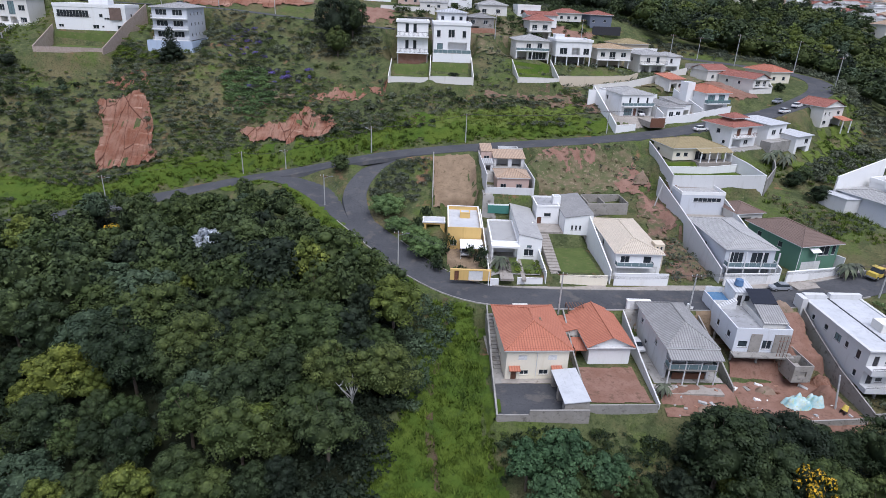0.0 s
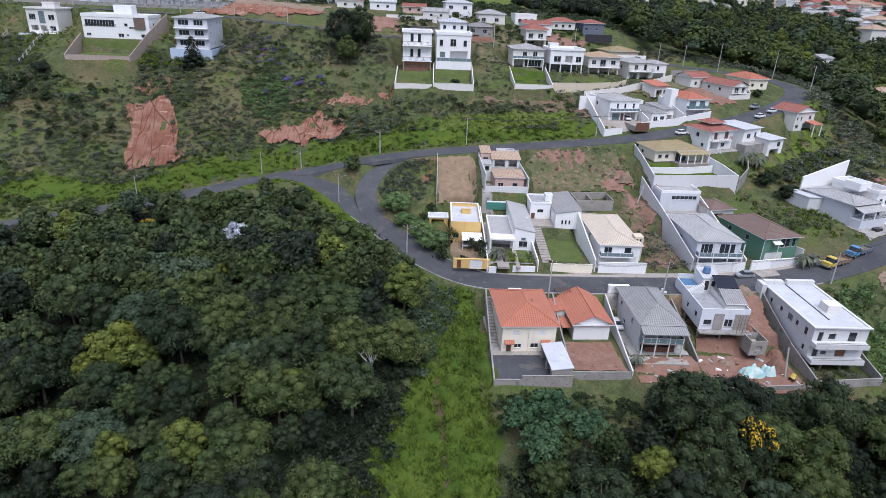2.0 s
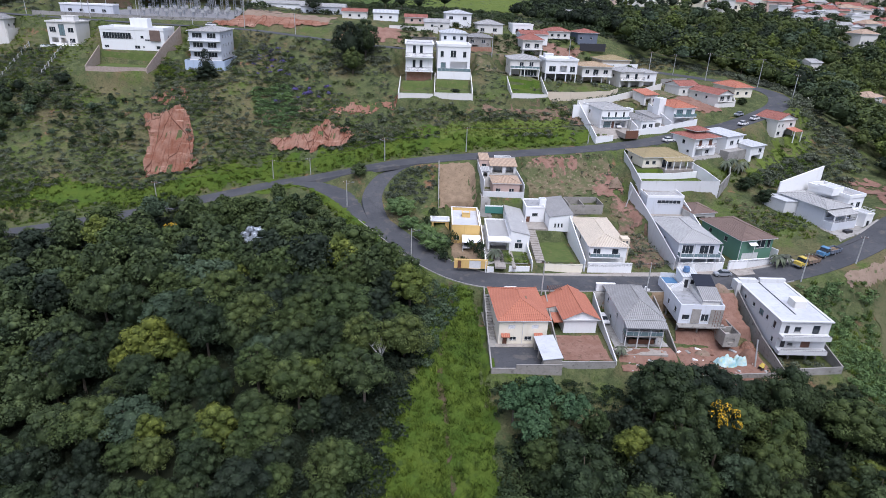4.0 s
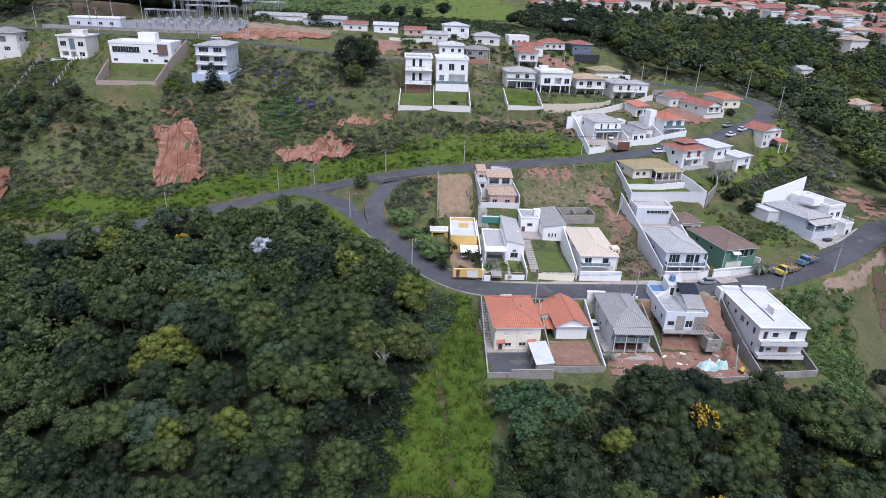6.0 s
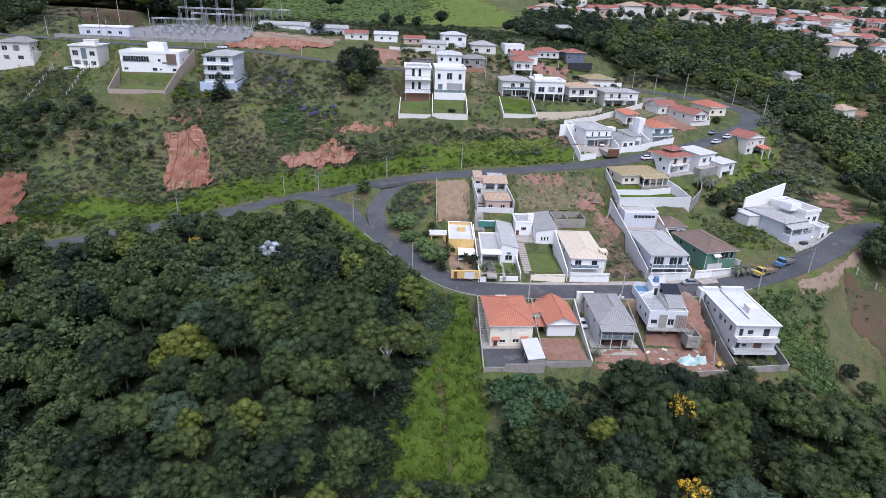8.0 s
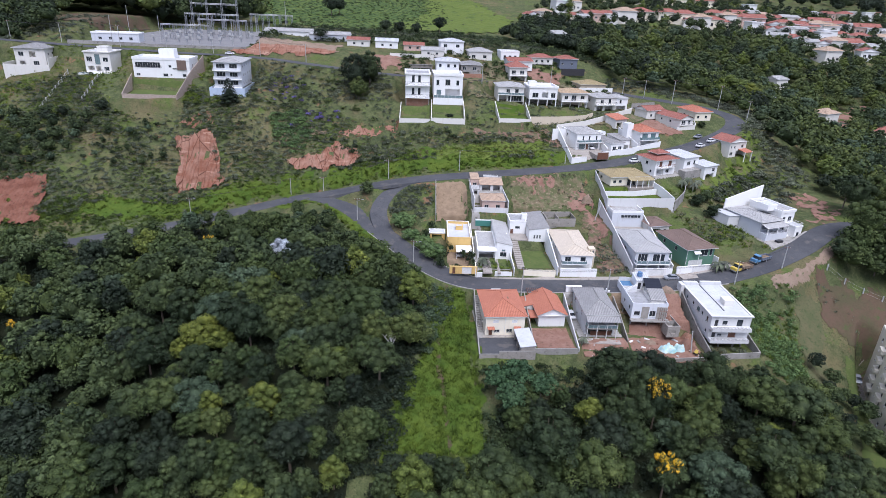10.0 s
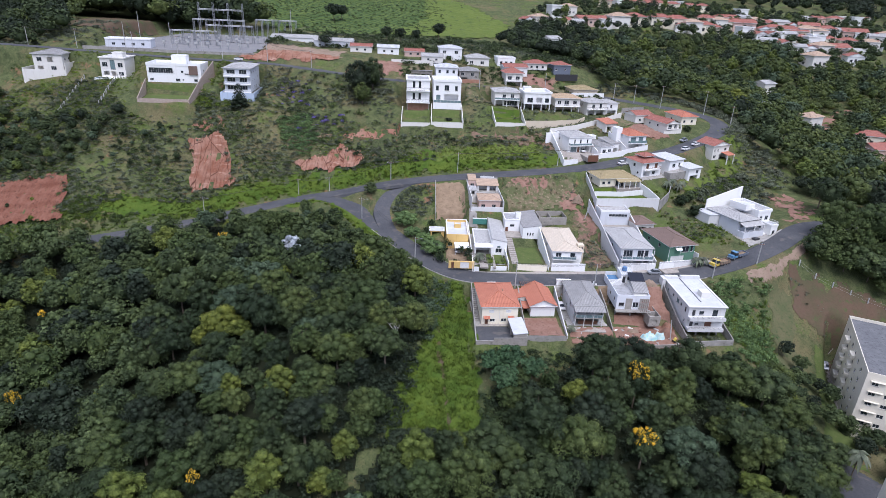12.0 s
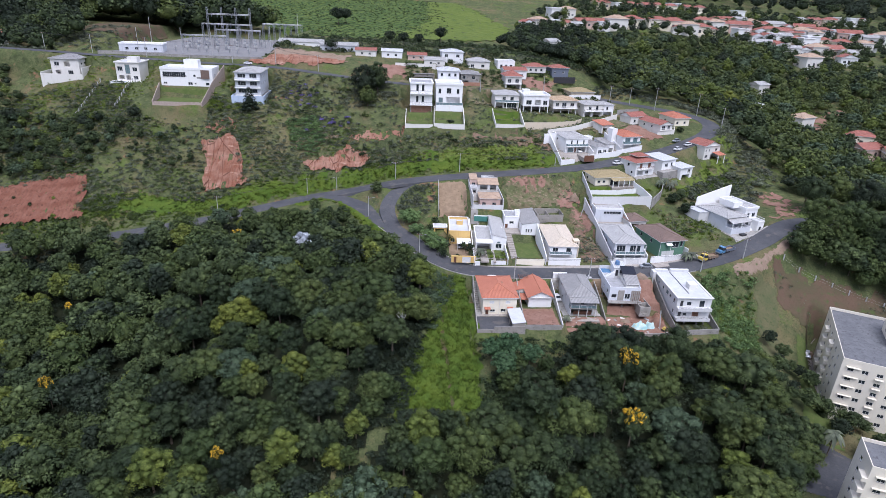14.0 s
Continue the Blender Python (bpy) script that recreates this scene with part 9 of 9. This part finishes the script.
for row, (ox, oy, n, gap, high, deep) in enumerate(((-152, 346, 4, 9.0, 21, 0), (-150, 330, 5, 7.5, 12, 1), (-136, 312, 5, 6.5, 10, 1), (-118, 352, 8, 3.6, 12, 1), (-148, 290, 5, 6.0, 8, 1))):
    root = thing("gantry", pose(ox, oy, 46.8, 0, 0, 4), "grey steel lattice gantry of the substation", "gantry", "substation gantries")
    for k in range(n):
        g = Geo()
        lattice(g, k * gap, 0, -0.3, high, 0.6)
        part("mast", g, M["steel"], root)
    for z in ((high - 4.5, high - 3.9) if row == 0 else (high - 0.6, high - 0.1)):
        part("beam", Geo().beam((-0.6, 0, z), ((n - 1) * gap + 0.6, 0, z), 0.16), M["steel"], root)
    for k in range(n - 1):
        for q in (0.3, 0.7):
            part("insulator_string", Geo().beam(((k + q) * gap, 0, high - 4.6 if row == 0 else high - 0.7), ((k + q) * gap, 0, high - 6.2 if row == 0 else high - 2.2), 0.12, 6), M["slate"], root)
for k in range(32):
    x, y = -146 + (k % 8) * 5.6, 274 + (k // 8) * 17 + (k % 3) * 2
    root = thing("transformer_post", pose(x, y, 46.8, 0, 0, 4), "grey switchgear on a steel stand", "switchgear", "substation switchgear")
    part("stand", cubes((-0.25, 0.25, -0.25, 0.25, -0.2, 2.2)), M["steel"], root)
    part("tank", cubes((-0.8, 0.8, -0.5, 0.5, 2.21, 3.4)), M["pole"], root)
    for dx in (-0.5, 0, 0.5):
        part("bushing", Geo().beam((dx, 0, 3.41), (dx, 0, 4.8), 0.1, 6, 0.05), M["slate"], root)
for k, (x, y, h_) in enumerate(((-104, 268, 13), (-98, 290, 14), (-140, 268, 13), (-82, 290, 14), (-158, 256, 13), (-170, 300, 16), (-122, 262, 12))):
    street_pole(x, y, h_, 0, 0, "tall pale lightning mast by the substation")

# ---- lone far trees ----
for k, (x, y, s, w) in enumerate(((-30, 300, 0.9, 0.9), (-22, 299, 0.9, 0.9), (-13, 300, 0.85, 0.9), (0, 330, 1.1, 0.9), (-75, 400, 1.4, 1.0), (-70, 404, 1.2, 1.0), (-60, 268, 0.7, 1.2), (150, 262, 1.5, 1.7), (158, 258, 1.4, 1.7))):
    lone("e" if k < 7 else "f", x, y, s, "dark tree standing on the far slope" if k < 7 else "broad flat-topped yellow-green tree", w)
lone("h", 140, 266, 1.3, "tree with greyish mauve blossom", 1.4)

# ---- garden plants ----
def shrub(x, y, size, material, label, z=None, tall=1.0):
    v, f = bush[int(abs(x * 7 + y * 3)) % len(bush)]
    me = mesh_of("leaves", (v * (size, size, size * tall), f))
    me.materials.append(material)
    root = thing("shrub", pose(x, y, ground(x, y) if z is None else z), label, "shrub", "garden shrubs")
    part("leaves", me, None, root)
    part("stem", Geo().beam((0, 0, -0.2), (0, 0, 0.9 * size), 0.06, 5, 0.03), M["bark"], root)


for x, y, s, t in ((9.2, 111, 1.3, 2.2), (8.4, 113.5, 1.2, 2.4), (10.2, 109, 1.1, 1.6), (4.8, 109.2, 1.3, 1.4), (6.6, 108.6, 1.2, 1.4), (8.0, 107.9, 1.1, 1.3), (1.4, 111, 1.4, 1.4), (0.4, 114, 1.6, 1.4), (-1.2, 117, 1.6, 1.4), (2.0, 118, 1.5, 1.5), (-3.4, 128, 1.7, 1.5), (-1.6, 132, 1.5, 1.4), (4.2, 119.6, 1.0, 2.6)):
    shrub(x, y, s, M["leaf"], "dark green garden shrub", None, t)
for x, y in ((17.2, 108), (17.2, 109.6), (17.2, 111.2), (20.8, 108), (20.8, 110), (20.8, 112), (18.9, 107.6), (12.4, 108), (12.4, 110)):
    shrub(x, y, 0.7, M["grass"], "low clipped light green hedge plant")
for x, y, s in ((40, 215, 1.0), (44, 208, 1.3), (48, 209, 1.2), (40, 208.5, 1.2), (52, 209.6, 1.2), (58, 210.5, 1.4), (27, 204, 0.7), (34, 205, 0.7), (70, 78.4, 1.1), (73, 77.6, 1.0), (78, 77.6, 1.2), (76, 78.6, 0.8)):
    shrub(x, y, s, M["scrub"], "green shrub by the wall")


def palm(x, y, high, label, spread=2.2):
    root = thing("palm", pose(x, y, ground(x, y)), label, "palm", "garden palms")
    part("trunk", Geo().beam((0, 0, -0.3), (0.15, 0.1, high), 0.16, 7, 0.1), M["bark"], root)
    for k in range(13):
        a, g = k * 2.4, Geo()
        rise = 0.7 - 0.09 * (k % 8)
        pts = [Vector((0.15 + math.cos(a) * spread * t, 0.1 + math.sin(a) * spread * t, high + rise * spread * t - 1.25 * spread * t * t)) for t in (0, 0.25, 0.5, 0.75, 1.0)]
        side = Vector((-math.sin(a), math.cos(a), 0))
        for p, q, w0, w1 in zip(pts, pts[1:], (0.1, 0.34, 0.36, 0.26), (0.34, 0.36, 0.26, 0.04)):
            for sgn in (-1, 1):
                g.face([p, q, q + side * sgn * w1 * spread * 0.5 - Vector((0, 0, w1 * 0.5)), p + side * sgn * w0 * spread * 0.5 - Vector((0, 0, w0 * 0.5))])
        part("frond", g, M["scrub"], root)


for x, y, hgt in ((88.2, 156.2, 3.0), (90.6, 157.4, 3.4), (92.4, 156.0, 2.8), (94.4, 157.6, 3.2), (82.8, 109.0, 3.0), (85.0, 109.8, 2.6), (13.2, 109.4, 2.6)):
    palm(x, y, hgt, "small garden palm with arching fronds")
for x, y, hgt in ((94.5, 50.5, 7.5), (101.5, 47, 8), (88, 46, 7)):
    palm(x, y, hgt, "tall palm beside the tower road", 3.2)
palm(36.4, 77.2, 1.8, "low fan palm behind the yard wall", 1.5)

# ---- dead tree in the woods ----
root = thing("dead_tree", pose(-11.2, 71.2, ground(-11.2, 71.2) - 1.4), "bare bleached dead tree in the woods", "tree")
rd = random.Random(3)
part("trunk", Geo().beam((0, 0, -0.5), (0.2, 0, 7.2), 0.2, 6, 0.1), M["pole"], root)
for k in range(14):
    a, r = rd.uniform(0, 6.28), rd.uniform(1.2, 2.4)
    base, tip = Vector((0.18, 0, rd.uniform(5.0, 7.0))), Vector((math.cos(a) * r, math.sin(a) * r, rd.uniform(8.2, 10)))
    limb = Geo().beam(base, tip, 0.07, 5, 0.02)
    for _ in range(2):
        mid = base.lerp(tip, rd.uniform(0.4, 0.8))
        limb.beam(mid, mid + Vector((rd.uniform(-0.7, 0.7), rd.uniform(-0.7, 0.7), rd.uniform(0.3, 1.0))), 0.03, 4, 0.01)
    part("limb", limb, M["pole"], root)

# ---- building site ----
def heap(name, x, y, w, d, high, material, label, category, seed, folds=1.0):
    """A lumpy pile or a loosely thrown sheet."""
    n = 18
    xs, ys = np.linspace(-w / 2, w / 2, n), np.linspace(-d / 2, d / 2, n)
    gx, gy = np.meshgrid(xs, ys)
    rr = np.sqrt((2 * gx / w) ** 2 + (2 * gy / d) ** 2)
    z = high * np.clip(1 - rr**2, 0, 1) + folds * 0.14 * (np.sin(gx * 4 + seed + gy) + np.sin(gy * 5 - gx * 2 + seed)) * np.clip(1.3 - rr, 0, 1)
    me = grid_mesh(name, xs, ys, z)
    root = thing(name, pose(x, y, ground(x, y) + 0.02), label, category)
    part("mound", me, material, root)


heap("tarpaulin", 58.6, 78.2, 5.0, 3.2, 1.9, M["tarp"], "crumpled pale plastic sheets over a pile", "tarpaulin", 1, 2.4)
heap("tarpaulin", 61.8, 78.8, 3.4, 2.6, 1.8, M["tarp"], "crumpled striped plastic sheet", "tarpaulin", 4, 2.4)
heap("earth_heap", 64.4, 80.4, 4.2, 4.0, 2.4, M["redsoil"], "heap of dug red earth", "earth heap", 2)
heap("earth_heap", 66.0, 84.0, 3.4, 4.0, 2.0, M["clay"], "heap of red clay by the wall", "earth heap", 3)
heap("sand_heap", 55.4, 81.6, 3.6, 2.6, 1.0, M["tan"], "heap of pale sand", "sand heap", 5)
heap("sand_heap", 42.6, 75.4, 2.0, 1.4, 0.6, M["tan"], "small heap of builders' sand", "sand heap", 6)
heap("rock", 52.0, 147.0, 4.2, 3.4, 2.6, M["tan"], "large pale boulder on the slope", "rock", 7, 2.0)
heap("dirt_heap", 63.4, 97.0, 6.0, 2.6, 1.8, M["tan"], "pale dirt bank beside the street", "earth heap", 8)
rb = random.Random(9)
for k in range(42):
    x, y = (rb.uniform(50, 66), rb.uniform(75, 84)) if k < 26 else (rb.uniform(37, 48), rb.uniform(74, 79.5))
    s = rb.uniform(0.15, 0.5)
    root = thing("rubble", pose(x, y, ground(x, y), rb.uniform(-20, 20), rb.uniform(-20, 20), rb.uniform(0, 180)), "loose piece of building rubble on soil", "rubble", "building rubble")
    part("piece", cubes((-s, s * rb.uniform(0.6, 2.5), -s * 0.6, s * 0.6, -0.1, s * 0.7)), M[rb.choice(("concrete", "brick", "pole", "white", "wood"))], root)
root = thing("cement_mixer", pose(65.2, 76.6, ground(65.2, 76.6), 0, 0, 30), "yellow cement mixer on the building site", "cement mixer")
part("drum", Geo().beam((0, 0, 0.7), (0.4, 0, 1.5), 0.5, 12, 0.35), M["truckyellow"], root)
part("frame", cubes((-0.5, 0.5, -0.4, -0.32, 0, 0.8), (-0.5, 0.5, 0.32, 0.4, 0, 0.8)), M["darkframe"], root)
root = thing("concrete_bin", pose(35.0, 138.6 + 6, ground(35, 144.6)), "pile of pale blocks on the empty lot", "blocks")
part("stack", cubes((0, 2.4, 0, 1.4, 0, 1.2), (0.3, 1.6, 0.2, 1.2, 1.21, 1.9)), M["pole"], root)
